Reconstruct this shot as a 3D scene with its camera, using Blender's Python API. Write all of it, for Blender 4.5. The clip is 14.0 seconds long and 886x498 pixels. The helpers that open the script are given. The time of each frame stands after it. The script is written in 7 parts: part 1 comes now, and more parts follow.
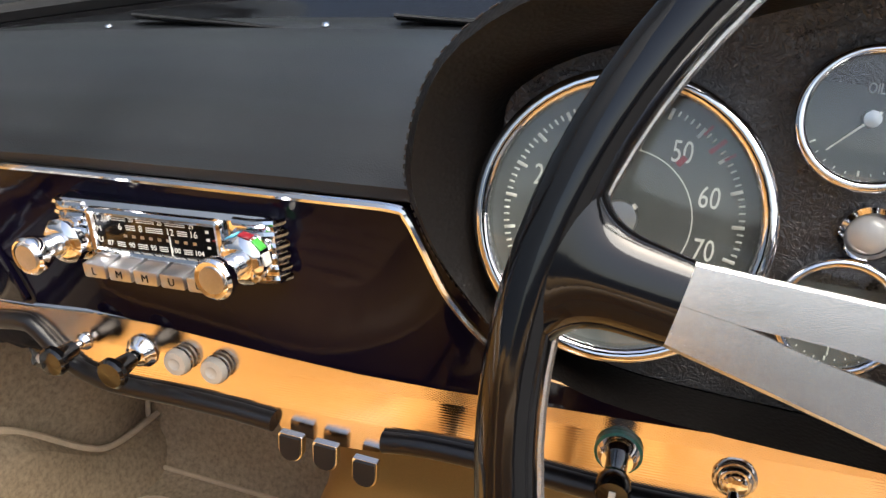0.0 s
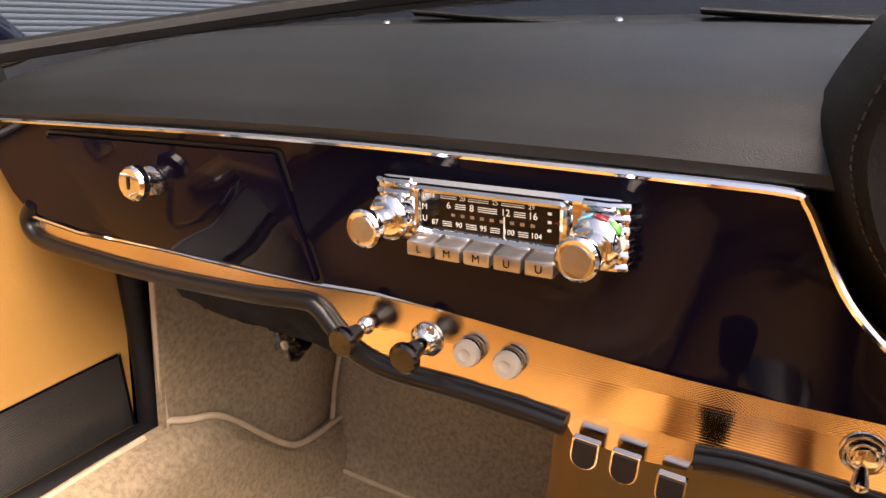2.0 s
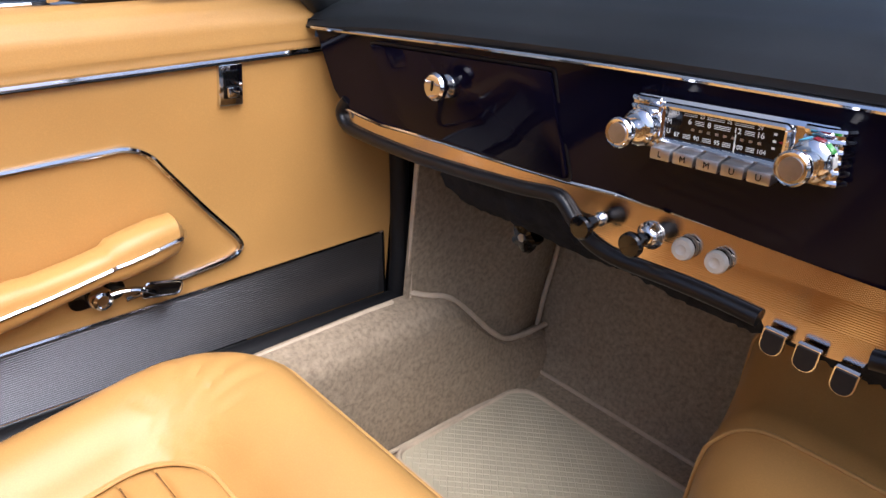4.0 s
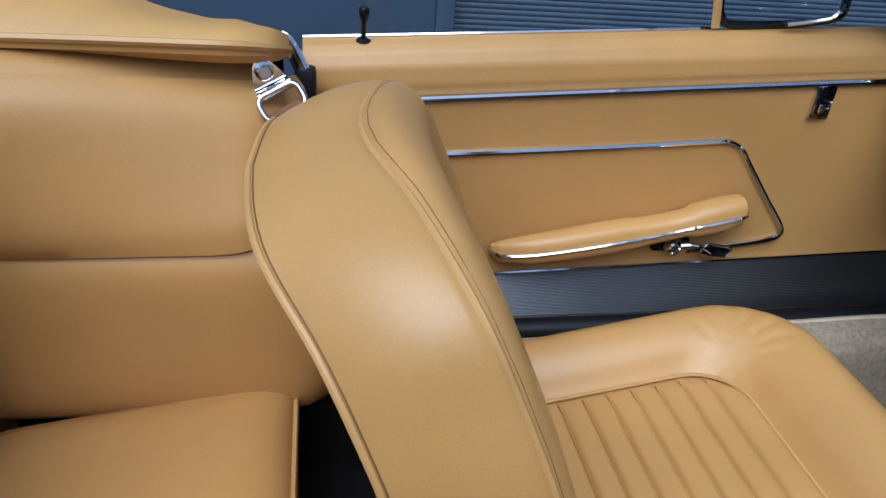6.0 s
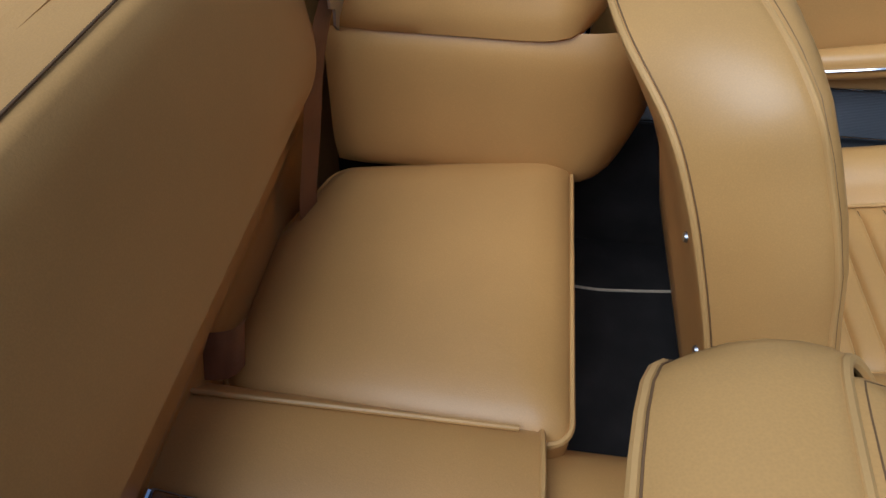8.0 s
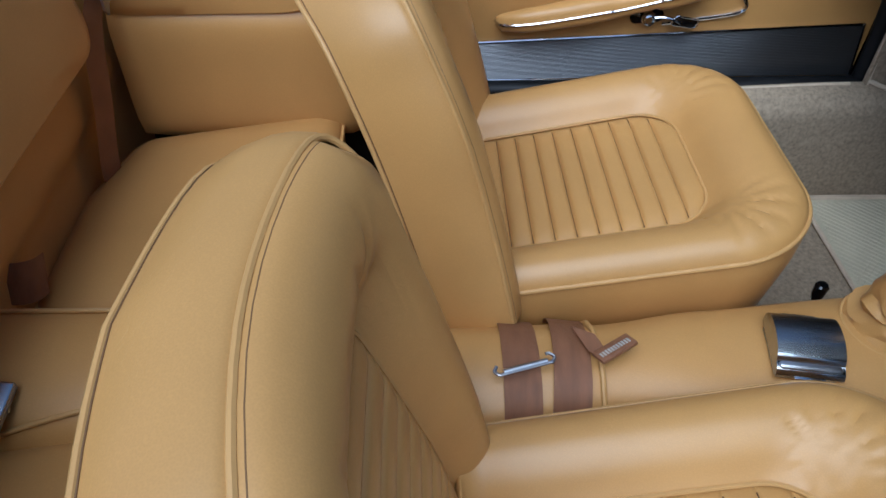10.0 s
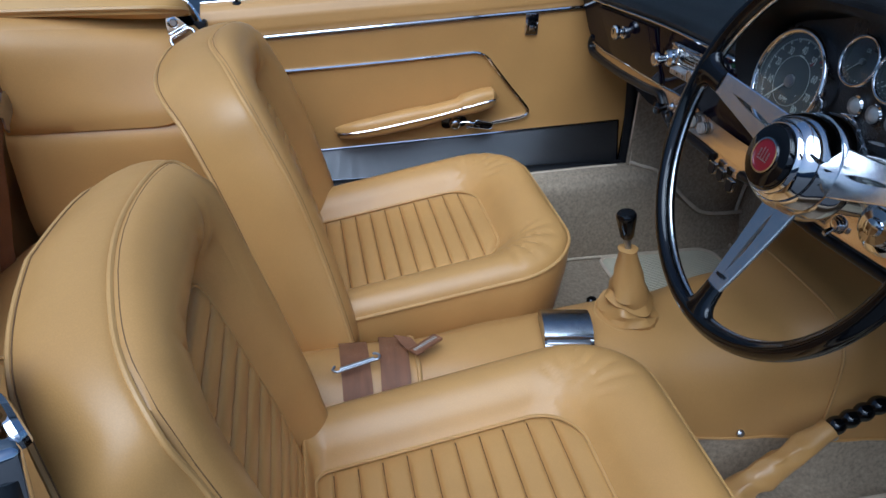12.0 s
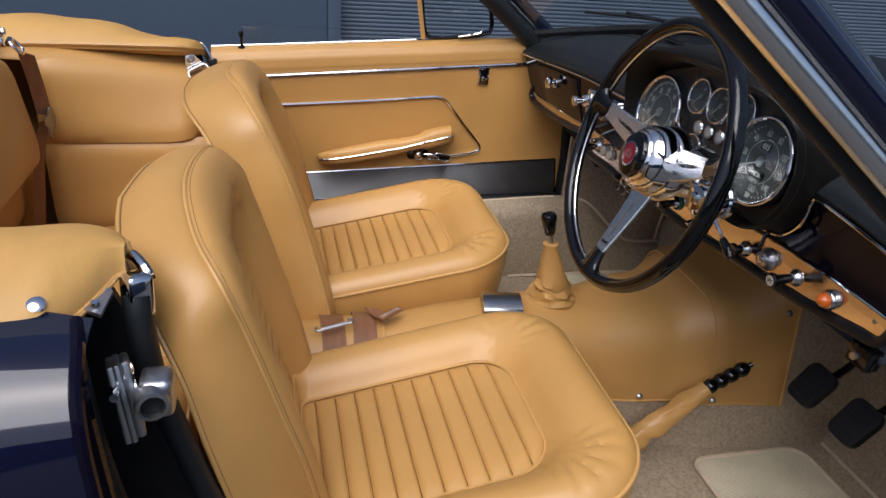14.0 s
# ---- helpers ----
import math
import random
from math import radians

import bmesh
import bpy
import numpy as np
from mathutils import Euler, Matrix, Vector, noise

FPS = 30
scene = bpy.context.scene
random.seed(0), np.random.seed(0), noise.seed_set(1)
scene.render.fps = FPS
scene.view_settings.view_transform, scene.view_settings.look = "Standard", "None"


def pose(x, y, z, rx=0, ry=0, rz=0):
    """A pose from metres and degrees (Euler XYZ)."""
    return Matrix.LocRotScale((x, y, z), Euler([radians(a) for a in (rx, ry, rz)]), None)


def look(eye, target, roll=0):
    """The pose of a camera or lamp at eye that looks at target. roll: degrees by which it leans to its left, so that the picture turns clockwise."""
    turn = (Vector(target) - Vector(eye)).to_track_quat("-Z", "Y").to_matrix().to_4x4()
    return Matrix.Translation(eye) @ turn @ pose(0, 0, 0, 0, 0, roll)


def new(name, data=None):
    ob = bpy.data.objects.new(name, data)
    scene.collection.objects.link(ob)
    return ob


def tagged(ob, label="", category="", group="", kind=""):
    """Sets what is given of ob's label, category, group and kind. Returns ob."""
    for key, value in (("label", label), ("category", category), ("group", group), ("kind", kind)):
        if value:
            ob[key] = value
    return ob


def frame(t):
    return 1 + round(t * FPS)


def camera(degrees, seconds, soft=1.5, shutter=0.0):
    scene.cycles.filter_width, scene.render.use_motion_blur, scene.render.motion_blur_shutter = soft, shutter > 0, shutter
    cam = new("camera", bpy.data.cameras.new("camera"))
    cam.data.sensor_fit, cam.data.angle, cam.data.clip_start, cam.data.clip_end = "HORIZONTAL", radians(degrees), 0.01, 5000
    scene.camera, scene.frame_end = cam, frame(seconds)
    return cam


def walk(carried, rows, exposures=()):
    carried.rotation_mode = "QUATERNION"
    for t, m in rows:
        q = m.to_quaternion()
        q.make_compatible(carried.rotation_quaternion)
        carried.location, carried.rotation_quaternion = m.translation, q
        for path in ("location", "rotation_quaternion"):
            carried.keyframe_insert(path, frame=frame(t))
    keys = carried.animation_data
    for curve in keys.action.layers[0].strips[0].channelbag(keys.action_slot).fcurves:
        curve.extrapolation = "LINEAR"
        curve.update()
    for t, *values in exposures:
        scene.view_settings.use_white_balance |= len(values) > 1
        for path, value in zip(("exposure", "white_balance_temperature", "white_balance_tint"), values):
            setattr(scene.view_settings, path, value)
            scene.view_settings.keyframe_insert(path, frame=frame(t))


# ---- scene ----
cam = camera(63.7, 14.0)
PATH = [
    (0, (0.170, 0.022, 1.100), (-0.362, 1.811, 0.382), 3.8),
    (0.5, (0.135, 0.005, 1.084), (-0.499, 1.771, 0.393), 3.6),
    (1, (0.103, -0.001, 1.078), (-0.622, 1.735, 0.400), 3.7),
    (1.5, (0.065, -0.010, 1.065), (-0.732, 1.704, 0.410), 3.9),
    (2, (0.040, -0.016, 1.055), (-0.815, 1.671, 0.404), 4.2),
    (2.2, (0.035, -0.016, 1.052), (-0.851, 1.654, 0.399), 4.4),
    (4.3, (0.119, -0.207, 1.066), (-1.207, 1.011, 0.195), 6.7),
    (4.5, (0.130, -0.236, 1.077), (-1.246, 0.911, 0.187), 7.0),
    (5, (0.161, -0.310, 1.112), (-1.352, 0.610, 0.182), 7.0),
    (5.5, (0.189, -0.384, 1.137), (-1.442, 0.252, 0.168), 6.4),
    (6, (0.226, -0.482, 1.152), (-1.469, -0.137, 0.149), 5.3),
    (6.5, (0.269, -0.581, 1.158), (-1.400, -0.480, 0.061), 4.6),
    (7, (0.314, -0.633, 1.163), (-1.269, -0.719, -0.056), 3.3),
    (7.2, (0.333, -0.632, 1.171), (-1.185, -0.796, -0.119), 2.9),
    (9.3, (0.487, -0.526, 1.247), (-0.792, -0.560, -0.290), 2.1),
    (9.5, (0.524, -0.468, 1.238), (-0.812, -0.483, -0.251), 1.8),
    (10, (0.624, -0.371, 1.26), (-0.808, -0.307, -0.134), 1.0),
    (10.5, (0.722, -0.302, 1.286), (-0.782, -0.16, -0.025), 0.6),
    (11, (0.814, -0.272, 1.293), (-0.755, -0.064, 0.07), 0.2),
    (11.5, (0.892, -0.282, 1.302), (-0.727, 0.004, 0.163), 0.8),
    (12, (0.982, -0.291, 1.305), (-0.673, 0.064, 0.241), 1.7),
    (12.5, (1.086, -0.304, 1.313), (-0.594, 0.103, 0.307), 2.9),
    (13, (1.176, -0.318, 1.319), (-0.521, 0.122, 0.356), 3.9),
    (13.5, (1.256, -0.337, 1.327), (-0.454, 0.125, 0.399), 4.7),
    (14, (1.334, -0.363, 1.342), (-0.386, 0.109, 0.438), 4.9),
]
# seconds, stops, kelvin, tint
EXPOSURES = [
    (0.0, 1.75, 6800, 9), (1.0, 1.72, 7400, 17), (2.2, 1.7, 8100, 21), (4.3, 0.85, 5300, 13), (5.0, 0.6, 4800, 6), (5.5, 0.35, 4780, 6), (6.0, 0.1, 4850, 5), (6.5, -0.14, 4900, 3), (7.2, -0.18, 4900, 3),
    (9.5, 0.02, 4850, 4), (10.5, -0.06, 4760, 4), (12.0, -0.05, 4680, 4), (13.0, 0.06, 4620, 7), (13.5, 0.15, 5300, 10), (14.0, 0.22, 5950, 12),
]
walk(cam, [(t, look(eye, target, roll)) for t, eye, target, roll in PATH],
     exposures=EXPOSURES)

# ---- daylight: a bright overcast sky ----
world = bpy.data.worlds.new("world")
scene.world = world
world.use_nodes = True
wn = world.node_tree.nodes
sky = wn.new("ShaderNodeTexSky")
sky.sky_type = "NISHITA"
sky.sun_disc = False
sky.sun_elevation, sky.sun_rotation = radians(58), radians(118)
sky.air_density, sky.dust_density, sky.ozone_density = 1.0, 4.0, 1.0
wn["Background"].inputs["Strength"].default_value = 0.105
world.node_tree.links.new(sky.outputs["Color"], wn["Background"].inputs["Color"])
sun_data = bpy.data.lights.new("sun", "SUN")
sun_data.energy, sun_data.angle, sun_data.color = 2.3, radians(56), (1.0, 0.97, 0.92)
sun = new("sun", sun_data)
sun.matrix_world = look((4.1, -2.25, 7.5), (0, 0, 0))


# ---- materials ----
def surface(name, color, rough=0.5, metal=0.0, spread=0.12, big=6.0, fine=250.0, bump=0.05, coat=0.0, spec=0.5, tint=None, grain="noise", stretch=(1, 1, 1), stain=0.0, coat_rough=0.04, crease=0.0):
    """A procedural surface: two scales of colour change, a fine relief and an uneven gloss."""
    m = bpy.data.materials.new(name)
    m.use_nodes = True
    t = m.node_tree
    n, l = t.nodes, t.links
    p = n["Principled BSDF"]
    p.inputs["Metallic"].default_value = metal
    p.inputs["Specular IOR Level"].default_value = spec
    p.inputs["Coat Weight"].default_value = coat
    p.inputs["Coat Roughness"].default_value = coat_rough
    co = n.new("ShaderNodeTexCoord")
    mp = n.new("ShaderNodeMapping")
    mp.inputs["Scale"].default_value = stretch
    l.new(co.outputs["Object"], mp.inputs["Vector"])
    a = n.new("ShaderNodeTexNoise")
    a.inputs["Scale"].default_value, a.inputs["Detail"].default_value = big, 5
    l.new(mp.outputs[0], a.inputs["Vector"])
    b = n.new("ShaderNodeTexVoronoi" if grain == "voronoi" else "ShaderNodeTexNoise")
    b.inputs["Scale"].default_value = fine
    if grain == "crackle":
        b.inputs["Distortion"].default_value = 2.5
    l.new(mp.outputs[0], b.inputs["Vector"])
    fine_out = b.outputs["Distance"] if grain == "voronoi" else b.outputs[0]
    ramp = n.new("ShaderNodeMapRange")
    ramp.inputs["From Min"].default_value, ramp.inputs["From Max"].default_value = 0.3, 0.7
    ramp.inputs["To Min"].default_value, ramp.inputs["To Max"].default_value = 1 - spread, 1 + spread
    l.new(a.outputs[0], ramp.inputs["Value"])
    grainy = n.new("ShaderNodeMapRange")
    grainy.inputs["To Min"].default_value, grainy.inputs["To Max"].default_value = 1 - spread * 0.6, 1 + spread * 0.6
    l.new(fine_out, grainy.inputs["Value"])
    both = n.new("ShaderNodeMath")
    both.operation = "MULTIPLY"
    l.new(ramp.outputs[0], both.inputs[0])
    l.new(grainy.outputs[0], both.inputs[1])
    col = n.new("ShaderNodeMix")
    col.data_type, col.blend_type = "RGBA", "MULTIPLY"
    col.inputs["Factor"].default_value = 1.0
    col.inputs["A"].default_value = (*color, 1)
    l.new(both.outputs[0], col.inputs["B"])
    out = col.outputs["Result"]
    if tint:
        mix = n.new("ShaderNodeMix")
        mix.data_type = "RGBA"
        w = n.new("ShaderNodeTexNoise")
        w.inputs["Scale"].default_value = big * 0.45
        l.new(mp.outputs[0], w.inputs["Vector"])
        mr = n.new("ShaderNodeMapRange")
        mr.inputs["From Min"].default_value, mr.inputs["From Max"].default_value = 0.45, 0.75
        l.new(w.outputs[0], mr.inputs["Value"])
        l.new(mr.outputs[0], mix.inputs["Factor"])
        l.new(out, mix.inputs["A"])
        mix.inputs["B"].default_value = (*tint, 1)
        out = mix.outputs["Result"]
    l.new(out, p.inputs["Base Color"])
    gl = n.new("ShaderNodeMapRange")
    gl.inputs["To Min"].default_value, gl.inputs["To Max"].default_value = max(0.02, rough * (1 - spread)), rough * (1 + spread)
    l.new(a.outputs[0], gl.inputs["Value"])
    l.new(gl.outputs[0], p.inputs["Roughness"])
    if bump:
        bp = n.new("ShaderNodeBump")
        bp.inputs["Strength"].default_value, bp.inputs["Distance"].default_value = min(1, bump * 4), 0.0014 if grain == "crackle" else 0.0006
        l.new(fine_out, bp.inputs["Height"])
        if stain:
            bw = n.new("ShaderNodeBump")
            bw.inputs["Strength"].default_value, bw.inputs["Distance"].default_value = stain, 0.006
            wv = n.new("ShaderNodeTexNoise")
            wv.inputs["Scale"].default_value, wv.inputs["Detail"].default_value, wv.inputs["Distortion"].default_value = 9, 3, 1.2
            l.new(co.outputs["Object"], wv.inputs["Vector"])
            l.new(wv.outputs[0], bw.inputs["Height"])
            l.new(bw.outputs[0], bp.inputs["Normal"])
        if crease:
            # short wandering creases, only where a slow noise lets them through
            cn = n.new("ShaderNodeTexNoise")
            cn.inputs["Scale"].default_value, cn.inputs["Detail"].default_value, cn.inputs["Distortion"].default_value = 34, 3, 1.6
            l.new(co.outputs["Object"], cn.inputs["Vector"])
            cr = n.new("ShaderNodeMapRange")
            cr.inputs["From Min"].default_value, cr.inputs["From Max"].default_value = 0.485, 0.50
            l.new(cn.outputs[0], cr.inputs["Value"])
            cm = n.new("ShaderNodeTexNoise")
            cm.inputs["Scale"].default_value = 6.5
            l.new(co.outputs["Object"], cm.inputs["Vector"])
            mk = n.new("ShaderNodeMapRange")
            mk.inputs["From Min"].default_value, mk.inputs["From Max"].default_value = 0.50, 0.72
            l.new(cm.outputs[0], mk.inputs["Value"])
            cx = n.new("ShaderNodeMath")
            cx.operation = "MULTIPLY"
            l.new(cr.outputs[0], cx.inputs[0])
            l.new(mk.outputs[0], cx.inputs[1])
            bc = n.new("ShaderNodeBump")
            bc.inputs["Strength"].default_value, bc.inputs["Distance"].default_value = crease, 0.0012
            l.new(cx.outputs[0], bc.inputs["Height"])
            if stain:
                l.new(bw.outputs[0], bc.inputs["Normal"])
            l.new(bc.outputs[0], bp.inputs["Normal"])
        l.new(bp.outputs[0], p.inputs["Normal"])
    return m


TAN = (0.515, 0.280, 0.082)
LEATHER = surface("tan_leather", TAN, 0.36, spread=0.09, big=5, fine=640, bump=0.020, grain="voronoi", stain=0.17, spec=0.42, coat=0.10, coat_rough=0.28, crease=0.17)
LEATHER_PIPING = surface("tan_piping", (0.53, 0.300, 0.095), 0.42, spread=0.06, big=12, fine=500, bump=0.04)
LEATHER_TRIM = surface("tan_trim_leather", (0.50, 0.268, 0.077), 0.42, spread=0.09, big=4, fine=560, bump=0.034, grain="voronoi", stain=0.10, spec=0.45, coat=0.12, coat_rough=0.30, crease=0.16)
CANVAS = surface("tan_cover_cloth", (0.535, 0.300, 0.084), 0.55, spread=0.10, big=8, fine=420, bump=0.06, stain=0.35)
BLACK_LEATHER = surface("black_leather", (0.0085, 0.0105, 0.0125), 0.44, spread=0.22, big=7, fine=1100, bump=0.055, grain="voronoi", stain=0.05, spec=0.42)
VINYL = surface("black_vinyl", (0.006, 0.006, 0.007), 0.30, spread=0.15, big=9, fine=600, bump=0.015, spec=0.38)
BROWN_LEATHER = surface("dark_brown_edge_leather", (0.006, 0.0052, 0.0048), 0.42, spread=0.2, big=9, fine=420, bump=0.10, grain="voronoi", spec=0.2)
# Seam thread whose dark brown also shades the grooves between pleats.
SEAM = surface("brown_seam_and_groove", (0.11, 0.054, 0.018), 0.7, spread=0.15)
# Brown that paints the shaded crease next to the seat piping.
CREASE_SHADE = surface("tan_crease_shade", (0.16, 0.080, 0.026), 0.7, spread=0.15)
THREAD = surface("grey_thread", (0.028, 0.022, 0.019), 0.7, spread=0.2)
CRACKLE = surface("black_crackle", (0.026, 0.026, 0.027), 0.30, spread=0.3, big=20, fine=230, bump=0.25, stain=0.0, spec=0.6, grain="crackle")
PAINT = surface("midnight_blue_paint", (0.004, 0.0032, 0.010), 0.05, spread=0.1, big=3, fine=900, bump=0.0005, coat=0.0, spec=0.10, stain=0.05)
# Same paint as PAINT, bluer and shinier so outer panels show more sky.
SKYLIT_PAINT = surface("midnight_blue_skylit_paint", (0.004, 0.005, 0.018), 0.05, spread=0.1, big=3, fine=900, bump=0.0, coat=0.6, spec=0.4)
CHROME = surface("chrome", (0.70, 0.70, 0.71), 0.07, metal=1.0, spread=0.05, big=20, fine=300, bump=0.0)
SATIN = surface("brushed_aluminium", (0.86, 0.85, 0.84), 0.20, metal=1.0, spread=0.05, big=20, fine=600, bump=0.02, stretch=(1, 1, 8))
# Chrome with a darkened base, for the dark surroundings it would mirror.
ASH_CHROME = surface("darkened_chrome", (0.42, 0.43, 0.44), 0.24, metal=1.0, spread=0.10, big=30, fine=300, bump=0.0)
DULL_STEEL = surface("worn_steel", (0.46, 0.46, 0.47), 0.36, metal=1.0, spread=0.15, big=40, fine=500, bump=0.04)
RUBBER = surface("black_rubber", (0.008, 0.008, 0.009), 0.5, spread=0.15, big=15, fine=500, bump=0.05, spec=0.35)
GLOSS_BLACK = surface("gloss_black", (0.003, 0.003, 0.0034), 0.07, spread=0.1, big=15, fine=700, bump=0.0, coat=0.0, spec=0.5)
CARPET = surface("taupe_carpet", (0.35, 0.276, 0.190), 0.95, spread=0.24, big=130, fine=520, bump=0.5, spec=0.1, stain=0.12)
CARPET_DARK = surface("dark_pile", (0.024, 0.027, 0.033), 0.95, spread=0.35, big=40, fine=260, bump=0.8, spec=0.1)
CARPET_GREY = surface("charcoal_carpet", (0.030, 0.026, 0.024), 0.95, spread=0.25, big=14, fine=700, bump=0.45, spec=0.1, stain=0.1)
BINDING = surface("taupe_binding", (0.60, 0.485, 0.345), 0.7, spread=0.12, big=30, fine=600, bump=0.1)
MAT_RUBBER = surface("olive_rubber", (0.56, 0.50, 0.35), 0.6, spread=0.10, big=10, fine=300, bump=0.1)
RIBBED = surface("ribbed_aluminium", (0.15, 0.15, 0.155), 0.34, metal=0.9, spread=0.06, big=6, fine=700, bump=0.02)
WEB = surface("brown_webbing", (0.22, 0.098, 0.046), 0.38, spread=0.16, big=20, fine=700, bump=0.20, stretch=(1, 4, 1), spec=0.30)
DIAL = surface("dial_black", (0.016, 0.017, 0.017), 0.45, spread=0.08, big=20, fine=500, bump=0.0)
DIAL_GREY = surface("dial_grey", (0.066, 0.070, 0.066), 0.5, spread=0.08, big=20, fine=500, bump=0.0)
WHITE = surface("off_white_print", (0.60, 0.60, 0.55), 0.5, spread=0.05, bump=0.0)
RED = surface("red_enamel", (0.19, 0.007, 0.016), 0.3, spread=0.08, bump=0.0)
BLUE = surface("blue_enamel", (0.10, 0.42, 0.60), 0.3, spread=0.05, bump=0.0)
GREEN = surface("green_enamel", (0.05, 0.32, 0.05), 0.3, spread=0.05, bump=0.0)
TEAL = surface("teal_ring", (0.01, 0.13, 0.09), 0.3, spread=0.05, bump=0.0)
AMBER = surface("amber_lens", (0.65, 0.13, 0.01), 0.12, spread=0.05, bump=0.0, coat=1.0)
WALL_PAINT = surface("blue_grey_wall", (0.080, 0.112, 0.160), 0.5, spread=0.06, big=1.2, fine=60, bump=0.03)
SHUTTER = surface("grey_shutter", (0.075, 0.100, 0.140), 0.5, spread=0.06, big=1.2, fine=60, bump=0.02)
ASPHALT = surface("asphalt", (0.05, 0.05, 0.052), 0.85, spread=0.25, big=2.5, fine=120, bump=0.3)


def engine_turned():
    """Bright plate with a fine pressed diamond pattern."""
    m = bpy.data.materials.new("pressed_bright_plate")
    m.use_nodes = True
    t = m.node_tree
    n, l = t.nodes, t.links
    p = n["Principled BSDF"]
    p.inputs["Metallic"].default_value = 1.0
    p.inputs["Base Color"].default_value = (0.62, 0.54, 0.475, 1)
    p.inputs["Roughness"].default_value = 0.07
    co = n.new("ShaderNodeTexCoord")
    sep = n.new("ShaderNodeSeparateXYZ")
    l.new(co.outputs["Object"], sep.inputs[0])

    def calc(op, x, y):
        k = n.new("ShaderNodeMath")
        k.operation = op
        for slot, val in ((0, x), (1, y)):
            if isinstance(val, (int, float)):
                k.inputs[slot].default_value = val
            else:
                l.new(val, k.inputs[slot])
        return k.outputs[0]

    # the plate rises towards the driver: v runs across it, u along it
    u = sep.outputs["X"]
    v = calc("SUBTRACT", sep.outputs["Z"], calc("MULTIPLY", u, 0.0625))
    d1 = calc("SINE", calc("MULTIPLY", calc("ADD", u, calc("MULTIPLY", v, 1.6)), 2100.0), 0.0)
    d2 = calc("SINE", calc("MULTIPLY", calc("SUBTRACT", u, calc("MULTIPLY", v, 1.6)), 2100.0), 0.0)
    diamond = calc("ADD", d1, d2)
    lines = calc("SINE", calc("MULTIPLY", v, 3000.0), 0.0)
    band = calc("ADD", calc("GREATER_THAN", v, 0.8195), calc("LESS_THAN", v, 0.7900))
    height = calc("ADD", calc("MULTIPLY", diamond, band), calc("MULTIPLY", lines, calc("SUBTRACT", 0.7, calc("MULTIPLY", band, 0.7))))
    b = n.new("ShaderNodeBump")
    b.inputs["Strength"].default_value, b.inputs["Distance"].default_value = 0.13, 0.00010
    l.new(height, b.inputs["Height"])
    l.new(b.outputs[0], p.inputs["Normal"])
    return m


PLATE = engine_turned()


def clear(name, color, rough=0.0, ior=1.45):
    m = bpy.data.materials.new(name)
    m.use_nodes = True
    p = m.node_tree.nodes["Principled BSDF"]
    p.inputs["Base Color"].default_value = (*color, 1)
    p.inputs["Transmission Weight"].default_value = 1.0
    p.inputs["Roughness"].default_value = rough
    p.inputs["IOR"].default_value = ior
    return m


GLASS = clear("window_glass", (0.93, 0.96, 0.95))


# ---- building helpers ----
def thing(name, label, category, group="", kind="", at=(0, 0, 0)):
    e = new(name)
    e.location = at
    return tagged(e, label, category, group, kind)


def part(name, bm, material, parent=None, label="", sharp=38):
    bmesh.ops.recalc_face_normals(bm, faces=bm.faces)
    me = bpy.data.meshes.new(name)
    bm.to_mesh(me)
    bm.free()
    me.materials.append(material)
    me.polygons.foreach_set("use_smooth", [True] * len(me.polygons))
    if sharp:
        me.set_sharp_from_angle(angle=radians(sharp))
    ob = new(name, me)
    if parent:
        ob.parent = parent
        up = parent
        shift = Vector((0, 0, 0))
        while up:
            shift += up.location
            up = up.parent
        ob.matrix_parent_inverse = Matrix.Identity(4)
        ob.location = (0, 0, 0)
        me.transform(Matrix.Translation(-shift))
    if label:
        ob["label"] = label
    return ob


def lone(name, bm, material, label, category, group="", kind="", sharp=38):
    return tagged(part(name, bm, material, None, "", sharp), label, category, group, kind)


def rbox(x0, x1, y0, y1, z0, z1, r=0.004, seg=2):
    bm = bmesh.new()
    bmesh.ops.create_cube(bm, size=1)
    for v in bm.verts:
        v.co = Vector(((x0 + x1) / 2 + v.co.x * (x1 - x0), (y0 + y1) / 2 + v.co.y * (y1 - y0), (z0 + z1) / 2 + v.co.z * (z1 - z0)))
    if r:
        bmesh.ops.bevel(bm, geom=bm.edges[:], offset=r, segments=seg, affect="EDGES", profile=0.5)
    return bm


def skin(rings, closed=True, caps=True, bm=None):
    """Faces between successive rings of points."""
    bm = bm or bmesh.new()
    vs = [[bm.verts.new(p) for p in ring] for ring in rings]
    n = len(vs[0])
    for a, b in zip(vs, vs[1:]):
        for i in range(n if closed else n - 1):
            j = (i + 1) % n
            bm.faces.new((a[i], a[j], b[j], b[i]))
    if caps and closed:
        bm.faces.new(vs[0])
        bm.faces.new(vs[-1])
    return bm


def smooth_path(points, per=6, closed=False):
    """Catmull-Rom through the points."""
    p = [Vector(q) for q in points]
    n, out = len(p), []
    for i in range(n if closed else n - 1):
        a, b, c, d = (p[(i - 1) % n] if closed or i else p[0]), p[i], p[(i + 1) % n], (p[(i + 2) % n] if closed or i + 2 < n else p[-1])
        for k in range(per):
            t = k / per
            out.append(0.5 * ((2 * b) + (c - a) * t + (2 * a - 5 * b + 4 * c - d) * t * t + (3 * b - a - 3 * c + d) * t ** 3))
    if not closed:
        out.append(p[-1])
    return out


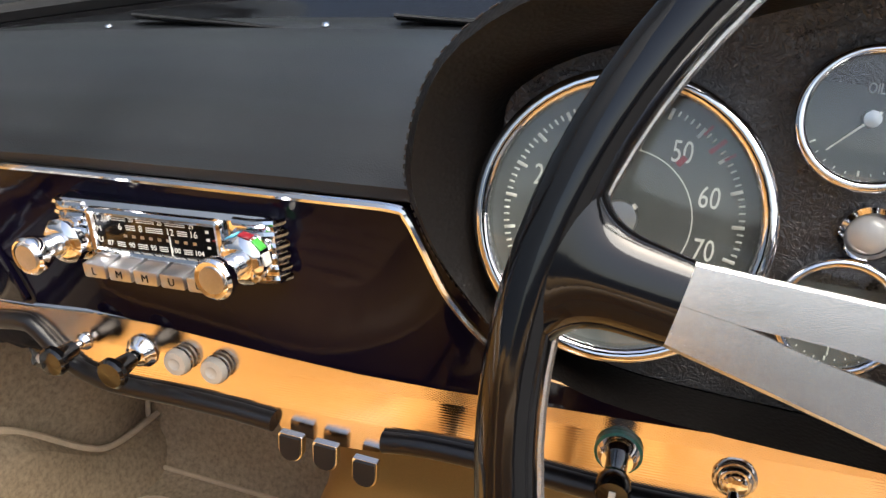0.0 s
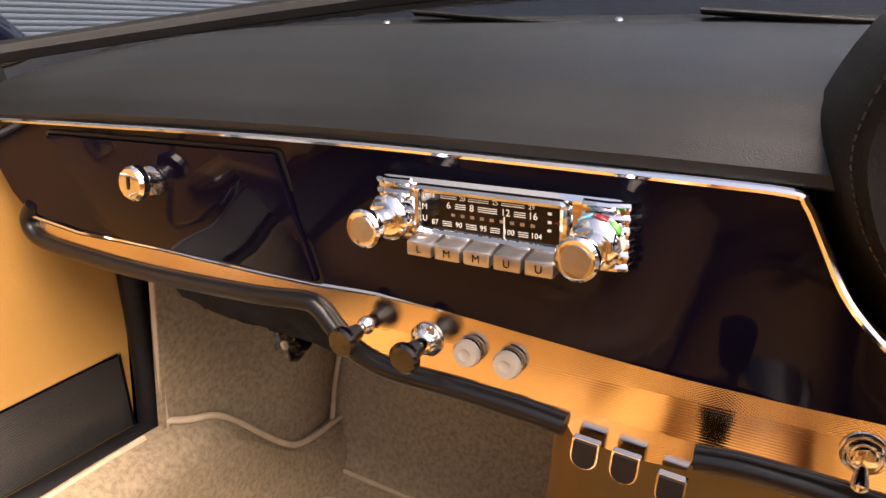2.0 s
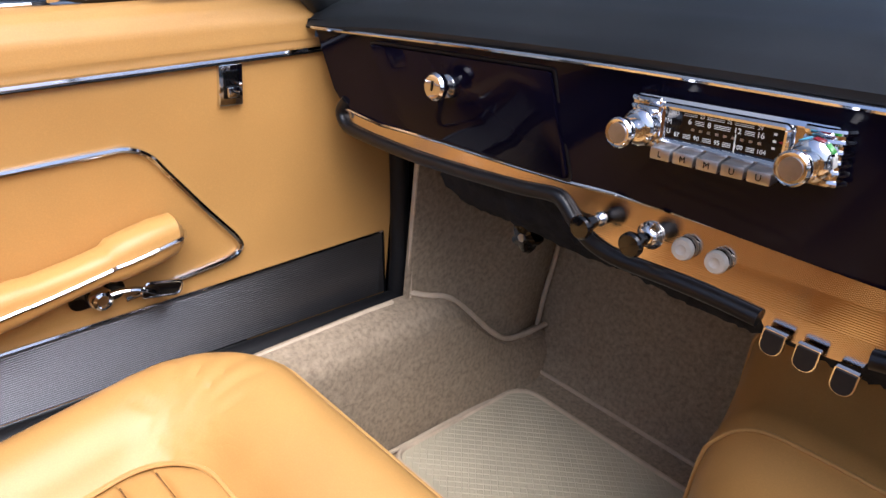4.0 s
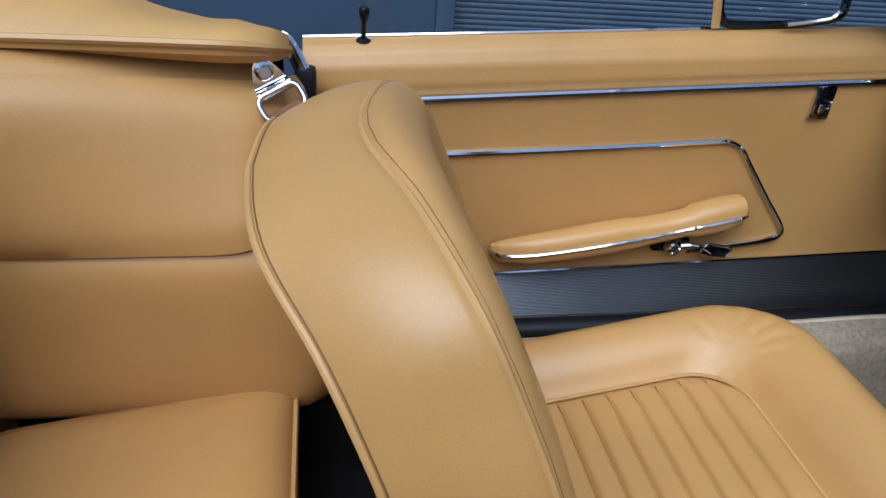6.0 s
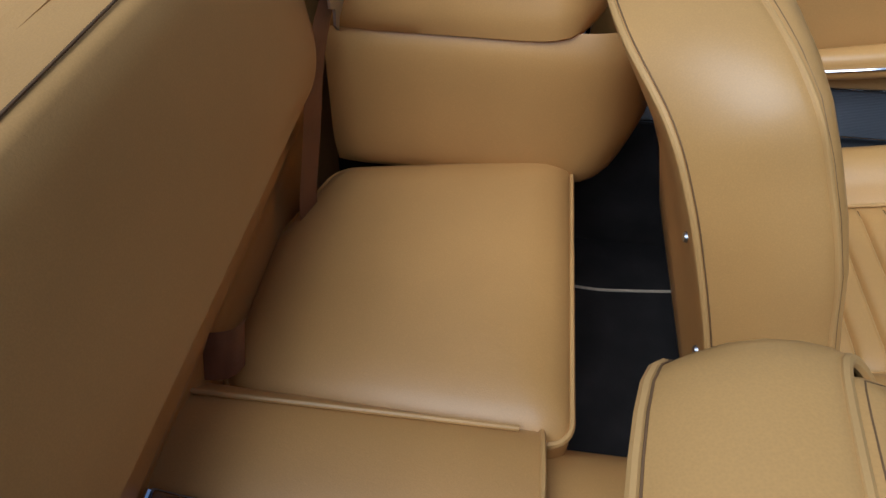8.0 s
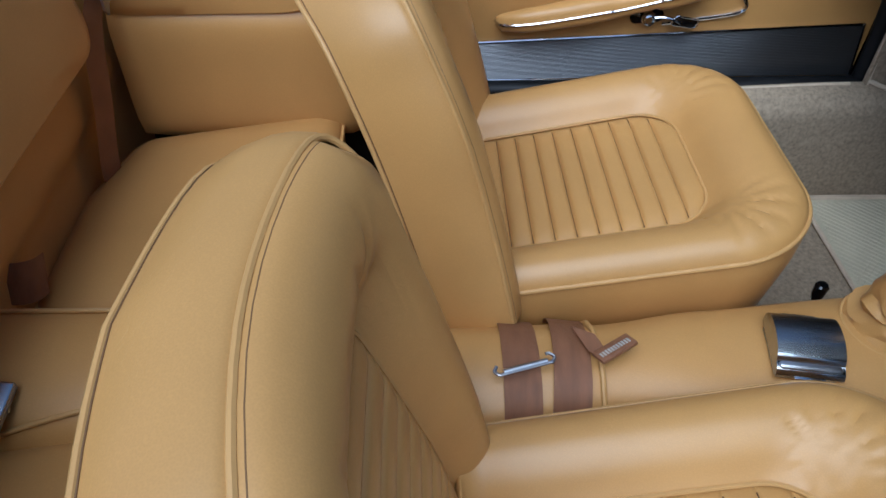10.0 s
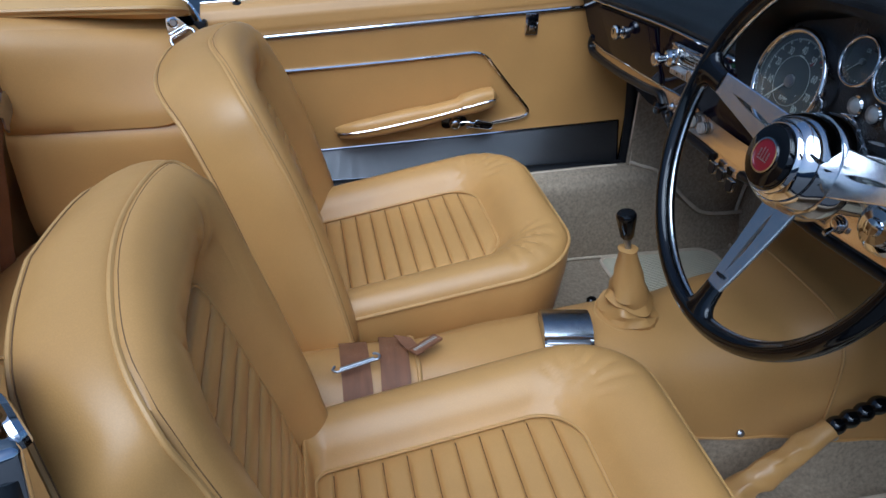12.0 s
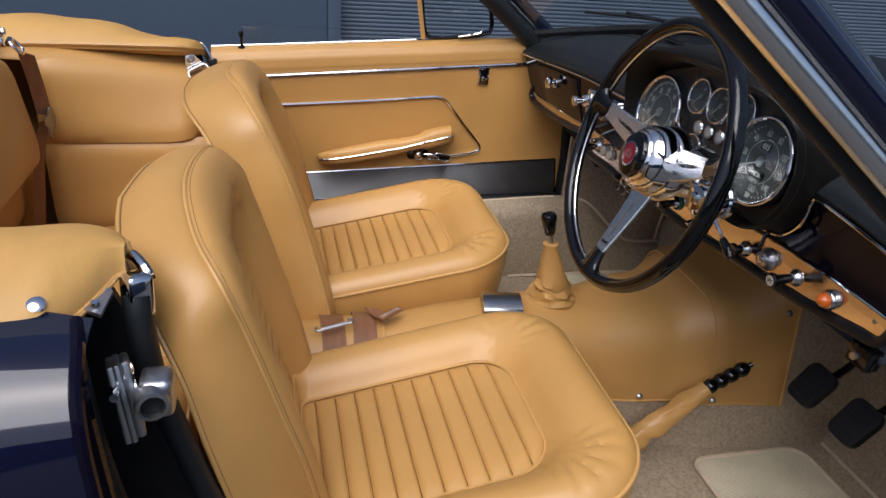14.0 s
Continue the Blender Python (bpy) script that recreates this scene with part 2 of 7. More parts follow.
def tube(points, r, seg=8, closed=False, flat=1.0, bm=None):
    """A rod along points; r one radius or one for each point; flat squeezes it along its second axis."""
    p = [Vector(q) for q in points]
    n = len(p)
    rr = r if isinstance(r, (list, tuple)) else [r] * n
    rings, side = [], None
    for i in range(n):
        a = p[(i - 1) % n] if closed or i else p[0]
        b = p[(i + 1) % n] if closed or i + 1 < n else p[-1]
        d = (b - a).normalized()
        if side is None:
            side = d.cross(Vector((0, 0, 1)) if abs(d.z) < 0.9 else Vector((1, 0, 0))).normalized()
        side = (side - d * side.dot(d)).normalized()
        up = d.cross(side)
        rings.append([p[i] + rr[i] * (math.cos(2 * math.pi * k / seg) * side + flat * math.sin(2 * math.pi * k / seg) * up) for k in range(seg)])
    if closed:
        rings.append(rings[0])
        bm = skin(rings, True, False, bm)
        bmesh.ops.remove_doubles(bm, verts=bm.verts, dist=1e-6)
        return bm
    return skin(rings, True, True, bm)


def lathe(profile, origin, axis, seg=32, bm=None, caps=True):
    """Turns (radius, height) pairs about an axis."""
    q = Vector(axis).normalized().to_track_quat("Z", "Y").to_matrix()
    o = Vector(origin)
    rings = [[o + q @ Vector((max(r, 1e-5) * math.cos(2 * math.pi * k / seg), max(r, 1e-5) * math.sin(2 * math.pi * k / seg), h)) for k in range(seg)] for r, h in profile]
    return skin(rings, True, caps, bm)


def prism(outline, axis, a, b, bevel=0.0, seg=2):
    """A flat outline pushed along x, y or z from a to b."""
    put = {"x": lambda u, v, w: (w, u, v), "y": lambda u, v, w: (u, w, v), "z": lambda u, v, w: (u, v, w)}[axis]
    bm = skin([[put(u, v, a) for u, v in outline], [put(u, v, b) for u, v in outline]])
    if bevel:
        bmesh.ops.bevel(bm, geom=bm.edges[:], offset=bevel, segments=seg, affect="EDGES", profile=0.5, clamp_overlap=True)
    return bm


def rounded(corners, nc=7, ne=6):
    """A closed outline with rounded corners (x, y, radius), with the same number of points on every outline of as many corners."""
    n, out = len(corners), []
    for i, (x, y, r) in enumerate(corners):
        p, a, b = Vector((x, y)), Vector(corners[i - 1][:2]), Vector(corners[(i + 1) % n][:2])
        u, v = (a - p).normalized(), (b - p).normalized()
        half = math.acos(max(-1, min(1, u.dot(v)))) / 2
        cut = r / math.tan(half)
        s, e = p + u * cut, p + v * cut
        c = p + (u + v).normalized() * (r / math.sin(half))
        a0 = math.atan2(*(s - c).yx)
        d = math.atan2(*(e - c).yx) - a0
        d = (d + math.pi) % (2 * math.pi) - math.pi
        arc = [c + Vector((math.cos(a0 + d * k / nc), math.sin(a0 + d * k / nc))) * r for k in range(nc + 1)]
        out.append(arc)
    loop = []
    for i in range(n):
        loop += out[i]
        e, s = out[i][-1], out[(i + 1) % n][0]
        loop += [e.lerp(s, k / (ne + 1)) for k in range(1, ne + 1)]
    return [tuple(q) for q in loop]


def dome(f, nu, nv):
    """An open sheet from f(u, v) over the unit square."""
    return skin([[f(i / nu, j / nv) for i in range(nu + 1)] for j in range(nv + 1)], False, False)


def thicken(bm, d):
    bmesh.ops.recalc_face_normals(bm, faces=bm.faces)
    bmesh.ops.solidify(bm, geom=bm.faces[:], thickness=d)
    return bm


def letters(text, size, m, spread=1.0, deep=0.0002):
    """Raised writing with the built-in font, laid out by the pose m."""
    c = bpy.data.curves.new("text", "FONT")
    c.body, c.size, c.align_x, c.align_y, c.extrude, c.space_character, c.resolution_u = text, size, "CENTER", "CENTER", deep, spread, 3
    o = new("text", c)
    me = bpy.data.meshes.new_from_object(o.evaluated_get(bpy.context.evaluated_depsgraph_get()))
    bpy.data.objects.remove(o)
    bpy.data.curves.remove(c)
    bm = bmesh.new()
    bm.from_mesh(me)
    bpy.data.meshes.remove(me)
    bmesh.ops.transform(bm, matrix=m, verts=bm.verts)
    return bm


def joined(*bms):
    """Several pieces as one mesh."""
    out = bmesh.new()
    for b in bms:
        me = bpy.data.meshes.new("tmp")
        b.to_mesh(me)
        b.free()
        out.from_mesh(me)
        bpy.data.meshes.remove(me)
    return out


def turned(bm, m):
    bmesh.ops.transform(bm, matrix=m, verts=bm.verts)
    return bm


# ---- the yard: ground, wall, roller shutter ----
lone("ground", rbox(-60, 60, -60, 60, -0.3, 0.0, 0), ASPHALT, "dark grey asphalt yard under the car", "ground", kind="structure")
WALL_X = -2.6
lone("wall_west", rbox(WALL_X - 0.25, WALL_X, -9.0, -0.02, 0, 4.2, 0.01), WALL_PAINT, "smooth blue-grey painted wall beside the car", "wall", kind="structure")
lone("wall_west_far", rbox(WALL_X - 0.25, WALL_X, 6.5, 14.0, 0, 4.2, 0.01), WALL_PAINT, "smooth blue-grey painted wall past the shutter", "wall", kind="structure")
# Two unseen walls, added so the horizon mirrors darker in the car.
lone("unseen_wall_east", rbox(12.0, 12.25, -16.0, 14.0, 0, 2.6, 0.01), WALL_PAINT, "plain blue-grey wall added out of view to darken low reflections", "wall", kind="structure")
lone("unseen_wall_south", rbox(WALL_X, 12.0, -16.25, -16.0, 0, 2.6, 0.01), WALL_PAINT, "plain blue-grey wall added out of view to darken low reflections", "wall", kind="structure")
shutter = thing("roller_shutter", "dark blue-grey ribbed steel roller shutter, closed", "shutter", kind="structure")
slat_mesh = None
for k in range(190):
    z = 0.02 + k * 0.022
    if slat_mesh is None:
        prof = [(WALL_X - 0.09, -0.0108), (WALL_X - 0.078, -0.0100), (WALL_X - 0.0745, -0.004), (WALL_X - 0.0745, 0.003), (WALL_X - 0.078, 0.0095), (WALL_X - 0.09, 0.0108)]
        slat = part("slat", skin([[(x, y, dz) for x, dz in prof] for y in (-0.02, 6.5)]), SHUTTER, shutter)
        slat_mesh = slat.data
    else:
        slat = new("slat", slat_mesh)
        slat.parent = shutter
    slat.location.z = z
part("post", rbox(WALL_X - 0.11, WALL_X + 0.012, -0.02, 0.05, 0, 4.2, 0.004), WALL_PAINT, shutter)
part("hood", rbox(WALL_X - 0.25, WALL_X + 0.02, -0.02, 6.5, 4.2, 4.7, 0.02), WALL_PAINT, shutter)

# ---- the car's floor, bulkhead and carpets ----
XC = 0.035
FLOOR_Z = 0.205
lone("floor", rbox(-0.70, 0.80, -1.15, 1.02, FLOOR_Z - 0.03, FLOOR_Z, 0.004), CARPET, "taupe carpet over the car's floor", "carpet", kind="structure")


def bulkhead(u, v):
    x = -0.70 + u * 1.50
    pts = [(0.84, FLOOR_Z), (0.885, FLOOR_Z + 0.002), (0.915, FLOOR_Z + 0.010), (0.935, FLOOR_Z + 0.04), (0.952, 0.31), (0.972, 0.47), (1.0, 0.70)]
    s = v * (len(pts) - 1)
    i = min(int(s), len(pts) - 2)
    a, b = Vector(pts[i]), Vector(pts[i + 1])
    y, z = a.lerp(b, s - i)
    return (x, y, z)


lone("bulkhead", thicken(dome(bulkhead, 30, 20), -0.02), CARPET, "taupe carpet up the bulkhead", "carpet", kind="structure")
for side, x0 in ((-1, -0.695), (1, 0.775)):
    def kick_side(u, v, x0=x0, side=side):
        y = (0.583 if side < 0 else 0.545) + u * (0.422 if side < 0 else 0.46)
        z = FLOOR_Z + v * 0.60
        bulge = 0.05 * math.exp(-((u - 0.72) / 0.25) ** 2) * (0.4 + 0.6 * v)
        return (x0 - side * bulge, y, z)
    lone("wall_footwell", thicken(dome(kick_side, 24, 20), 0.012), CARPET, "taupe carpet lining the footwell side", "carpet", kind="structure")
    # the sill step, wide at the floor and narrowing up to the door seal
    def sill_carpet(u, v, x0=x0, side=side):
        y0 = -0.28 if side < 0 else -0.45
        y = y0 + u * (0.94 - y0)
        f = max(0.0, min(1.0, (y - 0.62) / 0.23))
        k = 1 - 0.62 * f * f * (3 - 2 * f)
        top = (0.247 + 0.045 * min(0.0, y - 0.5)) * k
        prof = [(x0 - side * 0.05 * f, FLOOR_Z + top), (x0 - side * 0.035, FLOOR_Z + top - 0.007 * k), (x0 - side * 0.052, FLOOR_Z + top - 0.027 * k), (x0 - side * (0.060 + 0.01 * f), FLOOR_Z + 0.125 * k), (x0 - side * (0.066 + 0.02 * f), FLOOR_Z)]
        s = v * 4
        i = min(int(s), 3)
        a, b = Vector(prof[i]), Vector(prof[i + 1])
        q = a.lerp(b, s - i)
        return (q.x, y, q.y)
    lone("sill_carpet", thicken(dome(sill_carpet, 32, 16), 0.01), CARPET, "taupe carpet over the door sill", "carpet", kind="structure")
# bound edges of the carpets
def sill_edge(x0, side, y):
    """The crest of the carpet that covers the sill step."""
    f = max(0.0, min(1.0, (y - 0.62) / 0.23))
    k = 1 - 0.62 * f * f * (3 - 2 * f)
    return (x0 - side * (0.026 + 0.034 * f), y, FLOOR_Z + 0.246 * k + 0.010)


edge = thing("carpet_binding", "pale taupe cloth binding on the carpet edges", "binding", kind="structure")
for side, x0 in ((-1, -0.695), (1, 0.775)):
    ey = 0.586 if side < 0 else 0.548
    part("edge_roll", tube(smooth_path([(x0 - side * 0.004, ey, 0.78), (x0 - side * 0.006, ey, 0.60), (x0 - side * 0.008, ey + 0.004, 0.455)]), 0.005), BINDING, edge)
    part("edge_roll", tube(smooth_path([(x0 - side * 0.008, ey + 0.004, 0.468)] + [sill_edge(x0, side, y) for y in (0.62, 0.66, 0.70, 0.74, 0.78, 0.82, 0.87, 0.945)]), 0.0055), BINDING, edge)
    part("edge_roll", tube(smooth_path([(x0 - side * 0.044, 0.984, 0.70), (x0 - side * 0.046, 0.958, 0.465), (x0 - side * 0.044, 0.943, 0.36), (x0 - side * 0.048, 0.934, 0.275), (x0 - side * 0.072, 0.915, 0.224)]), 0.005), BINDING, edge)
    part("edge_roll", tube(smooth_path([(x0 - side * 0.006, -0.26, 0.421), (x0 - side * 0.006, 0.1, 0.438), (x0 - side * 0.008, 0.552, 0.460)]), 0.005), BINDING, edge)
    part("edge_roll", tube(smooth_path([(x0 - side * 0.084, 0.40, FLOOR_Z + 0.005), (x0 - side * 0.085, 0.60, FLOOR_Z + 0.005), (x0 - side * 0.085, 0.80, FLOOR_Z + 0.005), (x0 - side * 0.080, 0.912, FLOOR_Z + 0.013)]), 0.0042), BINDING, edge)
    part("edge_roll", tube(smooth_path([(x0 - side * 0.080, 0.913, FLOOR_Z + 0.013), (x0 - side * 0.25, 0.914, FLOOR_Z + 0.013), (x0 - side * 0.50, 0.914, FLOOR_Z + 0.013)]), 0.0042), BINDING, edge)


# ---- transmission tunnel, trimmed in leather ----
def tunnel_profile(y):
    """Half width and height along the tunnel; it swells towards the bulkhead."""
    keys = [(-1.10, 0.155, 0.43), (-0.45, 0.125, 0.475), (0.0, 0.118, 0.495), (0.30, 0.125, 0.515), (0.50, 0.150, 0.535), (0.62, 0.185, 0.585), (0.80, 0.215, 0.70), (0.95, 0.235, 0.78)]
    for (y0, w0, h0), (y1, w1, h1) in zip(keys, keys[1:]):
        if y <= y1:
            t = max(0, (y - y0) / (y1 - y0))
            t = t * t * (3 - 2 * t)
            return w0 + (w1 - w0) * t, h0 + (h1 - h0) * t
    return keys[-1][1:]


def tunnel_ring(y, grow=0.0):
    w, h = tunnel_profile(y)
    w, h = w + grow, h + grow
    flare = 0.02
    boxy = [(-w - flare, FLOOR_Z), (-w - flare * 0.4, FLOOR_Z + 0.05), (-w, FLOOR_Z + 0.117), (-w + 0.004, h - 0.09), (-w + 0.018, h - 0.045), (-w + 0.045, h - 0.014), (-w + 0.085, h - 0.002), (0, h),
            (w - 0.085, h - 0.002), (w - 0.045, h - 0.014), (w - 0.018, h - 0.045), (w - 0.004, h - 0.09), (w, FLOOR_Z + 0.117), (w + flare * 0.4, FLOOR_Z + 0.05), (w + flare, FLOOR_Z)]
    arch = boxy[:3] + [(-w * math.cos(q), FLOOR_Z + 0.117 + (h - FLOOR_Z - 0.117) * math.sin(q)) for q in [math.pi * k / 10 for k in range(1, 10)]] + boxy[12:]
    k = max(0.0, min(1.0, (0.04 - y) / 0.17))
    k = k * k * (3 - 2 * k)
    lead = 0.055 * max(0.0, (y - 0.50) / 0.24)
    ring = [(XC + p[0] + (q[0] - p[0]) * k, p[1] + (q[1] - p[1]) * k) for p, q in zip(boxy, arch)]
    return [(x, y + lead * (1 - (z - FLOOR_Z) / (h - FLOOR_Z)), z) for x, z in ring]


tunnel = thing("transmission_tunnel", "tan leather-trimmed transmission tunnel between the seats", "tunnel")
part("cover", skin([tunnel_ring(-0.14 + k * 0.02)[2:-2] for k in range(45)], False, False), LEATHER_TRIM, tunnel)
for lo, hi, edge_at in ((0, 3, 2), (12, 15, 12)):
    part("side_carpet", skin([tunnel_ring(-0.14 + k * 0.02, -0.003)[lo:hi] for k in range(45)], False, False), CARPET, tunnel, "taupe carpet along the tunnel's foot")
    part("lower_edge", tube([tunnel_ring(-0.14 + k * 0.04, 0.0005)[edge_at] for k in range(23)], 0.0032, 6), LEATHER_PIPING, tunnel)
part("front_carpet", skin([tunnel_ring(0.735 + k * 0.03, -0.004) for k in range(9)], False, False), CARPET, tunnel, "taupe carpet over the tunnel's front")
part("front_edge", tube(tunnel_ring(0.742, 0.001)[2:-2], 0.0035, 6), LEATHER_PIPING, tunnel)
part("rear_cover", skin([tunnel_ring(-1.08 + k * 0.0395, 0.002 if k == 24 else 0.004) for k in range(25)], False, False), LEATHER_TRIM, tunnel)
part("rear_edge", tube(tunnel_ring(-0.132, 0.005)[2:-2], 0.004), LEATHER_PIPING, tunnel)
part("seam", tube(smooth_path([Vector(tunnel_ring(0.583 - 0.0002 * (i - 7) ** 2, 0.0015)[i]) for i in range(2, 13)], 3), 0.0026), LEATHER_PIPING, tunnel)
for sx, y, z in ((0.142, 0.448, 0.337), (0.180, 0.615, 0.337), (0.203, 0.72, 0.58), (-0.142, 0.448, 0.337), (-0.182, 0.63, 0.337)):
    part("stud", lathe([(0.0075, 0), (0.007, 0.003), (0.0035, 0.0055), (0, 0.006)], (XC + sx + (0.006 if sx > 0 else -0.006), y, z), (sx, 0, 0.1), 14), DULL_STEEL, tunnel)

# ---- floor mats ----
mats = "rubber floor mats"
for x0, x1, y0, y1 in ((-0.600, -0.188, 0.50, 0.846), (0.274, 0.60, 0.560, 0.850)):
    mat_thing = thing("floor_mat", "olive rubber floor mat with a crosshatch pattern, lying on taupe carpet", "mat", mats)
    z0 = FLOOR_Z + 0.002
    part("sheet", prism(rounded([(x0, y0, 0.03), (x1, y0, 0.03), (x1, y1, 0.03), (x0, y1, 0.05)]), "z", z0, z0 + 0.006), MAT_RUBBER, mat_thing)
    part("rim", tube([(a, b, z0 + 0.007) for a, b in rounded([(x0, y0, 0.03), (x1, y0, 0.03), (x1, y1, 0.03), (x0, y1, 0.05)])], 0.005, 6, True), BINDING, mat_thing)
    ribs = bmesh.new()
    span = (x1 - x0) + (y1 - y0)
    for sgn in (1, -1):
        for k in range(1, 44):
            c = k * span / 44
            pts = []
            for q in (0, 1):
                if q == 0:
                    a, b = (min(c, x1 - x0), max(0, c - (x1 - x0)))
                else:
                    a, b = (max(0, c - (y1 - y0)), min(c, y1 - y0))
                pts.append(((x0 + a) if sgn > 0 else (x1 - a), y0 + b, z0 + 0.0058))
            p, q = Vector(pts[0]).lerp(Vector(pts[1]), 0.05), Vector(pts[1]).lerp(Vector(pts[0]), 0.05)
            if (p - q).length > 0.02:
                tube([p, q], 0.0012, 4, bm=ribs)
    tagged(part("crosshatch", ribs, MAT_RUBBER, mat_thing), kind="stuff")

# ---- rear footwells ----
for x0, x1, xs, sg in ((-0.665, -0.115, -0.668, 1), (0.185, 0.70, 0.70, -1)):
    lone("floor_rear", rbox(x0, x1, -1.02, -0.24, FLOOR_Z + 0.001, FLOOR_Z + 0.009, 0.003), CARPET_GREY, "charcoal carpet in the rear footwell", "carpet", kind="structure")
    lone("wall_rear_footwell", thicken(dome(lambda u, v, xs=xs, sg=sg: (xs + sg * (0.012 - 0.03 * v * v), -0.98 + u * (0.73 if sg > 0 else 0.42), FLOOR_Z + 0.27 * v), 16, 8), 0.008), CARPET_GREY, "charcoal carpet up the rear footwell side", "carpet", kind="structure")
    seam = thing("carpet_seam", "bound seams across the charcoal rear carpet", "binding", kind="structure")
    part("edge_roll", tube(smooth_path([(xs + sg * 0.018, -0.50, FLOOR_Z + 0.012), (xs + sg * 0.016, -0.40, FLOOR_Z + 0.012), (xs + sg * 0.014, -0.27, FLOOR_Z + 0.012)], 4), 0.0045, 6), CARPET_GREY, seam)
    part("edge_roll", tube(smooth_path([(xs + sg * 0.142, -0.55, FLOOR_Z + 0.010), (xs + sg * 0.150, -0.46, FLOOR_Z + 0.010), (xs + sg * 0.150, -0.40, FLOOR_Z + 0.010), (xs + sg * 0.135, -0.27, FLOOR_Z + 0.010)], 4), 0.0030, 6), BINDING, seam)


# ---- the passenger door and the car's body sides ----
DX = -0.735                       # the door card's face


def strip_z(y):
    return 0.831 + (y + 0.348) * 0.068


def top_z(y):
    return 0.898 + (y + 0.458) * 0.062


door = thing("passenger_door", "tan leather-trimmed car door with chrome strips, closed", "car door")


def card(u, v):
    y = -0.50 + u * 1.075
    zt = top_z(y)
    prof = [(0.0, 0.445), (0.0, 0.52), (0.0, 0.60), (0.001, 0.70), (0.002, 0.78), (0.004, strip_z(y) - 0.012), (0.0, strip_z(y) - 0.001), (0.003, strip_z(y) + 0.012), (0.004, zt - 0.055), (0.001, zt - 0.03), (-0.010, zt - 0.012), (-0.022, zt - 0.003), (-0.036, zt), (-0.050, zt - 0.001)]
    s = v * (len(prof) - 1)
    i = min(int(s), len(prof) - 2)
    q = Vector(prof[i]).lerp(Vector(prof[i + 1]), s - i)
    return (DX + q.x, y, q.y)


part("door_card", thicken(dome(card, 40, 52), 0.012), LEATHER_TRIM, door)
part("outer_skin", rbox(DX - 0.10, DX - 0.06, -0.50, 0.62, 0.25, 0.88, 0.012), PAINT, door, "midnight blue painted outer skin")
part("beltline_strip", tube([(DX + 0.006, y, strip_z(y)) for y in [-0.46 + k * 0.0305 for k in range(30)]], 0.0055, 8, flat=0.8), CHROME, door, "chrome strip along the door")
part("beltline_inset", tube([(DX + 0.0105, y, strip_z(y) - 0.0025) for y in [-0.46 + k * 0.0305 for k in range(30)]], 0.0016, 6), GLOSS_BLACK, door)
loop = [(-0.46, 0.742), (-0.30, 0.7475), (-0.05, 0.762), (0.11, 0.774), (0.148, 0.775), (0.174, 0.763), (0.197, 0.736), (0.247, 0.676), (0.286, 0.631), (0.294, 0.612), (0.279, 0.600), (0.23, 0.591), (0.13, 0.578)]
part("lower_strip", tube(smooth_path([(DX + 0.004, y, z) for y, z in loop], 5), 0.0045, 8), CHROME, door, "chrome moulding with a sloping front end")


def kick_top(y):
    return 0.538 + (y + 0.2) * 0.048


part("kick_plate", prism([(-0.45, 0.447), (0.572, 0.456), (0.558, kick_top(0.558)), (-0.45, kick_top(-0.45))], "x", DX + 0.001, DX + 0.0035), RIBBED, door, "ribbed dark aluminium kick plate")
ribs = bmesh.new()
for k in range(30):
    tube([(DX + 0.0036, -0.448, 0.4505 + 0.0735 * k / 29), (DX + 0.0036, 0.556, 0.4595 + 0.1115 * k / 29)], 0.0008, 4, bm=ribs)
part("ribs", ribs, RIBBED, door)
part("kick_edge", tube([(DX + 0.004, -0.45, kick_top(-0.45) + 0.001), (DX + 0.004, 0.556, kick_top(0.556) + 0.001)], 0.0028, 6), CHROME, door)
part("kick_edge", tube([(DX + 0.004, -0.45, 0.446), (DX + 0.004, 0.30, 0.4525)], 0.0035, 6), CHROME, door)
part("kick_edge", tube([(DX + 0.004, 0.572, 0.456), (DX + 0.004, 0.557, kick_top(0.558) + 0.001)], 0.0022, 6), GLOSS_BLACK, door)
part("window_seal", tube([(DX - 0.053, y, top_z(y) - 0.001) for y in (-0.49, -0.2, 0.1)], 0.004, 6), RUBBER, door, "black window seal")
part("sill_strip", tube([(DX - 0.046, y, top_z(y) + 0.0015) for y in (-0.50, -0.2, 0.08)], 0.0026, 6), CHROME, door, "bright line along the sill")
part("lock_plate", rbox(DX + 0.002, DX + 0.010, 0.266, 0.300, 0.816, 0.870, 0.003), CHROME, door, "chrome lock slide plate")
part("lock_slot", rbox(DX + 0.009, DX + 0.0115, 0.272, 0.294, 0.826, 0.862, 0.001), GLOSS_BLACK, door)
part("lock_button", rbox(DX + 0.010, DX + 0.017, 0.275, 0.291, 0.828, 0.842, 0.002), CHROME, door)
part("lock_pin", joined(lathe([(0.011, 0), (0.010, 0.004), (0.004, 0.006)], (DX - 0.03, -0.418, top_z(-0.418) - 0.003), (0, 0, 1), 14), lathe([(0.0035, 0), (0.0035, 0.022), (0.006, 0.026), (0.0075, 0.038), (0.006, 0.041), (0, 0.042)], (DX - 0.03, -0.418, top_z(-0.418) + 0.002), (0, 0, 1), 14)), GLOSS_BLACK, door, "black lock pin")

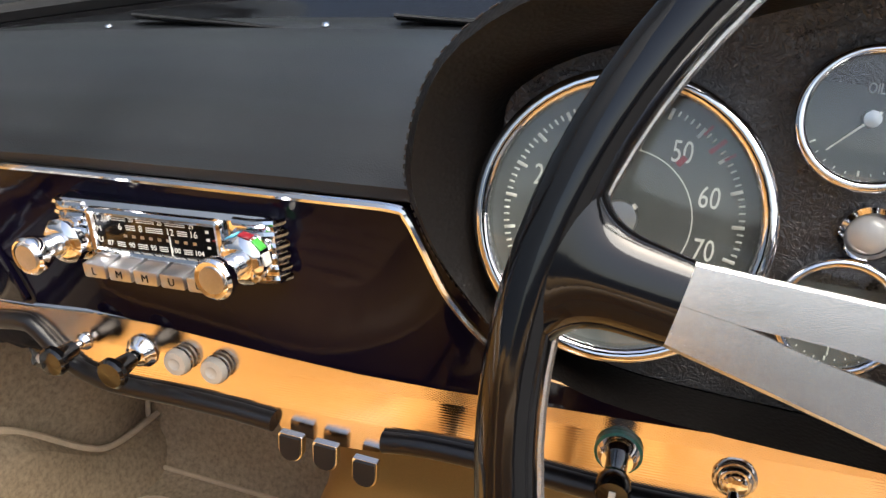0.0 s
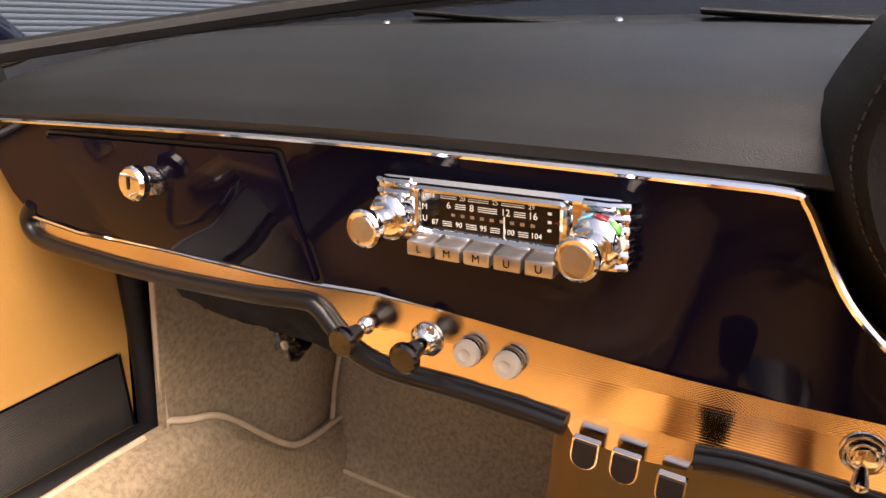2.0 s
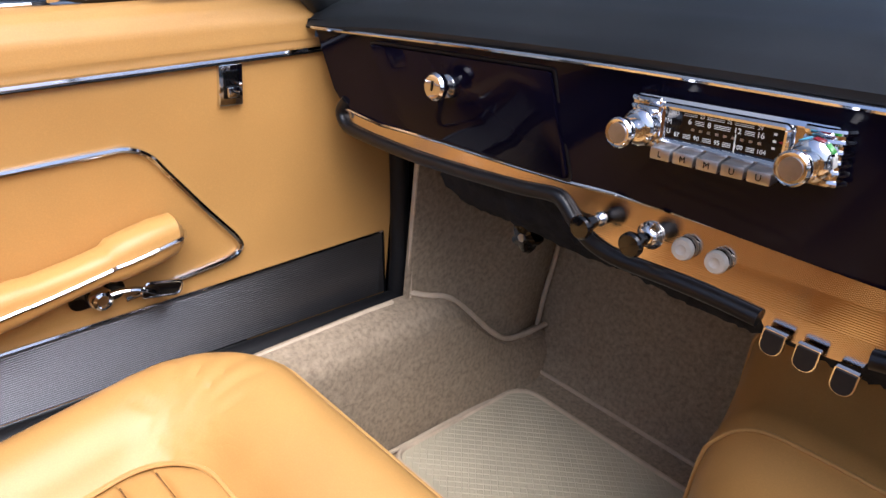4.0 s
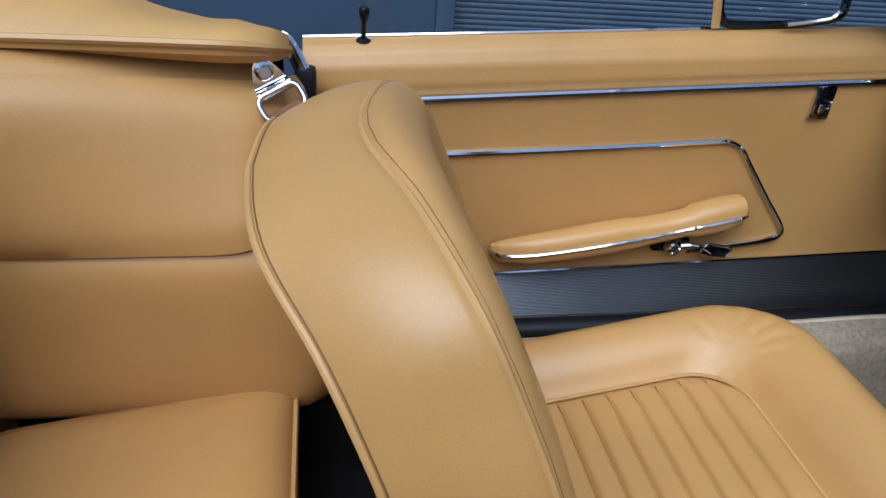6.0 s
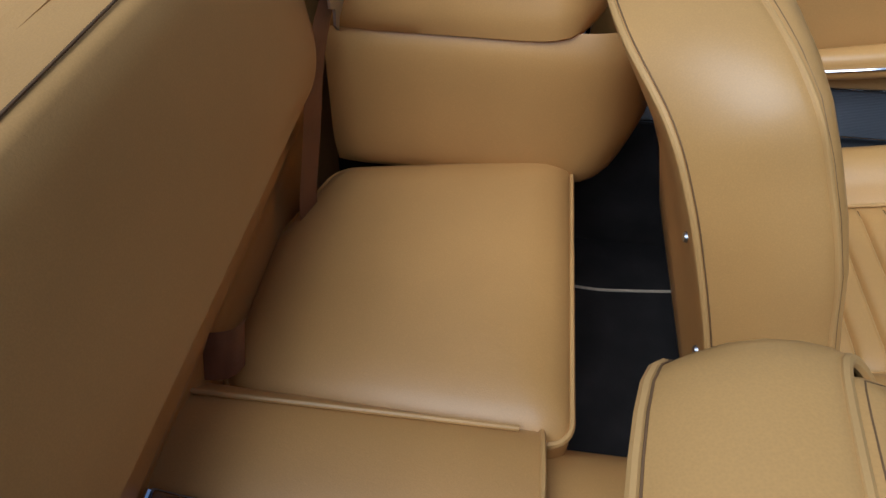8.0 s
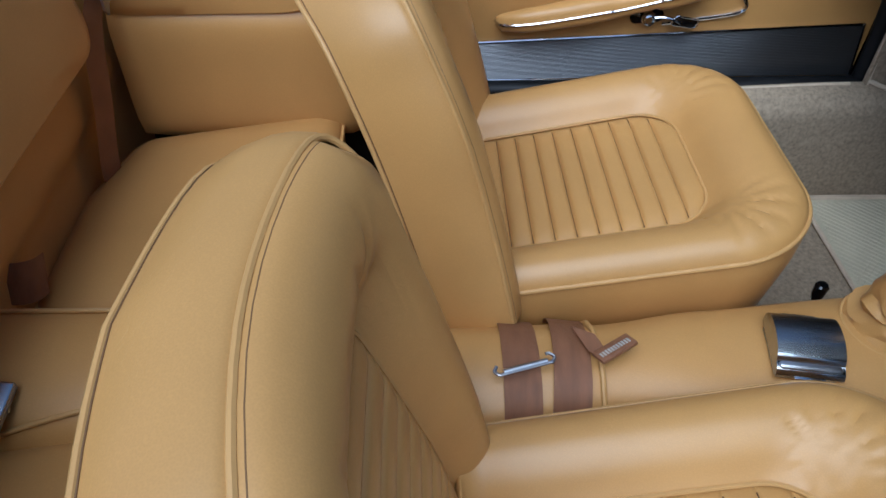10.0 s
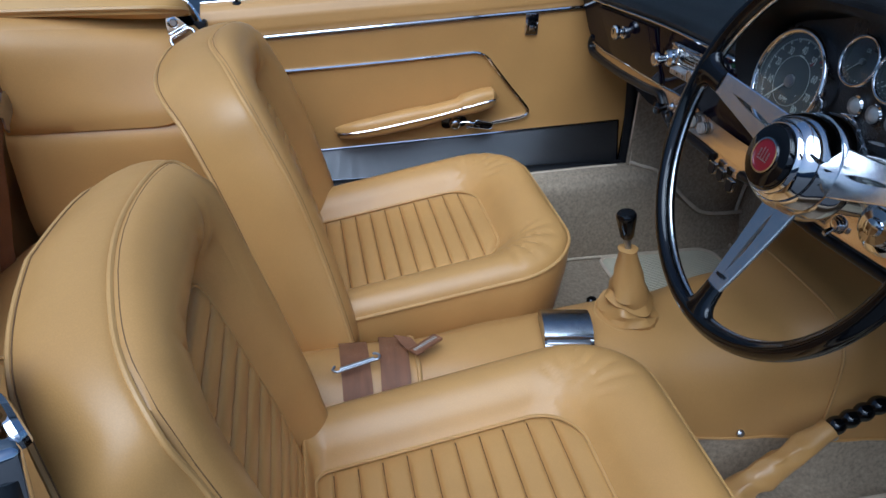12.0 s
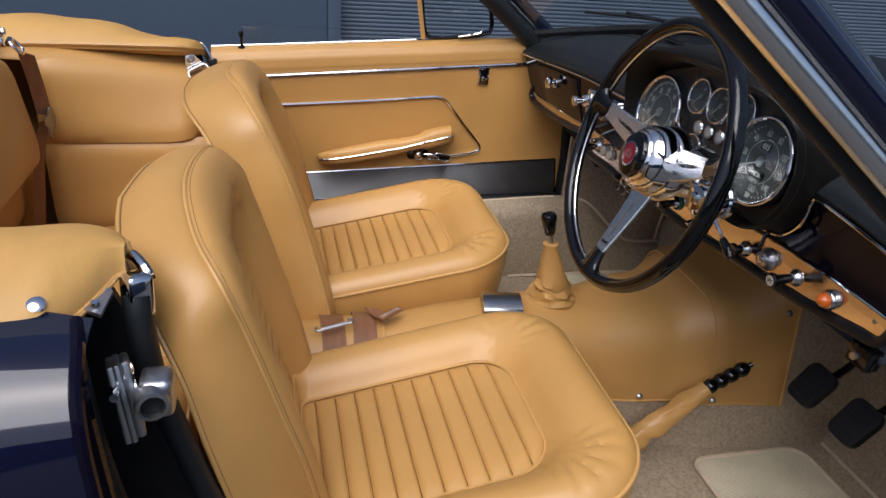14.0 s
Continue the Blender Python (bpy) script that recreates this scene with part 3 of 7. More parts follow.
# armrest: a long padded pull that rises to a thicker front end
arm_keys = [(-0.212, 0.588, 0.010, 0.008), (-0.200, 0.588, 0.026, 0.017), (-0.155, 0.595, 0.040, 0.023), (-0.09, 0.607, 0.046, 0.025), (-0.03, 0.618, 0.047, 0.026), (0.005, 0.624, 0.046, 0.025), (0.02, 0.626, 0.045, 0.0225), (0.07, 0.637, 0.044, 0.021), (0.100, 0.645, 0.045, 0.021), (0.108, 0.649, 0.048, 0.0265), (0.125, 0.653, 0.050, 0.028), (0.16, 0.662, 0.051, 0.028), (0.186, 0.667, 0.047, 0.025), (0.197, 0.664, 0.034, 0.015), (0.203, 0.664, 0.014, 0.006)]
rings = []
for y, z, w, h in arm_keys:
    rings.append([(DX + 0.004 + w * (0.5 + 0.5 * math.copysign(abs(math.cos(a)) ** 0.7, math.cos(a))), y, z + h * math.copysign(abs(math.sin(a)) ** 0.8, math.sin(a))) for a in [2 * math.pi * k / 20 for k in range(20)]])
part("armrest", skin(rings), LEATHER, door, "padded tan leather armrest")
rim = [(DX + 0.0055 + w, y, z + h * 0.05) for y, z, w, h in arm_keys[1:-1]]
part("armrest_strip", tube(smooth_path([(DX + 0.006, -0.214, 0.586)] + rim + [(DX + 0.02, 0.206, 0.662)], 4), 0.0028, 6), CHROME, door)
plate_loop = rounded([(0.062, 0.578, 0.012), (0.130, 0.583, 0.012), (0.130, 0.609, 0.012), (0.062, 0.607, 0.012)], 5, 3)
handle = part("door_handle", prism(plate_loop, "x", DX + 0.002, DX + 0.006, 0.001), GLOSS_BLACK, door, "chrome door handle on a dark plate")
part("pivot", lathe([(0.0150, 0), (0.0150, 0.010), (0.0125, 0.013), (0.0120, 0.020), (0.0085, 0.022), (0.0070, 0.019), (0, 0.019)], (DX + 0.005, 0.096, 0.594), (1, 0, 0), 24), CHROME, handle)
part("stem", tube(smooth_path([(DX + 0.018, 0.100, 0.596), (DX + 0.024, 0.118, 0.602), (DX + 0.028, 0.140, 0.600), (DX + 0.030, 0.158, 0.591)], 4), 0.0052, 8, flat=0.6), CHROME, handle)
blade_loop = rounded([(0.136, 0.588, 0.006), (0.190, 0.580, 0.007), (0.196, 0.597, 0.006), (0.150, 0.606, 0.006)], 5, 3)
part("paddle", prism(blade_loop, "x", DX + 0.026, DX + 0.030, 0.001), GLOSS_BLACK, handle, "dark glossy paddle")
part("paddle_rim", tube([(DX + 0.0285, a, b) for a, b in blade_loop], 0.0022, 6, True), CHROME, handle)

# quarter light at the door's front top
quarter = part("quarter_light", tube(smooth_path([(DX - 0.045, 0.075, top_z(0.08) + 0.20), (DX - 0.045, 0.095, top_z(0.1) + 0.08), (DX - 0.045, 0.108, top_z(0.1) + 0.02), (DX - 0.045, 0.15, top_z(0.1) + 0.008), (DX - 0.045, 0.28, top_z(0.28) + 0.010), (DX - 0.05, 0.31, top_z(0.3) + 0.03), (DX - 0.055, 0.30, top_z(0.3) + 0.10)], 5), 0.0065, 8), GLOSS_BLACK, door, "chrome and black framed quarter light")
part("pillar_strip", tube([(DX - 0.040, 0.068, top_z(0.08) + 0.20), (DX - 0.040, 0.088, top_z(0.1) + 0.08), (DX - 0.040, 0.101, top_z(0.1) + 0.004)], 0.007, 8, flat=0.6), LEATHER_PIPING, quarter, "tan covered upright")
pane = part("pane", rbox(DX - 0.052, DX - 0.048, 0.10, 0.30, top_z(0.2), top_z(0.2) + 0.16, 0.0), GLASS, quarter)
pane.visible_shadow = False
part("catch", tube(smooth_path([(DX - 0.02, 0.20, top_z(0.2) + 0.012), (DX - 0.018, 0.235, top_z(0.2) + 0.018), (DX - 0.014, 0.265, top_z(0.2) + 0.026), (DX - 0.014, 0.272, top_z(0.2) + 0.036)], 4), 0.006, 8, flat=0.6), CHROME, quarter, "chrome catch")
side_glass = part("side_window", rbox(DX - 0.058, DX - 0.054, -0.42, 0.09, top_z(-0.2) - 0.03, top_z(-0.2) + 0.040, 0), GLASS, door, "wound-down side window edge")
side_glass.visible_shadow = False

seal = thing("door_seal", "black rubber door seal round the opening", "seal")
part("lower_run", tube([(DX + 0.019, -0.48, 0.434), (DX + 0.019, 0.1, 0.439), (DX + 0.019, 0.585, 0.444)], 0.021, 12, flat=0.8), RUBBER, seal)
part("front_run", tube(smooth_path([(DX + 0.014, 0.590, 0.430), (DX + 0.014, 0.588, 0.55), (DX + 0.012, 0.575, 0.70), (DX + 0.012, 0.555, 0.82)], 4), 0.016, 10), RUBBER, seal)

# the outer body below and behind the door openings
body = thing("open_car", "midnight blue painted open two-door car", "car")
part("sill", rbox(-0.83, -0.735, -0.55, 1.0, 0.20, 0.43, 0.02), PAINT, body)
part("sill", rbox(0.83, 0.90, -0.55, 1.0, 0.20, 0.40, 0.02), PAINT, body)
part("scuttle", rbox(-0.80, 0.88, 0.98, 1.03, 0.20, 0.98, 0.02), PAINT, body)
for y0, nm in ((1.02, "bonnet"),):
    def bonnet(u, v):
        x = -0.80 + 1.68 * u
        y = 0.93 + 1.3 * v
        return (x, y, 0.985 - 0.10 * (2 * u - 1) ** 4 - 0.04 * v * v)
    part(nm, thicken(dome(bonnet, 24, 10), 0.01), PAINT, body)
    part("front_wing", rbox(-0.84, -0.76, 0.60, 2.2, 0.25, 0.90, 0.03), PAINT, body)
    part("front_wing", rbox(0.84, 0.92, 0.60, 2.2, 0.25, 0.90, 0.03), PAINT, body)


# ---- front seats ----
def scaled(loop, k, c):
    return [((x - c[0]) * k + c[0], (y - c[1]) * k + c[1]) for x, y in loop]


def blend(a, b, t):
    return [(p[0] + (q[0] - p[0]) * t, p[1] + (q[1] - p[1]) * t) for p, q in zip(a, b)]


def span(loop, b):
    """The outline's reach across at the height b."""
    xs = []
    for (x0, y0), (x1, y1) in zip(loop, loop[1:] + loop[:1]):
        if (y0 - b) * (y1 - b) <= 0 and y0 != y1:
            xs.append(x0 + (x1 - x0) * (b - y0) / (y1 - y0))
    return (min(xs), max(xs)) if xs else (0, 0)


def pleats(inner, depth, cuts, put):
    """A stitched panel of rolls that run across, inside the outline, and the seams between them, at the heights cuts."""
    b0, b1 = min(p[1] for p in inner), max(p[1] for p in inner)
    edges = [b0] + [c for c in sorted(cuts) if b0 + 0.008 < c < b1 - 0.008] + [b1]
    steps = ((0.0, 0.0), (0.035, 0.42), (0.08, 0.70), (0.15, 0.88), (0.28, 0.97), (0.5, 1.0), (0.72, 0.97), (0.85, 0.88), (0.92, 0.70), (0.965, 0.42))
    rows, seams = [], []
    for lo_b, hi_b in zip(edges, edges[1:]):
        for g, roll in steps:
            b = min(max(lo_b + (hi_b - lo_b) * g, b0 + 0.0006), b1 - 0.0006)
            lo, hi = span(inner, b)
            row = []
            for k in range(25):
                u = k / 24
                fade = min(1, 9 * u, 9 * (1 - u)) ** 0.6 if 0 < u < 1 else 0
                row.append(put(lo + (hi - lo) * u, b, depth + 0.0105 * roll * fade))
            rows.append(row)
            if g == 0.0 and lo_b > b0:
                seams.append([put(lo + (hi - lo) * (0.03 + 0.94 * k / 12), b, depth + 0.0010) for k in range(13)])
    lo, hi = span(inner, b1 - 0.0006)
    rows.append([put(lo + (hi - lo) * k / 24, b1 - 0.0006, depth) for k in range(25)])
    return skin(rows, False, False), seams


def front_seat(cx, cy, bx, face, rear_rows, far, panel_x, pitch, first_seam, label):
    """face and rear_rows: half width, y and z up one side of the backrest's front and rear edge; far: the half widths up its other side."""
    seat = thing("front_seat", label, "car seat", "front seats", at=(cx, cy, FLOOR_Z))
    # cushion, in plan: a across, b forward
    def put(a, b, h):
        return (cx + a, cy + b, 0.5184 + 0.19 * (b + 0.02) + h)
    outer = rounded([(-0.259, -0.30, 0.05), (0.259, -0.30, 0.05), (0.268, 0.2385, 0.133), (-0.268, 0.2385, 0.133)], 24, 14)
    inner = rounded([(-0.150, -0.28, 0.02), (0.150, -0.28, 0.02), (0.153, 0.1106, 0.072), (-0.153, 0.1106, 0.072)], 24, 14)
    c = (0, -0.03)
    def ring(k, h, grow=1.0):
        return [put(a, b, h) for a, b in scaled(blend(outer, inner, k), grow, c)]
    low = FLOOR_Z + 0.10
    side = [[(x, y, low) for x, y, z in ring(0, 0, 0.90)], [(x, y, z * 0.35 + low * 0.65) for x, y, z in ring(0, 0, 0.955)], ring(0, -0.10, 0.985), ring(0, -0.055, 1.004), ring(0, -0.022, 1.008), ring(0, 0, 1.0)]
    part("cushion_side", skin(side, True, False), LEATHER, seat)
    part("seat_base", rbox(cx - 0.20, cx + 0.20, cy - 0.24, cy + 0.13, FLOOR_Z + 0.003, low + 0.01, 0.01), CARPET_DARK, seat, "dark seat base")
    bol = [(0, 0), (0.05, 0.012), (0.14, 0.023), (0.28, 0.031), (0.45, 0.032), (0.62, 0.025), (0.78, 0.012), (0.91, -0.005), (1.0, -0.0157)]
    fine = [p for p in smooth_path([(k, h, 0) for k, h in bol], 4)]
    roll = skin([ring(p.x, p.y) for p in fine], True, False)
    # gathers that fan out from the bolster's front inner corners
    for v in roll.verts:
        ax, by = v.co.x - cx, v.co.y - cy
        for sx in (-1, 1):
            dx, dy = ax - sx * 0.150, by - 0.108
            rr = math.hypot(dx, dy)
            if 0.004 < rr < 0.11 and dx * sx > -0.03 and dy > -0.03:
                wave = math.sin(15 * math.atan2(dy, dx * sx) + 2 + 6 * rr * math.sin(40 * rr))
                v.co.z -= 0.0044 * math.sin(math.pi * min(1, rr / 0.11)) * max(0, wave) ** 2
    part("cushion_bolster", roll, LEATHER, seat, "smooth rolled cushion edge")
    panel, seams = pleats(inner, -0.019, [first_seam - pitch * k for k in range(12)], put)
    panel = part("cushion_pleats", panel, LEATHER, seat, "fluted cushion centre", sharp=0)
    for line in seams:
        part("seam", tube(line, 0.0013, 5), SEAM, panel)
    part("piping", tube([put(a, b, 0.001) for a, b in outer], 0.0036, 8, True), LEATHER_PIPING, seat)
    part("piping_crease_shade", tube([put(a, b, 0.0045) for a, b in scaled(outer, 0.978, c)], 0.0008, 5, True), CREASE_SHADE, seat)
    part("piping", tube([put(a, b, -0.0145) for a, b in inner], 0.0030, 6, True), LEATHER_PIPING, seat)
    # backrest: its face is bent in one direction only, a across and b up along the bend
    ys, zs = [r[1] for r in face], [r[2] for r in face]
    prof = smooth_path([(0, y, z) for y, z in zip(ys, zs)] + [(0, 2 * ys[-1] - ys[-2], 2 * zs[-1] - zs[-2])], 8)
    top_i = (len(face) - 1) * 8
    arc = [0.0]
    for p, q in zip(prof, prof[1:]):
        arc.append(arc[-1] + (q - p).length)
    def lay(a, b, h):
        i = 0
        while i < len(arc) - 2 and arc[i + 1] < b:
            i += 1
        t = (b - arc[i]) / (arc[i + 1] - arc[i])
        p = prof[i].lerp(prof[i + 1], t)
        j = max(1, min(i, len(prof) - 3))
        d = (prof[j + 1] - prof[j - 1]).lerp(prof[j + 2] - prof[j], t if 0 <= t <= 1 else 0).normalized()
        return Vector((bx + a, p.y + d.z * h, p.z - d.y * h))
    rows_b = [arc[i * 8] for i in range(len(face))]
    def outline(rows, heights):
        right = [(r[0], b) for r, b in zip(rows, heights)]
        left = [(-(f + r[0] - w[0]), b) for f, r, w, b in zip(far, rows, face, heights)]
        loop = right + left[-2::-1]
        return [(p.x, p.y) for p in smooth_path([(x, y, 0) for x, y in loop], 6)]
    bo = outline(face, rows_b)
    n = len(bo)
    back_xy = outline(rear_rows, rows_b)
    rear_y = [p.y for p in smooth_path([(0, r[1], r[2]) for r in rear_rows], 6)]
    rear_z = [p.z for p in smooth_path([(0, r[1], r[2]) for r in rear_rows], 6)]
    def fold(i):
        return i if i <= n // 2 else n - 1 - i
    front = [lay(a, b, 0) for a, b in bo]
    rear = [Vector((bx + back_xy[i][0], rear_y[fold(i)], rear_z[fold(i)])) for i in range(n)]
    def box(q, bulge):
        out = []
        for f, r in zip(front, rear):
            p = f.lerp(r, q)
            o = Vector((p.x - bx, 0, max(0.0, p.z - 0.72) * 1.3)).normalized()
            out.append(p + o * bulge)
        return out
    rings = [box(q, w) for q, w in ((0.0, 0.0), (0.035, 0.0035), (0.10, 0.0065), (0.25, 0.0105), (0.45, 0.0125), (0.65, 0.0110), (0.85, 0.006), (0.955, 0.002), (1.0, 0.0))]
    part("back_boxing", skin(rings[::-1], True, False), LEATHER, seat, "broad leather side band")
    w_in = panel_x
    inner_b = [(-w_in[0], 0.02, 0.02), (w_in[0], 0.02, 0.02), (w_in[1], 0.22, 0.06), (w_in[2], 0.425, 0.035), (-w_in[2], 0.425, 0.035), (-w_in[1], 0.22, 0.06)]
    mid = 0.3 * (face[3][0] - far[3])
    bi = [(a + mid, b) for a, b in rounded(inner_b, 9, 5)]
    # the outline matched to the inner panel's, by direction from the panel's middle
    hub_c = (mid, 0.25)
    def along(loop, ang):
        best = None
        for (x0, y0), (x1, y1) in zip(loop, loop[1:] + loop[:1]):
            ex, ey, dx, dy = x1 - x0, y1 - y0, math.cos(ang), math.sin(ang)
            den = dx * ey - dy * ex
            if abs(den) < 1e-12:
                continue
            t = ((x0 - hub_c[0]) * ey - (y0 - hub_c[1]) * ex) / den
            u = ((x0 - hub_c[0]) * dy - (y0 - hub_c[1]) * dx) / den
            if t > 0 and -1e-6 <= u <= 1 + 1e-6 and (best is None or t > best):
                best = t
        return (hub_c[0] + (best or 0.2) * math.cos(ang), hub_c[1] + (best or 0.2) * math.sin(ang))
    angles = [math.atan2(b - hub_c[1], a - hub_c[0]) for a, b in bi]
    bo_m = [along(bo, q) for q in angles]
    def band(k, h):
        return [lay(a, b, h) for a, b in blend(bo_m, bi, k)]
    swell = [(0, 0.0), (0.04, 0.007), (0.12, 0.014), (0.26, 0.017), (0.44, 0.013), (0.60, 0.004), (0.76, -0.010), (0.90, -0.025), (1.0, -0.034)]
    bolster = skin([band(p.x, p.y) for p in smooth_path([(k, h, 0) for k, h in swell], 3)], True, False)
    # creases that gather at the panel's upper corners
    for sx in (-1, 1):
        corner = lay(mid + sx * w_in[2], 0.425, -0.03)
        for v in bolster.verts:
            off = v.co - corner
            rr = off.length
            if 0.004 < rr < 0.10 and off.z > -0.02:
                wave = math.sin(11 * math.atan2(off.z, off.x * sx) + 1.0)
                v.co.y -= 0.0045 * math.sin(math.pi * rr / 0.10) * max(0, wave) ** 3 + 0.010 * max(0, 1 - rr / 0.05) ** 2
    part("back_bolster", bolster, LEATHER, seat, "smooth rolled backrest edge")
    panel, seams = pleats(bi, -0.0338, [0.425 - 0.040 - 0.036 * k for k in range(12)], lay)
    panel = part("back_pleats", panel, LEATHER, seat, "fluted backrest centre", sharp=0)
    for line in seams:
        part("seam", tube(line, 0.0013, 5), SEAM, panel)
    centre = Vector((bx, sum(p.y for p in rear) / n, sum(p.z for p in rear) / n))
    part("back_panel", skin([rear, [p.lerp(centre, 0.06) + Vector((0, -0.005, 0)) for p in rear], [p.lerp(centre, 0.5) + Vector((0, -0.004, 0)) for p in rear], [p.lerp(centre, 0.98) + Vector((0, -0.004, 0)) for p in rear]]), LEATHER_TRIM, seat)
    part("piping", tube(front, 0.0034, 8, True), LEATHER_PIPING, seat)
    part("piping", tube(rear, 0.0036, 8, True), LEATHER_PIPING, seat)
    part("piping_crease_shade", tube([lay(a, b, 0.0058) for a, b in blend(bo_m, bi, 0.035)], 0.0007, 5, True), CREASE_SHADE, seat)
    part("piping_crease_shade", tube(box(0.962, 0.0022), 0.0008, 5, True), CREASE_SHADE, seat)
    part("piping", tube([lay(a, b, -0.0322) for a, b in bi], 0.0026, 6, True), LEATHER_PIPING, seat)
    for k in (14, 26):
        at = rear[k].lerp(centre, 0.12) + Vector((0, -0.006, 0))
        part("panel_screw", lathe([(0.006, 0), (0.005, 0.003), (0, 0.004)], at, (0, -1, 0), 10), DULL_STEEL, seat)
    return seat


front_seat(-0.338, -0.0196, -0.3695,
           [(0.3380, -0.2284, 0.42), (0.3250, -0.2459, 0.50), (0.3000, -0.2663, 0.58), (0.2800, -0.2885, 0.66), (0.2710, -0.3125, 0.74), (0.2520, -0.3462, 0.82), (0.2260, -0.3785, 0.885), (0.1407, -0.4120, 0.920), (0.0, -0.4443, 0.9258)],
           [(0.2952, -0.3404, 0.38), (0.2948, -0.3567, 0.46), (0.2913, -0.3739, 0.54), (0.2813, -0.3961, 0.62), (0.2640, -0.4220, 0.70), (0.2450, -0.4519, 0.78), (0.2112, -0.4830, 0.84), (0.1298, -0.5267, 0.8800), (0.0, -0.5414, 0.8830)],
           (0.255, 0.250, 0.242, 0.2367, 0.2337, 0.216, 0.2068, 0.1415, 0), (0.150, 0.130, 0.092), 0.0345, 0.0715, "tan leather passenger seat with fluted centre and piped edges")
front_seat(0.397, -0.0369, 0.3374,
           [(0.2000, -0.2930, 0.432), (0.2080, -0.3095, 0.512), (0.2160, -0.3269, 0.592), (0.2260, -0.3492, 0.672), (0.2305, -0.3721, 0.752), (0.2289, -0.3971, 0.832), (0.2255, -0.4210, 0.897), (0.1489, -0.4560, 0.9347), (0.0, -0.4745, 0.9489)],
           [(0.2650, -0.3773, 0.392), (0.2779, -0.3917, 0.472), (0.2886, -0.4077, 0.552), (0.2940, -0.4269, 0.632), (0.2925, -0.4461, 0.712), (0.2790, -0.4660, 0.792), (0.2471, -0.4936, 0.852), (0.1543, -0.5400, 0.905), (0.0, -0.5639, 0.917)],
           (0.178, 0.180, 0.182, 0.184, 0.1825, 0.181, 0.1922, 0.1672, 0), (0.130, 0.112, 0.090), 0.0365, 0.0755, "tan leather driver's seat with fluted centre and piped edges")


# ---- rear bench and its surround ----
bench_group = "rear seat cushions"
for cx, flip in ((-0.305, 1), (0.375, -1)):
    cushion = thing("rear_cushion", "tan leather rear seat cushion with a piped edge", "seat cushion", bench_group)
    ol = [(-0.245, 0.215, 0.03), (-0.19, -0.16, 0.05), (-0.02, -0.215, 0.06), (0.245, -0.215, 0.06), (0.245, 0.215, 0.03)]
    if flip < 0:
        ol = ol[:3] + [(0.218, -0.215, 0.06), (0.285, 0.215, 0.03)]
    else:
        ol = ol[:3] + [(0.250, -0.215, 0.06), (0.272, 0.215, 0.03)]
    outline = rounded([(a * flip, b, r) for a, b, r in ol], 7, 6)
    def seat_z(a, b):
        return 0.470 + 0.06 * (b - 0.05)
    rings = []
    for k, h in ((1.0, -0.26), (1.0, -0.10), (1.005, -0.03), (1.0, 0.0), (0.96, 0.014), (0.86, 0.026), (0.70, 0.032), (0.45, 0.034), (0.2, 0.034), (0.02, 0.034)):
        rings.append([(cx + a * k, -0.728 + b * k, seat_z(a * k, b * k) + h) for a, b in outline])
    part("pad", skin(rings), LEATHER_TRIM, cushion)
    part("piping", tube([(cx + a * 1.0, -0.728 + b * 1.0, seat_z(a, b) + 0.002) for a, b in outline], 0.0042, 6, True), LEATHER_PIPING, cushion)


def rear_wall(u, v):
    x = -0.73 + u * 1.50
    k = max(0.0, min(1.0, (0.70 - v) / 0.12, (v - 0.43) / 0.08))
    return (x, -0.948 - 0.03 * v + 0.022 * k * k * (3 - 2 * k), 0.215 + 0.745 * v)


lone("wall_rear", thicken(dome(rear_wall, 10, 30), 0.02), LEATHER_TRIM, "tan leather panel behind the rear seat", "panel", kind="structure")
lone("wall_rear_top", thicken(dome(lambda u, v: (-0.66 + u * 1.38, -0.972 - 0.15 * v, 0.9565 - 0.025 * v), 10, 4), 0.012), LEATHER_TRIM, "tan leather ledge behind the rear squab", "panel", kind="structure")
squab = thing("rear_backrest_pad", "padded tan leather rear seat squab with a rolled edge", "squab")
ol = rounded([(-0.425, 0.705, 0.05), (0.50, 0.720, 0.05), (0.50, 0.975, 0.05), (-0.412, 0.950, 0.07)], 8, 8)
mid_s = (0.03, 0.835)
def squab_at(a, b, h):
    return (a, -0.905 - 0.14 * (b - 0.66) + h, b)
part("pad", skin([[squab_at(a, b, h) for a, b in scaled(ol, k, mid_s)] for k, h in ((0.97, -0.05), (1.0, -0.02), (1.003, 0.0), (1.0, 0.020), (0.993, 0.034), (0.975, 0.043), (0.93, 0.048), (0.7, 0.051), (0.3, 0.051), (0.05, 0.051))]), LEATHER_TRIM, squab)
part("top_seam", tube([squab_at(x, 0.835 + (0.9547 + 0.02286 * (x + 0.375) - 0.835) * 0.992, 0.0355) for x in [-0.33 + 0.04 * k for k in range(21)]], 0.0013, 5), SEAM, squab, "dark stitched seam along the top")


def hump(u, v):
    a = math.pi * u
    w = 0.114
    y = -1.05 + v * 0.50
    return (XC + 0.012 - w * math.cos(a), y, 0.40 + 0.117 * math.sin(a) ** 0.5 + 0.02 * (1 - v))


tunnel_pad = thing("rear_tunnel_pad", "tan leather pad over the tunnel between the rear cushions", "pad")
part("pad", thicken(dome(hump, 20, 10), 0.006), LEATHER_TRIM, tunnel_pad)
part("piping", tube([Vector(hump(k / 24, 1.0)) + Vector((0, 0.002, 0.001)) for k in range(25)], 0.0036, 6), LEATHER_PIPING, tunnel_pad)
def hump_z(x, v):
    c = max(-0.98, min(0.98, (XC + 0.012 - x) / 0.114))
    return 0.40 + 0.117 * math.sqrt(1 - c * c) ** 0.5 + 0.02 * (1 - v)


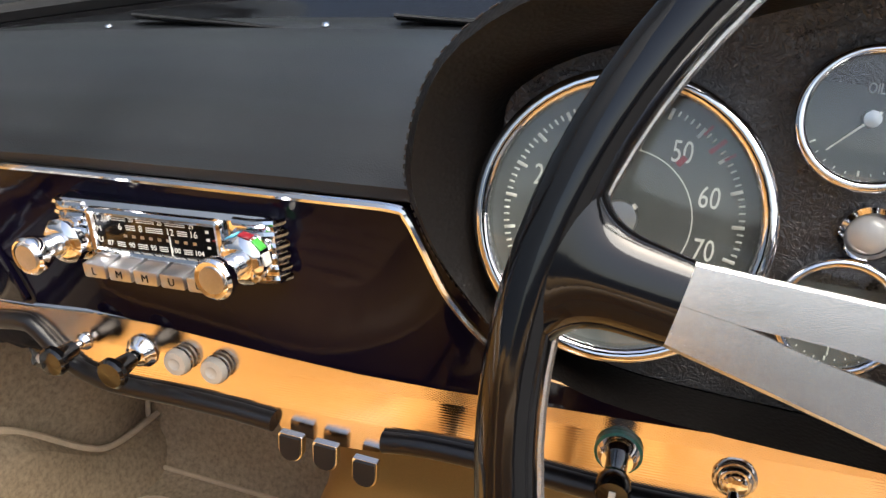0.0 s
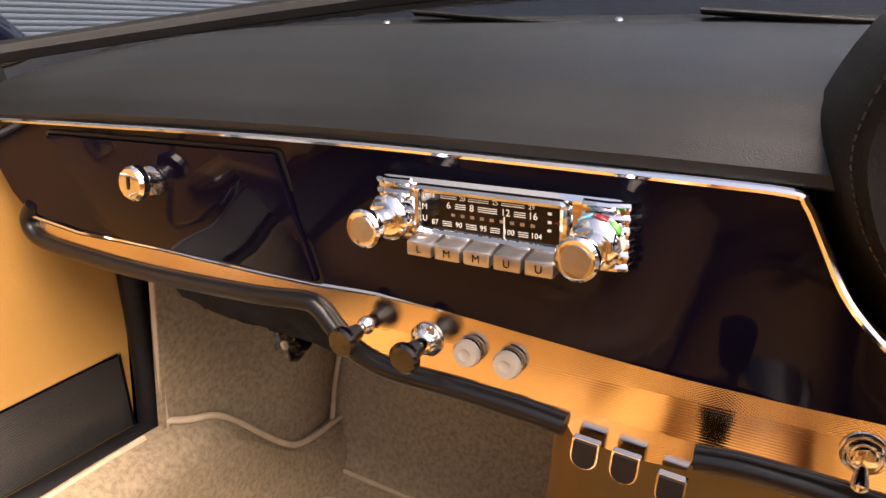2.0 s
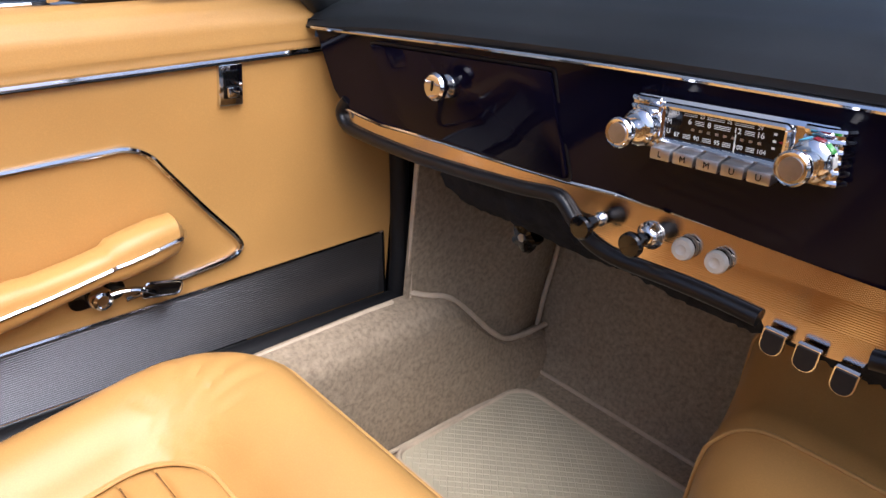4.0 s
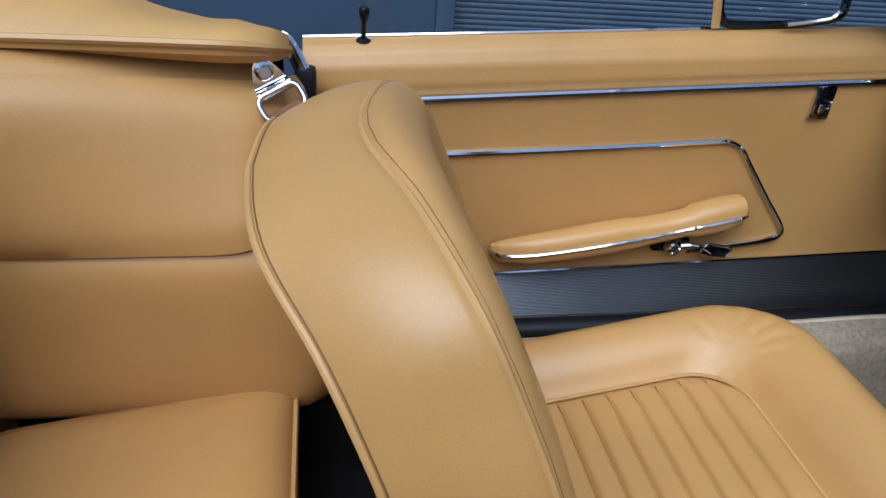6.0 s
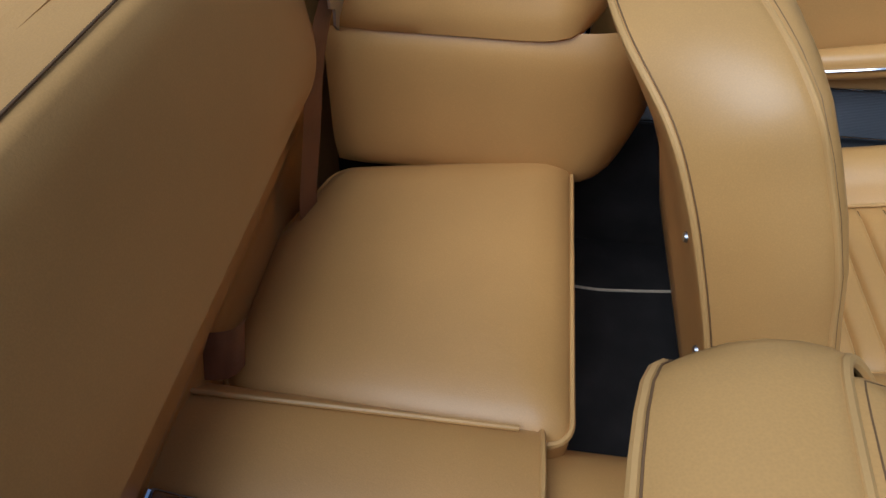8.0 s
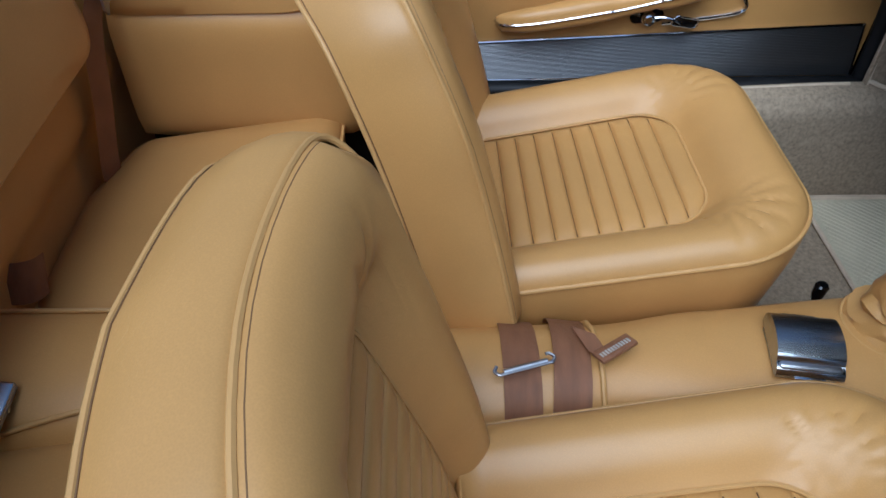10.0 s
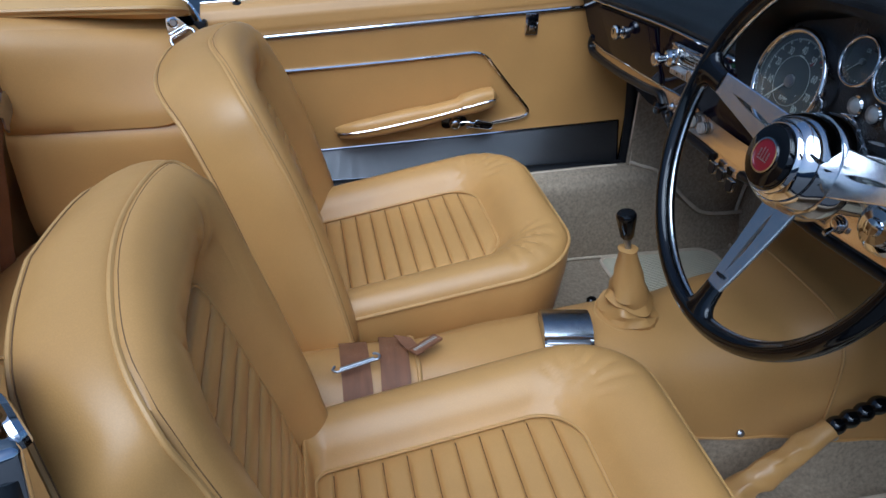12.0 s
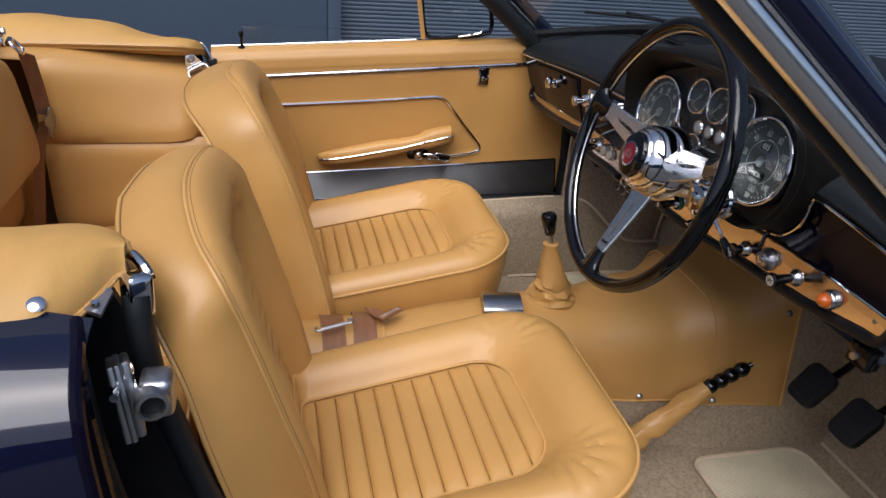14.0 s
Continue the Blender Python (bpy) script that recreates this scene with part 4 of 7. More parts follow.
for x_mid, slant in ((0.107, 0.2256), (-0.035, 0.045)):
    line = []
    for k in range(17):
        y = -0.945 + 0.37 * k / 16
        x = x_mid + (-0.69 - y) * slant
        line.append((x, y, hump_z(x, (y + 1.05) / 0.50) + 0.005))
    part("edge_piping", tube(line, 0.0034, 8), LEATHER_PIPING, tunnel_pad)

for side, low_x, top_x, splay, front, mid_z, top_z_, low_z in ((-1, -0.545, -0.588, 0.33, -0.500, 0.706, 0.892, 0.466), (1, 0.600, 0.600, 0.0, -0.70, 0.660, 0.868, 0.375)):
    trim = thing("quarter_trim", "tan leather rear side panel in two padded sections", "side panel", "rear side panels")
    sg = -side
    def face_x(y, v, low_x=low_x, top_x=top_x, splay=splay, side=side):
        return low_x + (top_x + side * splay * (y + 0.7) - low_x) * v
    def pad_sheet(y0, y1, z0, z1, puff, v0, v1, hook, sg=sg, face_x=face_x, fall=-0.115 if side < 0 else 0.0):
        rows = []
        ny, nz = 26, 16
        for j in range(nz + 1):
            v = j / nz
            row = []
            for i in range(ny + 1):
                u = i / ny
                y = y0 + (y1 - y0) * u
                z = z0 + (z1 - z0) * v
                z += hook * max(0, (u - 0.72) / 0.28) ** 2 * (1 - v if v1 > 0.5 else v)
                if v1 > 0.5:
                    z += fall * (y + 0.80) * v
                e = (1 - abs(2 * u - 1) ** 8) * (1 - abs(2 * v - 1) ** 6)
                round_front = 0.10 * max(0, (u - 0.82) / 0.18) ** 2
                y -= 0.05 * max(0, u - 0.6) * max(0, 0.35 - v) * 4 * (v1 < 0.5)
                row.append((face_x(y, v0 + (v1 - v0) * v) + sg * (puff * max(0, e) ** 0.6) - sg * round_front, y, z))
            rows.append(row)
        return skin(rows, False, False)
    part("upper_pad", thicken(pad_sheet(-0.885 if side < 0 else -0.955, front, mid_z + 0.002, top_z_, 0.024, 0.0, 1.0, 0.030), 0.02), LEATHER_TRIM, trim)
    part("lower_pad", thicken(pad_sheet(-0.888 if side < 0 else -0.98, front + 0.088, low_z, mid_z - 0.002, 0.018, 0.0, 0.0, 0.030), 0.02), LEATHER_TRIM, trim)
    part("capping", thicken(dome(lambda u, v: (face_x(-1.0 + u * (front + 0.975), 1.0) - sg * 0.085 * (1 - math.cos(v * 1.3)) + sg * 0.004, -1.0 + u * (front + 0.962), top_z_ + (-0.115 * (-0.20 + u * (front + 0.962)) * math.cos(v * 1.4) if side < 0 else 0.0) + 0.004 + ((0.921 if side < 0 else 0.936) - top_z_) * math.sin(v * 1.4)), 12, 8), 0.012), LEATHER_TRIM, trim)

# folded hood under its cover, round the back of the cockpit
cover = thing("hood_cover", "tan cloth cover over the folded hood, with a piped edge", "hood cover")


def cover_path(t):
    """From the driver's side round the rear to the passenger's side."""
    a = -math.pi / 2 + math.pi * t
    x = -0.0625 - 0.6525 * math.copysign(abs(math.sin(a)) ** 0.45, math.sin(a))
    y = -0.515 - 0.80 * abs(math.cos(a)) ** 0.55
    return x, y


rows = []
for j in range(161):
    i = j / 2
    t = 0.5 - 0.5 * math.cos(math.pi * i / 80)
    x, y = cover_path(t)
    x2, y2 = cover_path(min(1, t + 0.002))
    x1, y1 = cover_path(max(0, t - 0.002))
    d = Vector((x2 - x1, y2 - y1, 0)).normalized()
    inward = Vector((-d.y, d.x, 0))
    if (Vector((-0.02, -0.6, 0)) - Vector((x, y, 0))).dot(inward) < 0:
        inward = -inward
    over = min(1, max(0, (0.2 - x) / 0.7))
    base = Vector((x + 0.040 * over, y, 0.942 + 0.016 * (x + 0.70) + 0.016 * over))
    ruck = 0.005 * math.sin(i * 0.31 + 1) + 0.0025 * math.sin(i * 0.9)
    e_in, e_out = min(1, (-0.515 - y) / 0.075), min(1, max(0, (-0.523 - y) / 0.06))
    w_in = 0.15 + 0.85 * math.sqrt(max(0, 1 - (1 - e_in) ** 2))
    w_out = 0.10 + 0.82 * e_out ** 0.8 + 0.08 * min(1, max(0, (-0.583 - y) / 0.1))
    reach = 1 + 2.0 * min(1, max(0, (-0.95 - y) / 0.3)) ** 2
    sect = [(0.075, -0.040), (0.092, -0.034), (0.094, -0.022), (0.080, -0.006), (0.045, 0.012 + ruck * 0.5), (0.0, 0.020 + ruck), (-0.05, 0.016 + ruck), (-0.09, 0.0), (-0.120, -0.022), (-0.132, -0.045), (-0.128, -0.055)]
    k = max(0.0, min(1.0, (y + 0.80) / 0.22)) if x < 0 else 0.0
    sink = 0.042 * k * k * (3 - 2 * k)
    fold = 0.006 * k * noise.noise((x * 14, y * 22, 0.5))
    rows.append([base + inward * (p * (w_in * reach if p > 0 else w_out)) + Vector((0, 0, (fold - sink) * (1 - max(0, p) * w_in / 0.094) + q * (0.35 + 0.65 * (w_in if p > 0 else w_out)))) for p, q in sect])
part("sheet", thicken(skin(rows, False, False), 0.004), CANVAS, cover)
part("edge_piping", tube([r[2] for r in rows], 0.0048, 6), LEATHER_PIPING, cover)
part("edge_piping", tube([r[9] for r in rows], 0.0042, 6), LEATHER_PIPING, cover)
part("snap", lathe([(0.0088, -0.001), (0.0086, 0.0012), (0.006, 0.0026), (0, 0.003)], Vector((0.6805, -0.583, 0.9550)), (0.52, 0.10, 0.85), 20), CHROME, cover, "chrome press stud")


# ---- dashboard ----
def strip_line(x):
    """Height of the bright strip along the dash top."""
    keys = [(-0.72, 0.912), (-0.39, 0.944), (-0.18, 0.962), (-0.03, 0.973), (0.31, 0.990), (0.61, 0.983), (0.72, 0.968)]
    for (x0, z0), (x1, z1) in zip(keys, keys[1:]):
        if x <= x1:
            return z0 + (z1 - z0) * (x - x0) / (x1 - x0)
    return keys[-1][1]


def face_low(x):
    keys = [(-0.69, 0.813), (-0.60, 0.810), (-0.488, 0.819), (-0.39, 0.823), (-0.31, 0.828), (-0.23, 0.837), (-0.128, 0.841), (-0.043, 0.844), (0.033, 0.846), (0.112, 0.852), (0.331, 0.868), (0.496, 0.879), (0.62, 0.882), (0.72, 0.880)]
    for (x0, z0), (x1, z1) in zip(keys, keys[1:]):
        if x <= x1:
            return z0 + (z1 - z0) * (x - x0) / (x1 - x0)
    return keys[-1][1]


FY = 0.411                         # the painted face
TY = 0.400                         # the padded top's front edge


def bow(x):
    """The face comes forward towards the binnacle."""
    a = max(0.0, min(1.0, (x + 0.32) / 0.34))
    b = max(0.0, min(1.0, (0.46 - x) / 0.16))
    return -0.021 * a * a * (3 - 2 * a) * b


def raked(bm):
    """Leans the painted face: its foot lies deeper than its top."""
    for v in bm.verts:
        top = strip_line(v.co.x)
        v.co.y += bow(v.co.x) - 0.009 + 0.026 * (top - v.co.z) / (top - face_low(v.co.x))
    return bm


dash = thing("dashboard", "midnight blue dashboard with a black padded top", "dashboard")
left_cut = [(0.034, 0.976), (0.043, 0.9715), (0.053, 0.956), (0.068, 0.9315), (0.084, 0.9145), (0.100, 0.9030), (0.119, 0.8955), (0.150, 0.8915)]
right_cut = [(0.470, 0.899), (0.501, 0.906), (0.521, 0.920), (0.536, 0.941), (0.540, 0.963), (0.542, 0.978), (0.552, 0.986)]
top_left = [(-0.715 + k * 0.05, strip_line(-0.715 + k * 0.05)) for k in range(15)]
top_right = [(0.60, 0.982), (0.66, 0.975), (0.72, 0.966)]
low = [(0.72 - k * 0.06, face_low(0.72 - k * 0.06)) for k in range(24)] + [(-0.682, 0.815), (-0.698, 0.835), (-0.710, 0.885)]
part("face", raked(prism(top_left + left_cut + right_cut + top_right + low, "y", FY, FY + 0.018)), PAINT, dash, "glossy midnight blue painted face")
part("bright_strip", tube(smooth_path([(x, TY - 0.004 + bow(x), z + 0.001) for x, z in top_left[::2] + left_cut + [(0.24, 0.8925), (0.36, 0.898)] + right_cut + top_right], 4), 0.0027, 8), CHROME, dash, "bright metal strip")

lid = part("glovebox_lid", raked(prism(rounded([(-0.5985, 0.9125, 0.004), (-0.3205, 0.9375, 0.004), (-0.2935, 0.8315, 0.006), (-0.552, 0.8175, 0.045)], 5, 4), "y", FY - 0.0065, FY + 0.004, 0.004, 3)), PAINT, dash, "glovebox lid in gloss paint")
part("lid_gap", raked(tube([(a, FY - 0.0008, b) for a, b in rounded([(-0.6012, 0.9150, 0.005), (-0.3180, 0.9400, 0.005), (-0.2905, 0.8295, 0.007), (-0.554, 0.8155, 0.047)], 5, 4)], 0.0023, 5, True)), RUBBER, lid)
knob = part("lid_knob", lathe([(0.013, 0), (0.014, 0.004), (0.013, 0.008), (0.008, 0.010), (0.0075, 0.014), (0.012, 0.017), (0.0155, 0.021), (0.0155, 0.027), (0.013, 0.030), (0.005, 0.031), (0, 0.0305)], (-0.4585, FY - 0.003, 0.892), (0, -1, 0.05), 12), CHROME, lid, "chrome glovebox knob")
part("keyhole", rbox(-0.4600, -0.4570, FY - 0.0348, FY - 0.0325, 0.889, 0.900, 0.0005), GLOSS_BLACK, knob)

# the bright pressed plate along the bottom
roll_a = [(-0.674, 0.824), (-0.687, 0.806), (-0.678, 0.790), (-0.646, 0.784), (-0.521, 0.786), (-0.374, 0.799), (-0.315, 0.808), (-0.298, 0.805), (-0.282, 0.792), (-0.262, 0.778), (-0.242, 0.772), (-0.217, 0.770), (-0.164, 0.773), (-0.115, 0.774), (-0.076, 0.773)]
roll_b = [(0.014, 0.780), (0.046, 0.785), (0.10, 0.787), (0.21, 0.787), (0.394, 0.803), (0.54, 0.815), (0.654, 0.832), (0.700, 0.842), (0.716, 0.885)]
PY = 0.430                         # the bright plate's face
plate_low = [(x, z + 0.001) for x, z in roll_a[2:]] + [(-0.070, 0.766), (-0.03, 0.763), (0.010, 0.768)] + [(x, z + 0.001) for x, z in roll_b[:-1]]
plate_top = [(-0.684, 0.812)] + [(-0.66 + k * 0.06, face_low(-0.66 + k * 0.06) - 0.001) for k in range(23)] + [(0.698, 0.879)]
part("lower_plate", prism(plate_top + plate_low[::-1], "y", PY, PY + 0.010), PLATE, dash, "bright pressed-pattern metal plate")
part("plate_edge", tube([(x, PY - 0.003, z - 0.001) for x, z in plate_top], 0.0022, 6), CHROME, dash)
part("padded_roll", tube(smooth_path([(x, PY - 0.002, z) for x, z in roll_a], 5), 0.0080, 12), VINYL, dash, "black padded roll")
part("padded_roll", tube(smooth_path([(x, PY - 0.002, z) for x, z in roll_b], 5), 0.0082, 12), VINYL, dash, "black padded roll")


def pad_top(u, v):
    x = -0.730 + u * 1.47
    z0 = strip_line(x) + 0.003
    prof = [(TY + 0.012, -0.002), (TY - 0.001, 0.0), (TY - 0.004, 0.008), (TY + 0.004, 0.022), (TY + 0.03, 0.042), (TY + 0.07, 0.058), (TY + 0.12, 0.071), (TY + 0.17, 0.079), (TY + 0.20, 0.081)]
    s = v * (len(prof) - 1)
    i = min(int(s), len(prof) - 2)
    y, h = Vector(prof[i]).lerp(Vector(prof[i + 1]), s - i)
    e = abs((x - XC) / 0.76)
    pull = 0.13 * max(0, e - 0.25) ** 2
    drop = 0.035 * max(0, e - 0.70) ** 1.5 / 0.164 * v
    y = TY + (y - TY) * (1 - pull / 0.30) if y > TY else y
    return (x, y + bow(x) * (1 - v), z0 + h - drop)


part("padded_top", thicken(dome(pad_top, 60, 28), 0.012), BLACK_LEATHER, dash, "black leather padded top")


def back_shelf(u, v):
    x0, y0, z0 = pad_top(u, 1.0)
    prof = [(-0.004, -0.012), (0.004, -0.012), (0.010, -0.003), (0.03, 0.004), (0.09, 0.010), (0.10, 0.018), (0.112, 0.026), (0.15, 0.034), (0.23, 0.040)]
    s = v * (len(prof) - 1)
    i = min(int(s), len(prof) - 2)
    dy, dz = Vector(prof[i]).lerp(Vector(prof[i + 1]), s - i)
    return (x0, y0 + dy, z0 + dz)


part("demister_shelf", thicken(dome(back_shelf, 60, 18), 0.006), BLACK_LEATHER, dash, "black demister shelf under the windscreen")

# instrument binnacle
def hood_loop(grow, low_grow=0.0, left=0.0):
    return \
        [(p.x, p.y) for p in smooth_path([(a, b, 0) for a, b in [(0.300, 1.128 + grow), (0.160, 1.112 + grow), (0.083 - grow * 0.5 - left * 0.3, 1.075 + grow * 0.7), (0.059 - grow - left * 0.8, 1.020), (0.068 - grow - left, 0.978 - left * 0.3), (0.094 - grow * 0.7 - left, 0.944 - low_grow - left * 0.6), (0.128 - grow * 0.5 - left * 0.7, 0.919 - low_grow - left), (0.180, 0.905 - low_grow - left * 0.9), (0.310, 0.902 - low_grow - left * 0.2), (0.435, 0.906 - low_grow), (0.480 + grow * 0.5, 0.911 - low_grow), (0.510 + grow * 0.7, 0.935), (0.533 + grow, 0.985), (0.542 + grow, 1.035), (0.526 + grow * 0.5, 1.092 + grow * 0.7), (0.455, 1.126 + grow)]], 5, True)]


binnacle = thing("instrument_binnacle", "black leather hooded binnacle round the gauges", "binnacle")
inner_l, lip_l, outer_l, far_l = hood_loop(-0.014, 0.0), hood_loop(-0.002, 0.001), hood_loop(0.004, 0.003), hood_loop(0.008, 0.005, 0.006)

lining_l = []
for (x0, z0), (x1, z1) in zip(inner_l, hood_loop(-0.034, -0.004)):
    k = max(0.0, min(1.0, (0.27 - x0) / 0.10)) * max(0.0, min(1.0, (z0 - 0.915) / 0.04))
    lining_l.append((x0 + (x1 - x0) * k, z0 + (z1 - z0) * k))


def hood_y(z, base, x=0.0):
    return base - 0.030 * max(0, (z - 0.95) / 0.17) + 0.034 * min(1, max(0, (x - 0.46) / 0.10))


part("hood", skin([[(x, 0.3765, z) for x, z in lining_l], [(x, hood_y(z, 0.352, x), z) for x, z in inner_l], [(x, hood_y(z, 0.340, x), z) for x, z in lip_l], [(x, hood_y(z, 0.348, x), z) for x, z in outer_l], [(x, hood_y(z, 0.372) + 0.02, z) for x, z in far_l], [(x, TY + 0.06 * max(0, (z - 0.96) / 0.15) + 0.004, z + 0.004 * (z > 0.97)) for x, z in hood_loop(0.010, 0.006, 0.014)], [(x, TY + 0.22 * max(0, (z - 0.96) / 0.15) + 0.006, z - 0.03 * (z > 1.0)) for x, z in hood_loop(0.012, 0.006, 0.014)]], True, False), BROWN_LEATHER, binnacle, "stitched leather hood")
part("panel", prism(hood_loop(-0.003), "y", 0.378, 0.384), CRACKLE, binnacle, "black crackle-finish gauge panel")
stitch = bmesh.new()
for k in range(0, len(lip_l), 1):
    (x0, z0), (x1, z1) = outer_l[k], outer_l[(k + 1) % len(outer_l)]
    for f in (0.1, 0.6):
        a = Vector((x0 + (x1 - x0) * f, 0, z0 + (z1 - z0) * f))
        b = Vector((x0 + (x1 - x0) * (f + 0.3), 0, z0 + (z1 - z0) * (f + 0.3)))
        a.y, b.y = hood_y(a.z, 0.3465, a.x), hood_y(b.z, 0.3465, b.x)
        tube([a, b], 0.00045, 4, bm=stitch)
part("stitching", stitch, THREAD, binnacle)


def gauge(name, x, y, z, r, label, grey, marks, numbers, sweep, needle, caption, sub=""):
    """A round dial with a chrome bezel, ticks, numbers and a needle; sweep gives its first and last angle."""
    g = thing(name, label, "gauge", "dashboard gauges", at=(x, y, z))
    bw = max(r * 0.06, 0.0026)
    part("bezel", lathe([(r * 1.02, 0.020)] + [(r * 0.96 + bw * math.cos(math.pi * k / 8), -1.1 * bw * math.sin(math.pi * k / 8)) for k in range(9)] + [(r * 0.96 - bw, 0.009)], (x, y, z), (0, 1, 0), 56, caps=False), CHROME, g, "chrome bezel")
    part("dial", lathe([(r * 0.91, 0.010), (r * 0.91, 0.0075), (r * 0.02, 0.0075)], (x, y, z), (0, 1, 0), 48), DIAL_GREY if grey else DIAL, g)
    fy = y + 0.0070
    face = bmesh.new()
    a0, a1 = sweep
    n = marks
    for k in range(n + 1):
        a = radians(a0 + (a1 - a0) * k / n)
        big = k % 5 == 0
        c, s = math.sin(a), math.cos(a)
        r1, r0 = r * 0.815, r * (0.735 if big else 0.775)
        w = r * (0.012 if big else 0.006)
        bm = rbox(-w, w, -0.0004, 0.0004, r0, r1, 0)
        turned(bm, Matrix.Translation((x, fy, z)) @ Matrix.Rotation(a, 4, "Y"))
        face = joined(face, bm)
    for text, deg, rad in numbers:
        a = radians(deg)
        face = joined(face, letters(text, r * 0.19, Matrix.Translation((x + math.sin(a) * r * rad, fy - 0.0002, z + math.cos(a) * r * rad)) @ Matrix.Rotation(radians(90), 4, "X") @ Matrix.Diagonal((0.76, 1.12, 1, 1))))
    for text, dz in ((caption, -0.36), (sub, -0.44)):
        if text:
            face = joined(face, letters(text, r * 0.13, Matrix.Translation((x, fy - 0.0002, z + dz * r)) @ Matrix.Rotation(radians(90), 4, "X")))
    tagged(part("markings", face, WHITE, g, "white ticks and numbers", sharp=0), kind="stuff")
    a = radians(needle)
    ndl = rbox(-r * 0.018, r * 0.018, -0.0006, 0.0006, -r * 0.15, r * 0.70, 0)
    for v in ndl.verts:
        if v.co.z > 0:
            v.co.x *= 0.45
    part("needle", turned(ndl, Matrix.Translation((x, fy - 0.003, z)) @ Matrix.Rotation(a, 4, "Y")), WHITE, g, "white needle")
    glass_disc = part("lens", lathe([(r * 0.925, 0.0012), (r * 0.925, 0.0), (r * 0.6, -0.0012), (r * 0.2, -0.0016), (0, -0.0016)], (x, y, z), (0, 1, 0), 40), GLASS, g, "clear glass lens")
    glass_disc.visible_shadow = False
    g.rotation_euler.x = radians(-11)
    part("hub", lathe([(r * 0.13, 0), (r * 0.12, 0.003), (r * 0.02, 0.0035)], (x, fy - 0.001, z), (0, -1, 0), 20), DULL_STEEL, g)
    return g


def spread_numbers(texts, a0, a1, rad):
    return [(t, a0 + (a1 - a0) * i / (len(texts) - 1), rad) for i, t in enumerate(texts)]


TX, TZ = 0.1566, 0.9973           # centre of the rev counter
tach = gauge("rev_counter", TX, 0.3535, TZ, 0.0690, "large black rev counter with a chrome bezel", True, 80, spread_numbers(["0", "10", "20", "30", "40", "50", "60", "70", "80"], -138, 138, 0.60), (-138, 138), -136, "RPM", "")
SX, SZ = 0.4515, 1.0078           # centre of the speedometer
speedo = gauge("speedometer", SX, 0.362, SZ, 0.0690, "large black speedometer in MPH with a chrome bezel", True, 40, spread_numbers(["0", "20", "40", "60", "80", "100", "120", "140", "160"], -125, 175, 0.62), (-125, 175), -116, "", "MPH")
for gx, gz, word, nd in ((0.2545, 1.054, "OIL", -135), (0.315, 1.0545, "FUEL", -140), (0.377, 1.061, "WATER", -135)):
    gauge("small_gauge", gx, 0.368, gz, 0.0303, "small black " + word.lower() + " gauge with a chrome bezel", True, 10, [(word, 0, 0.42)], (120, 240), nd, "", "")
gauge("small_gauge", 0.262, 0.368, 0.961, 0.0275, "small black ammeter with a chrome bezel", True, 10, [], (120, 240), 180, "", "")
gauge("small_gauge", 0.376, 0.368, 0.969, 0.0275, "small black clock-size gauge with a chrome bezel", True, 10, [], (120, 240), 180, "", "")
for lx, lz in ((0.2665, 1.0020), (0.2985, 1.0030), (0.3305, 1.0040)):
    lamp = thing("warning_lamp", "small clear warning lamp in a chrome ring", "warning lamp", "warning lamps")
    part("ring", lathe([(0.0125, 0.008), (0.0130, 0.0), (0.0110, -0.0025), (0.0100, 0.0)], (lx, 0.372, lz), (0, 1, 0), 24, caps=False), CHROME, lamp)
    part("lens", lathe([(0.0102, 0.004), (0.0100, 0.0005), (0.0075, -0.003), (0.003, -0.0045), (0, -0.0048)], (lx, 0.372, lz), (0, 1, 0), 20), surface("frosted_lens", (0.42, 0.42, 0.40), 0.2, spread=0.1, bump=0.0, coat=0.5) if "frosted_lens" not in bpy.data.materials else bpy.data.materials["frosted_lens"], lamp)

for dial_thing, dx, dz in ((tach, TX, TZ), (speedo, SX, SZ)):
    part("inner_ring", lathe([(0.0335, 0.0), (0.0335, -0.0004), (0.0329, -0.0004), (0.0329, 0.0)], (dx, 0.3690 - (0.0085 if dial_thing is tach else 0), dz), (0, 1, 0), 48, caps=False), WHITE, dial_thing, "fine white circle")
for deg, r0, r1, w in ((44.5, 0.050, 0.059, 0.0011), (36, 0.0535, 0.059, 0.0006), (52, 0.0535, 0.059, 0.0006), (38, 0.036, 0.041, 0.0014)):
    part("red_mark", turned(rbox(-w, w, -0.0004, 0.0004, r0, r1, 0), Matrix.Translation((TX, 0.3600, TZ)) @ Matrix.Rotation(radians(deg), 4, "Y")), RED, tach)


def dial_text(owner, text, x, y, z, dx, dz, size, name="figure", mat_=None):
    part(name, letters(text, size, Matrix.Translation((x + dx, y, z + dz)) @ Matrix.Rotation(radians(90), 4, "X") @ Matrix.Diagonal((0.85, 1.1, 1, 1))), mat_ or WHITE, owner, sharp=0)


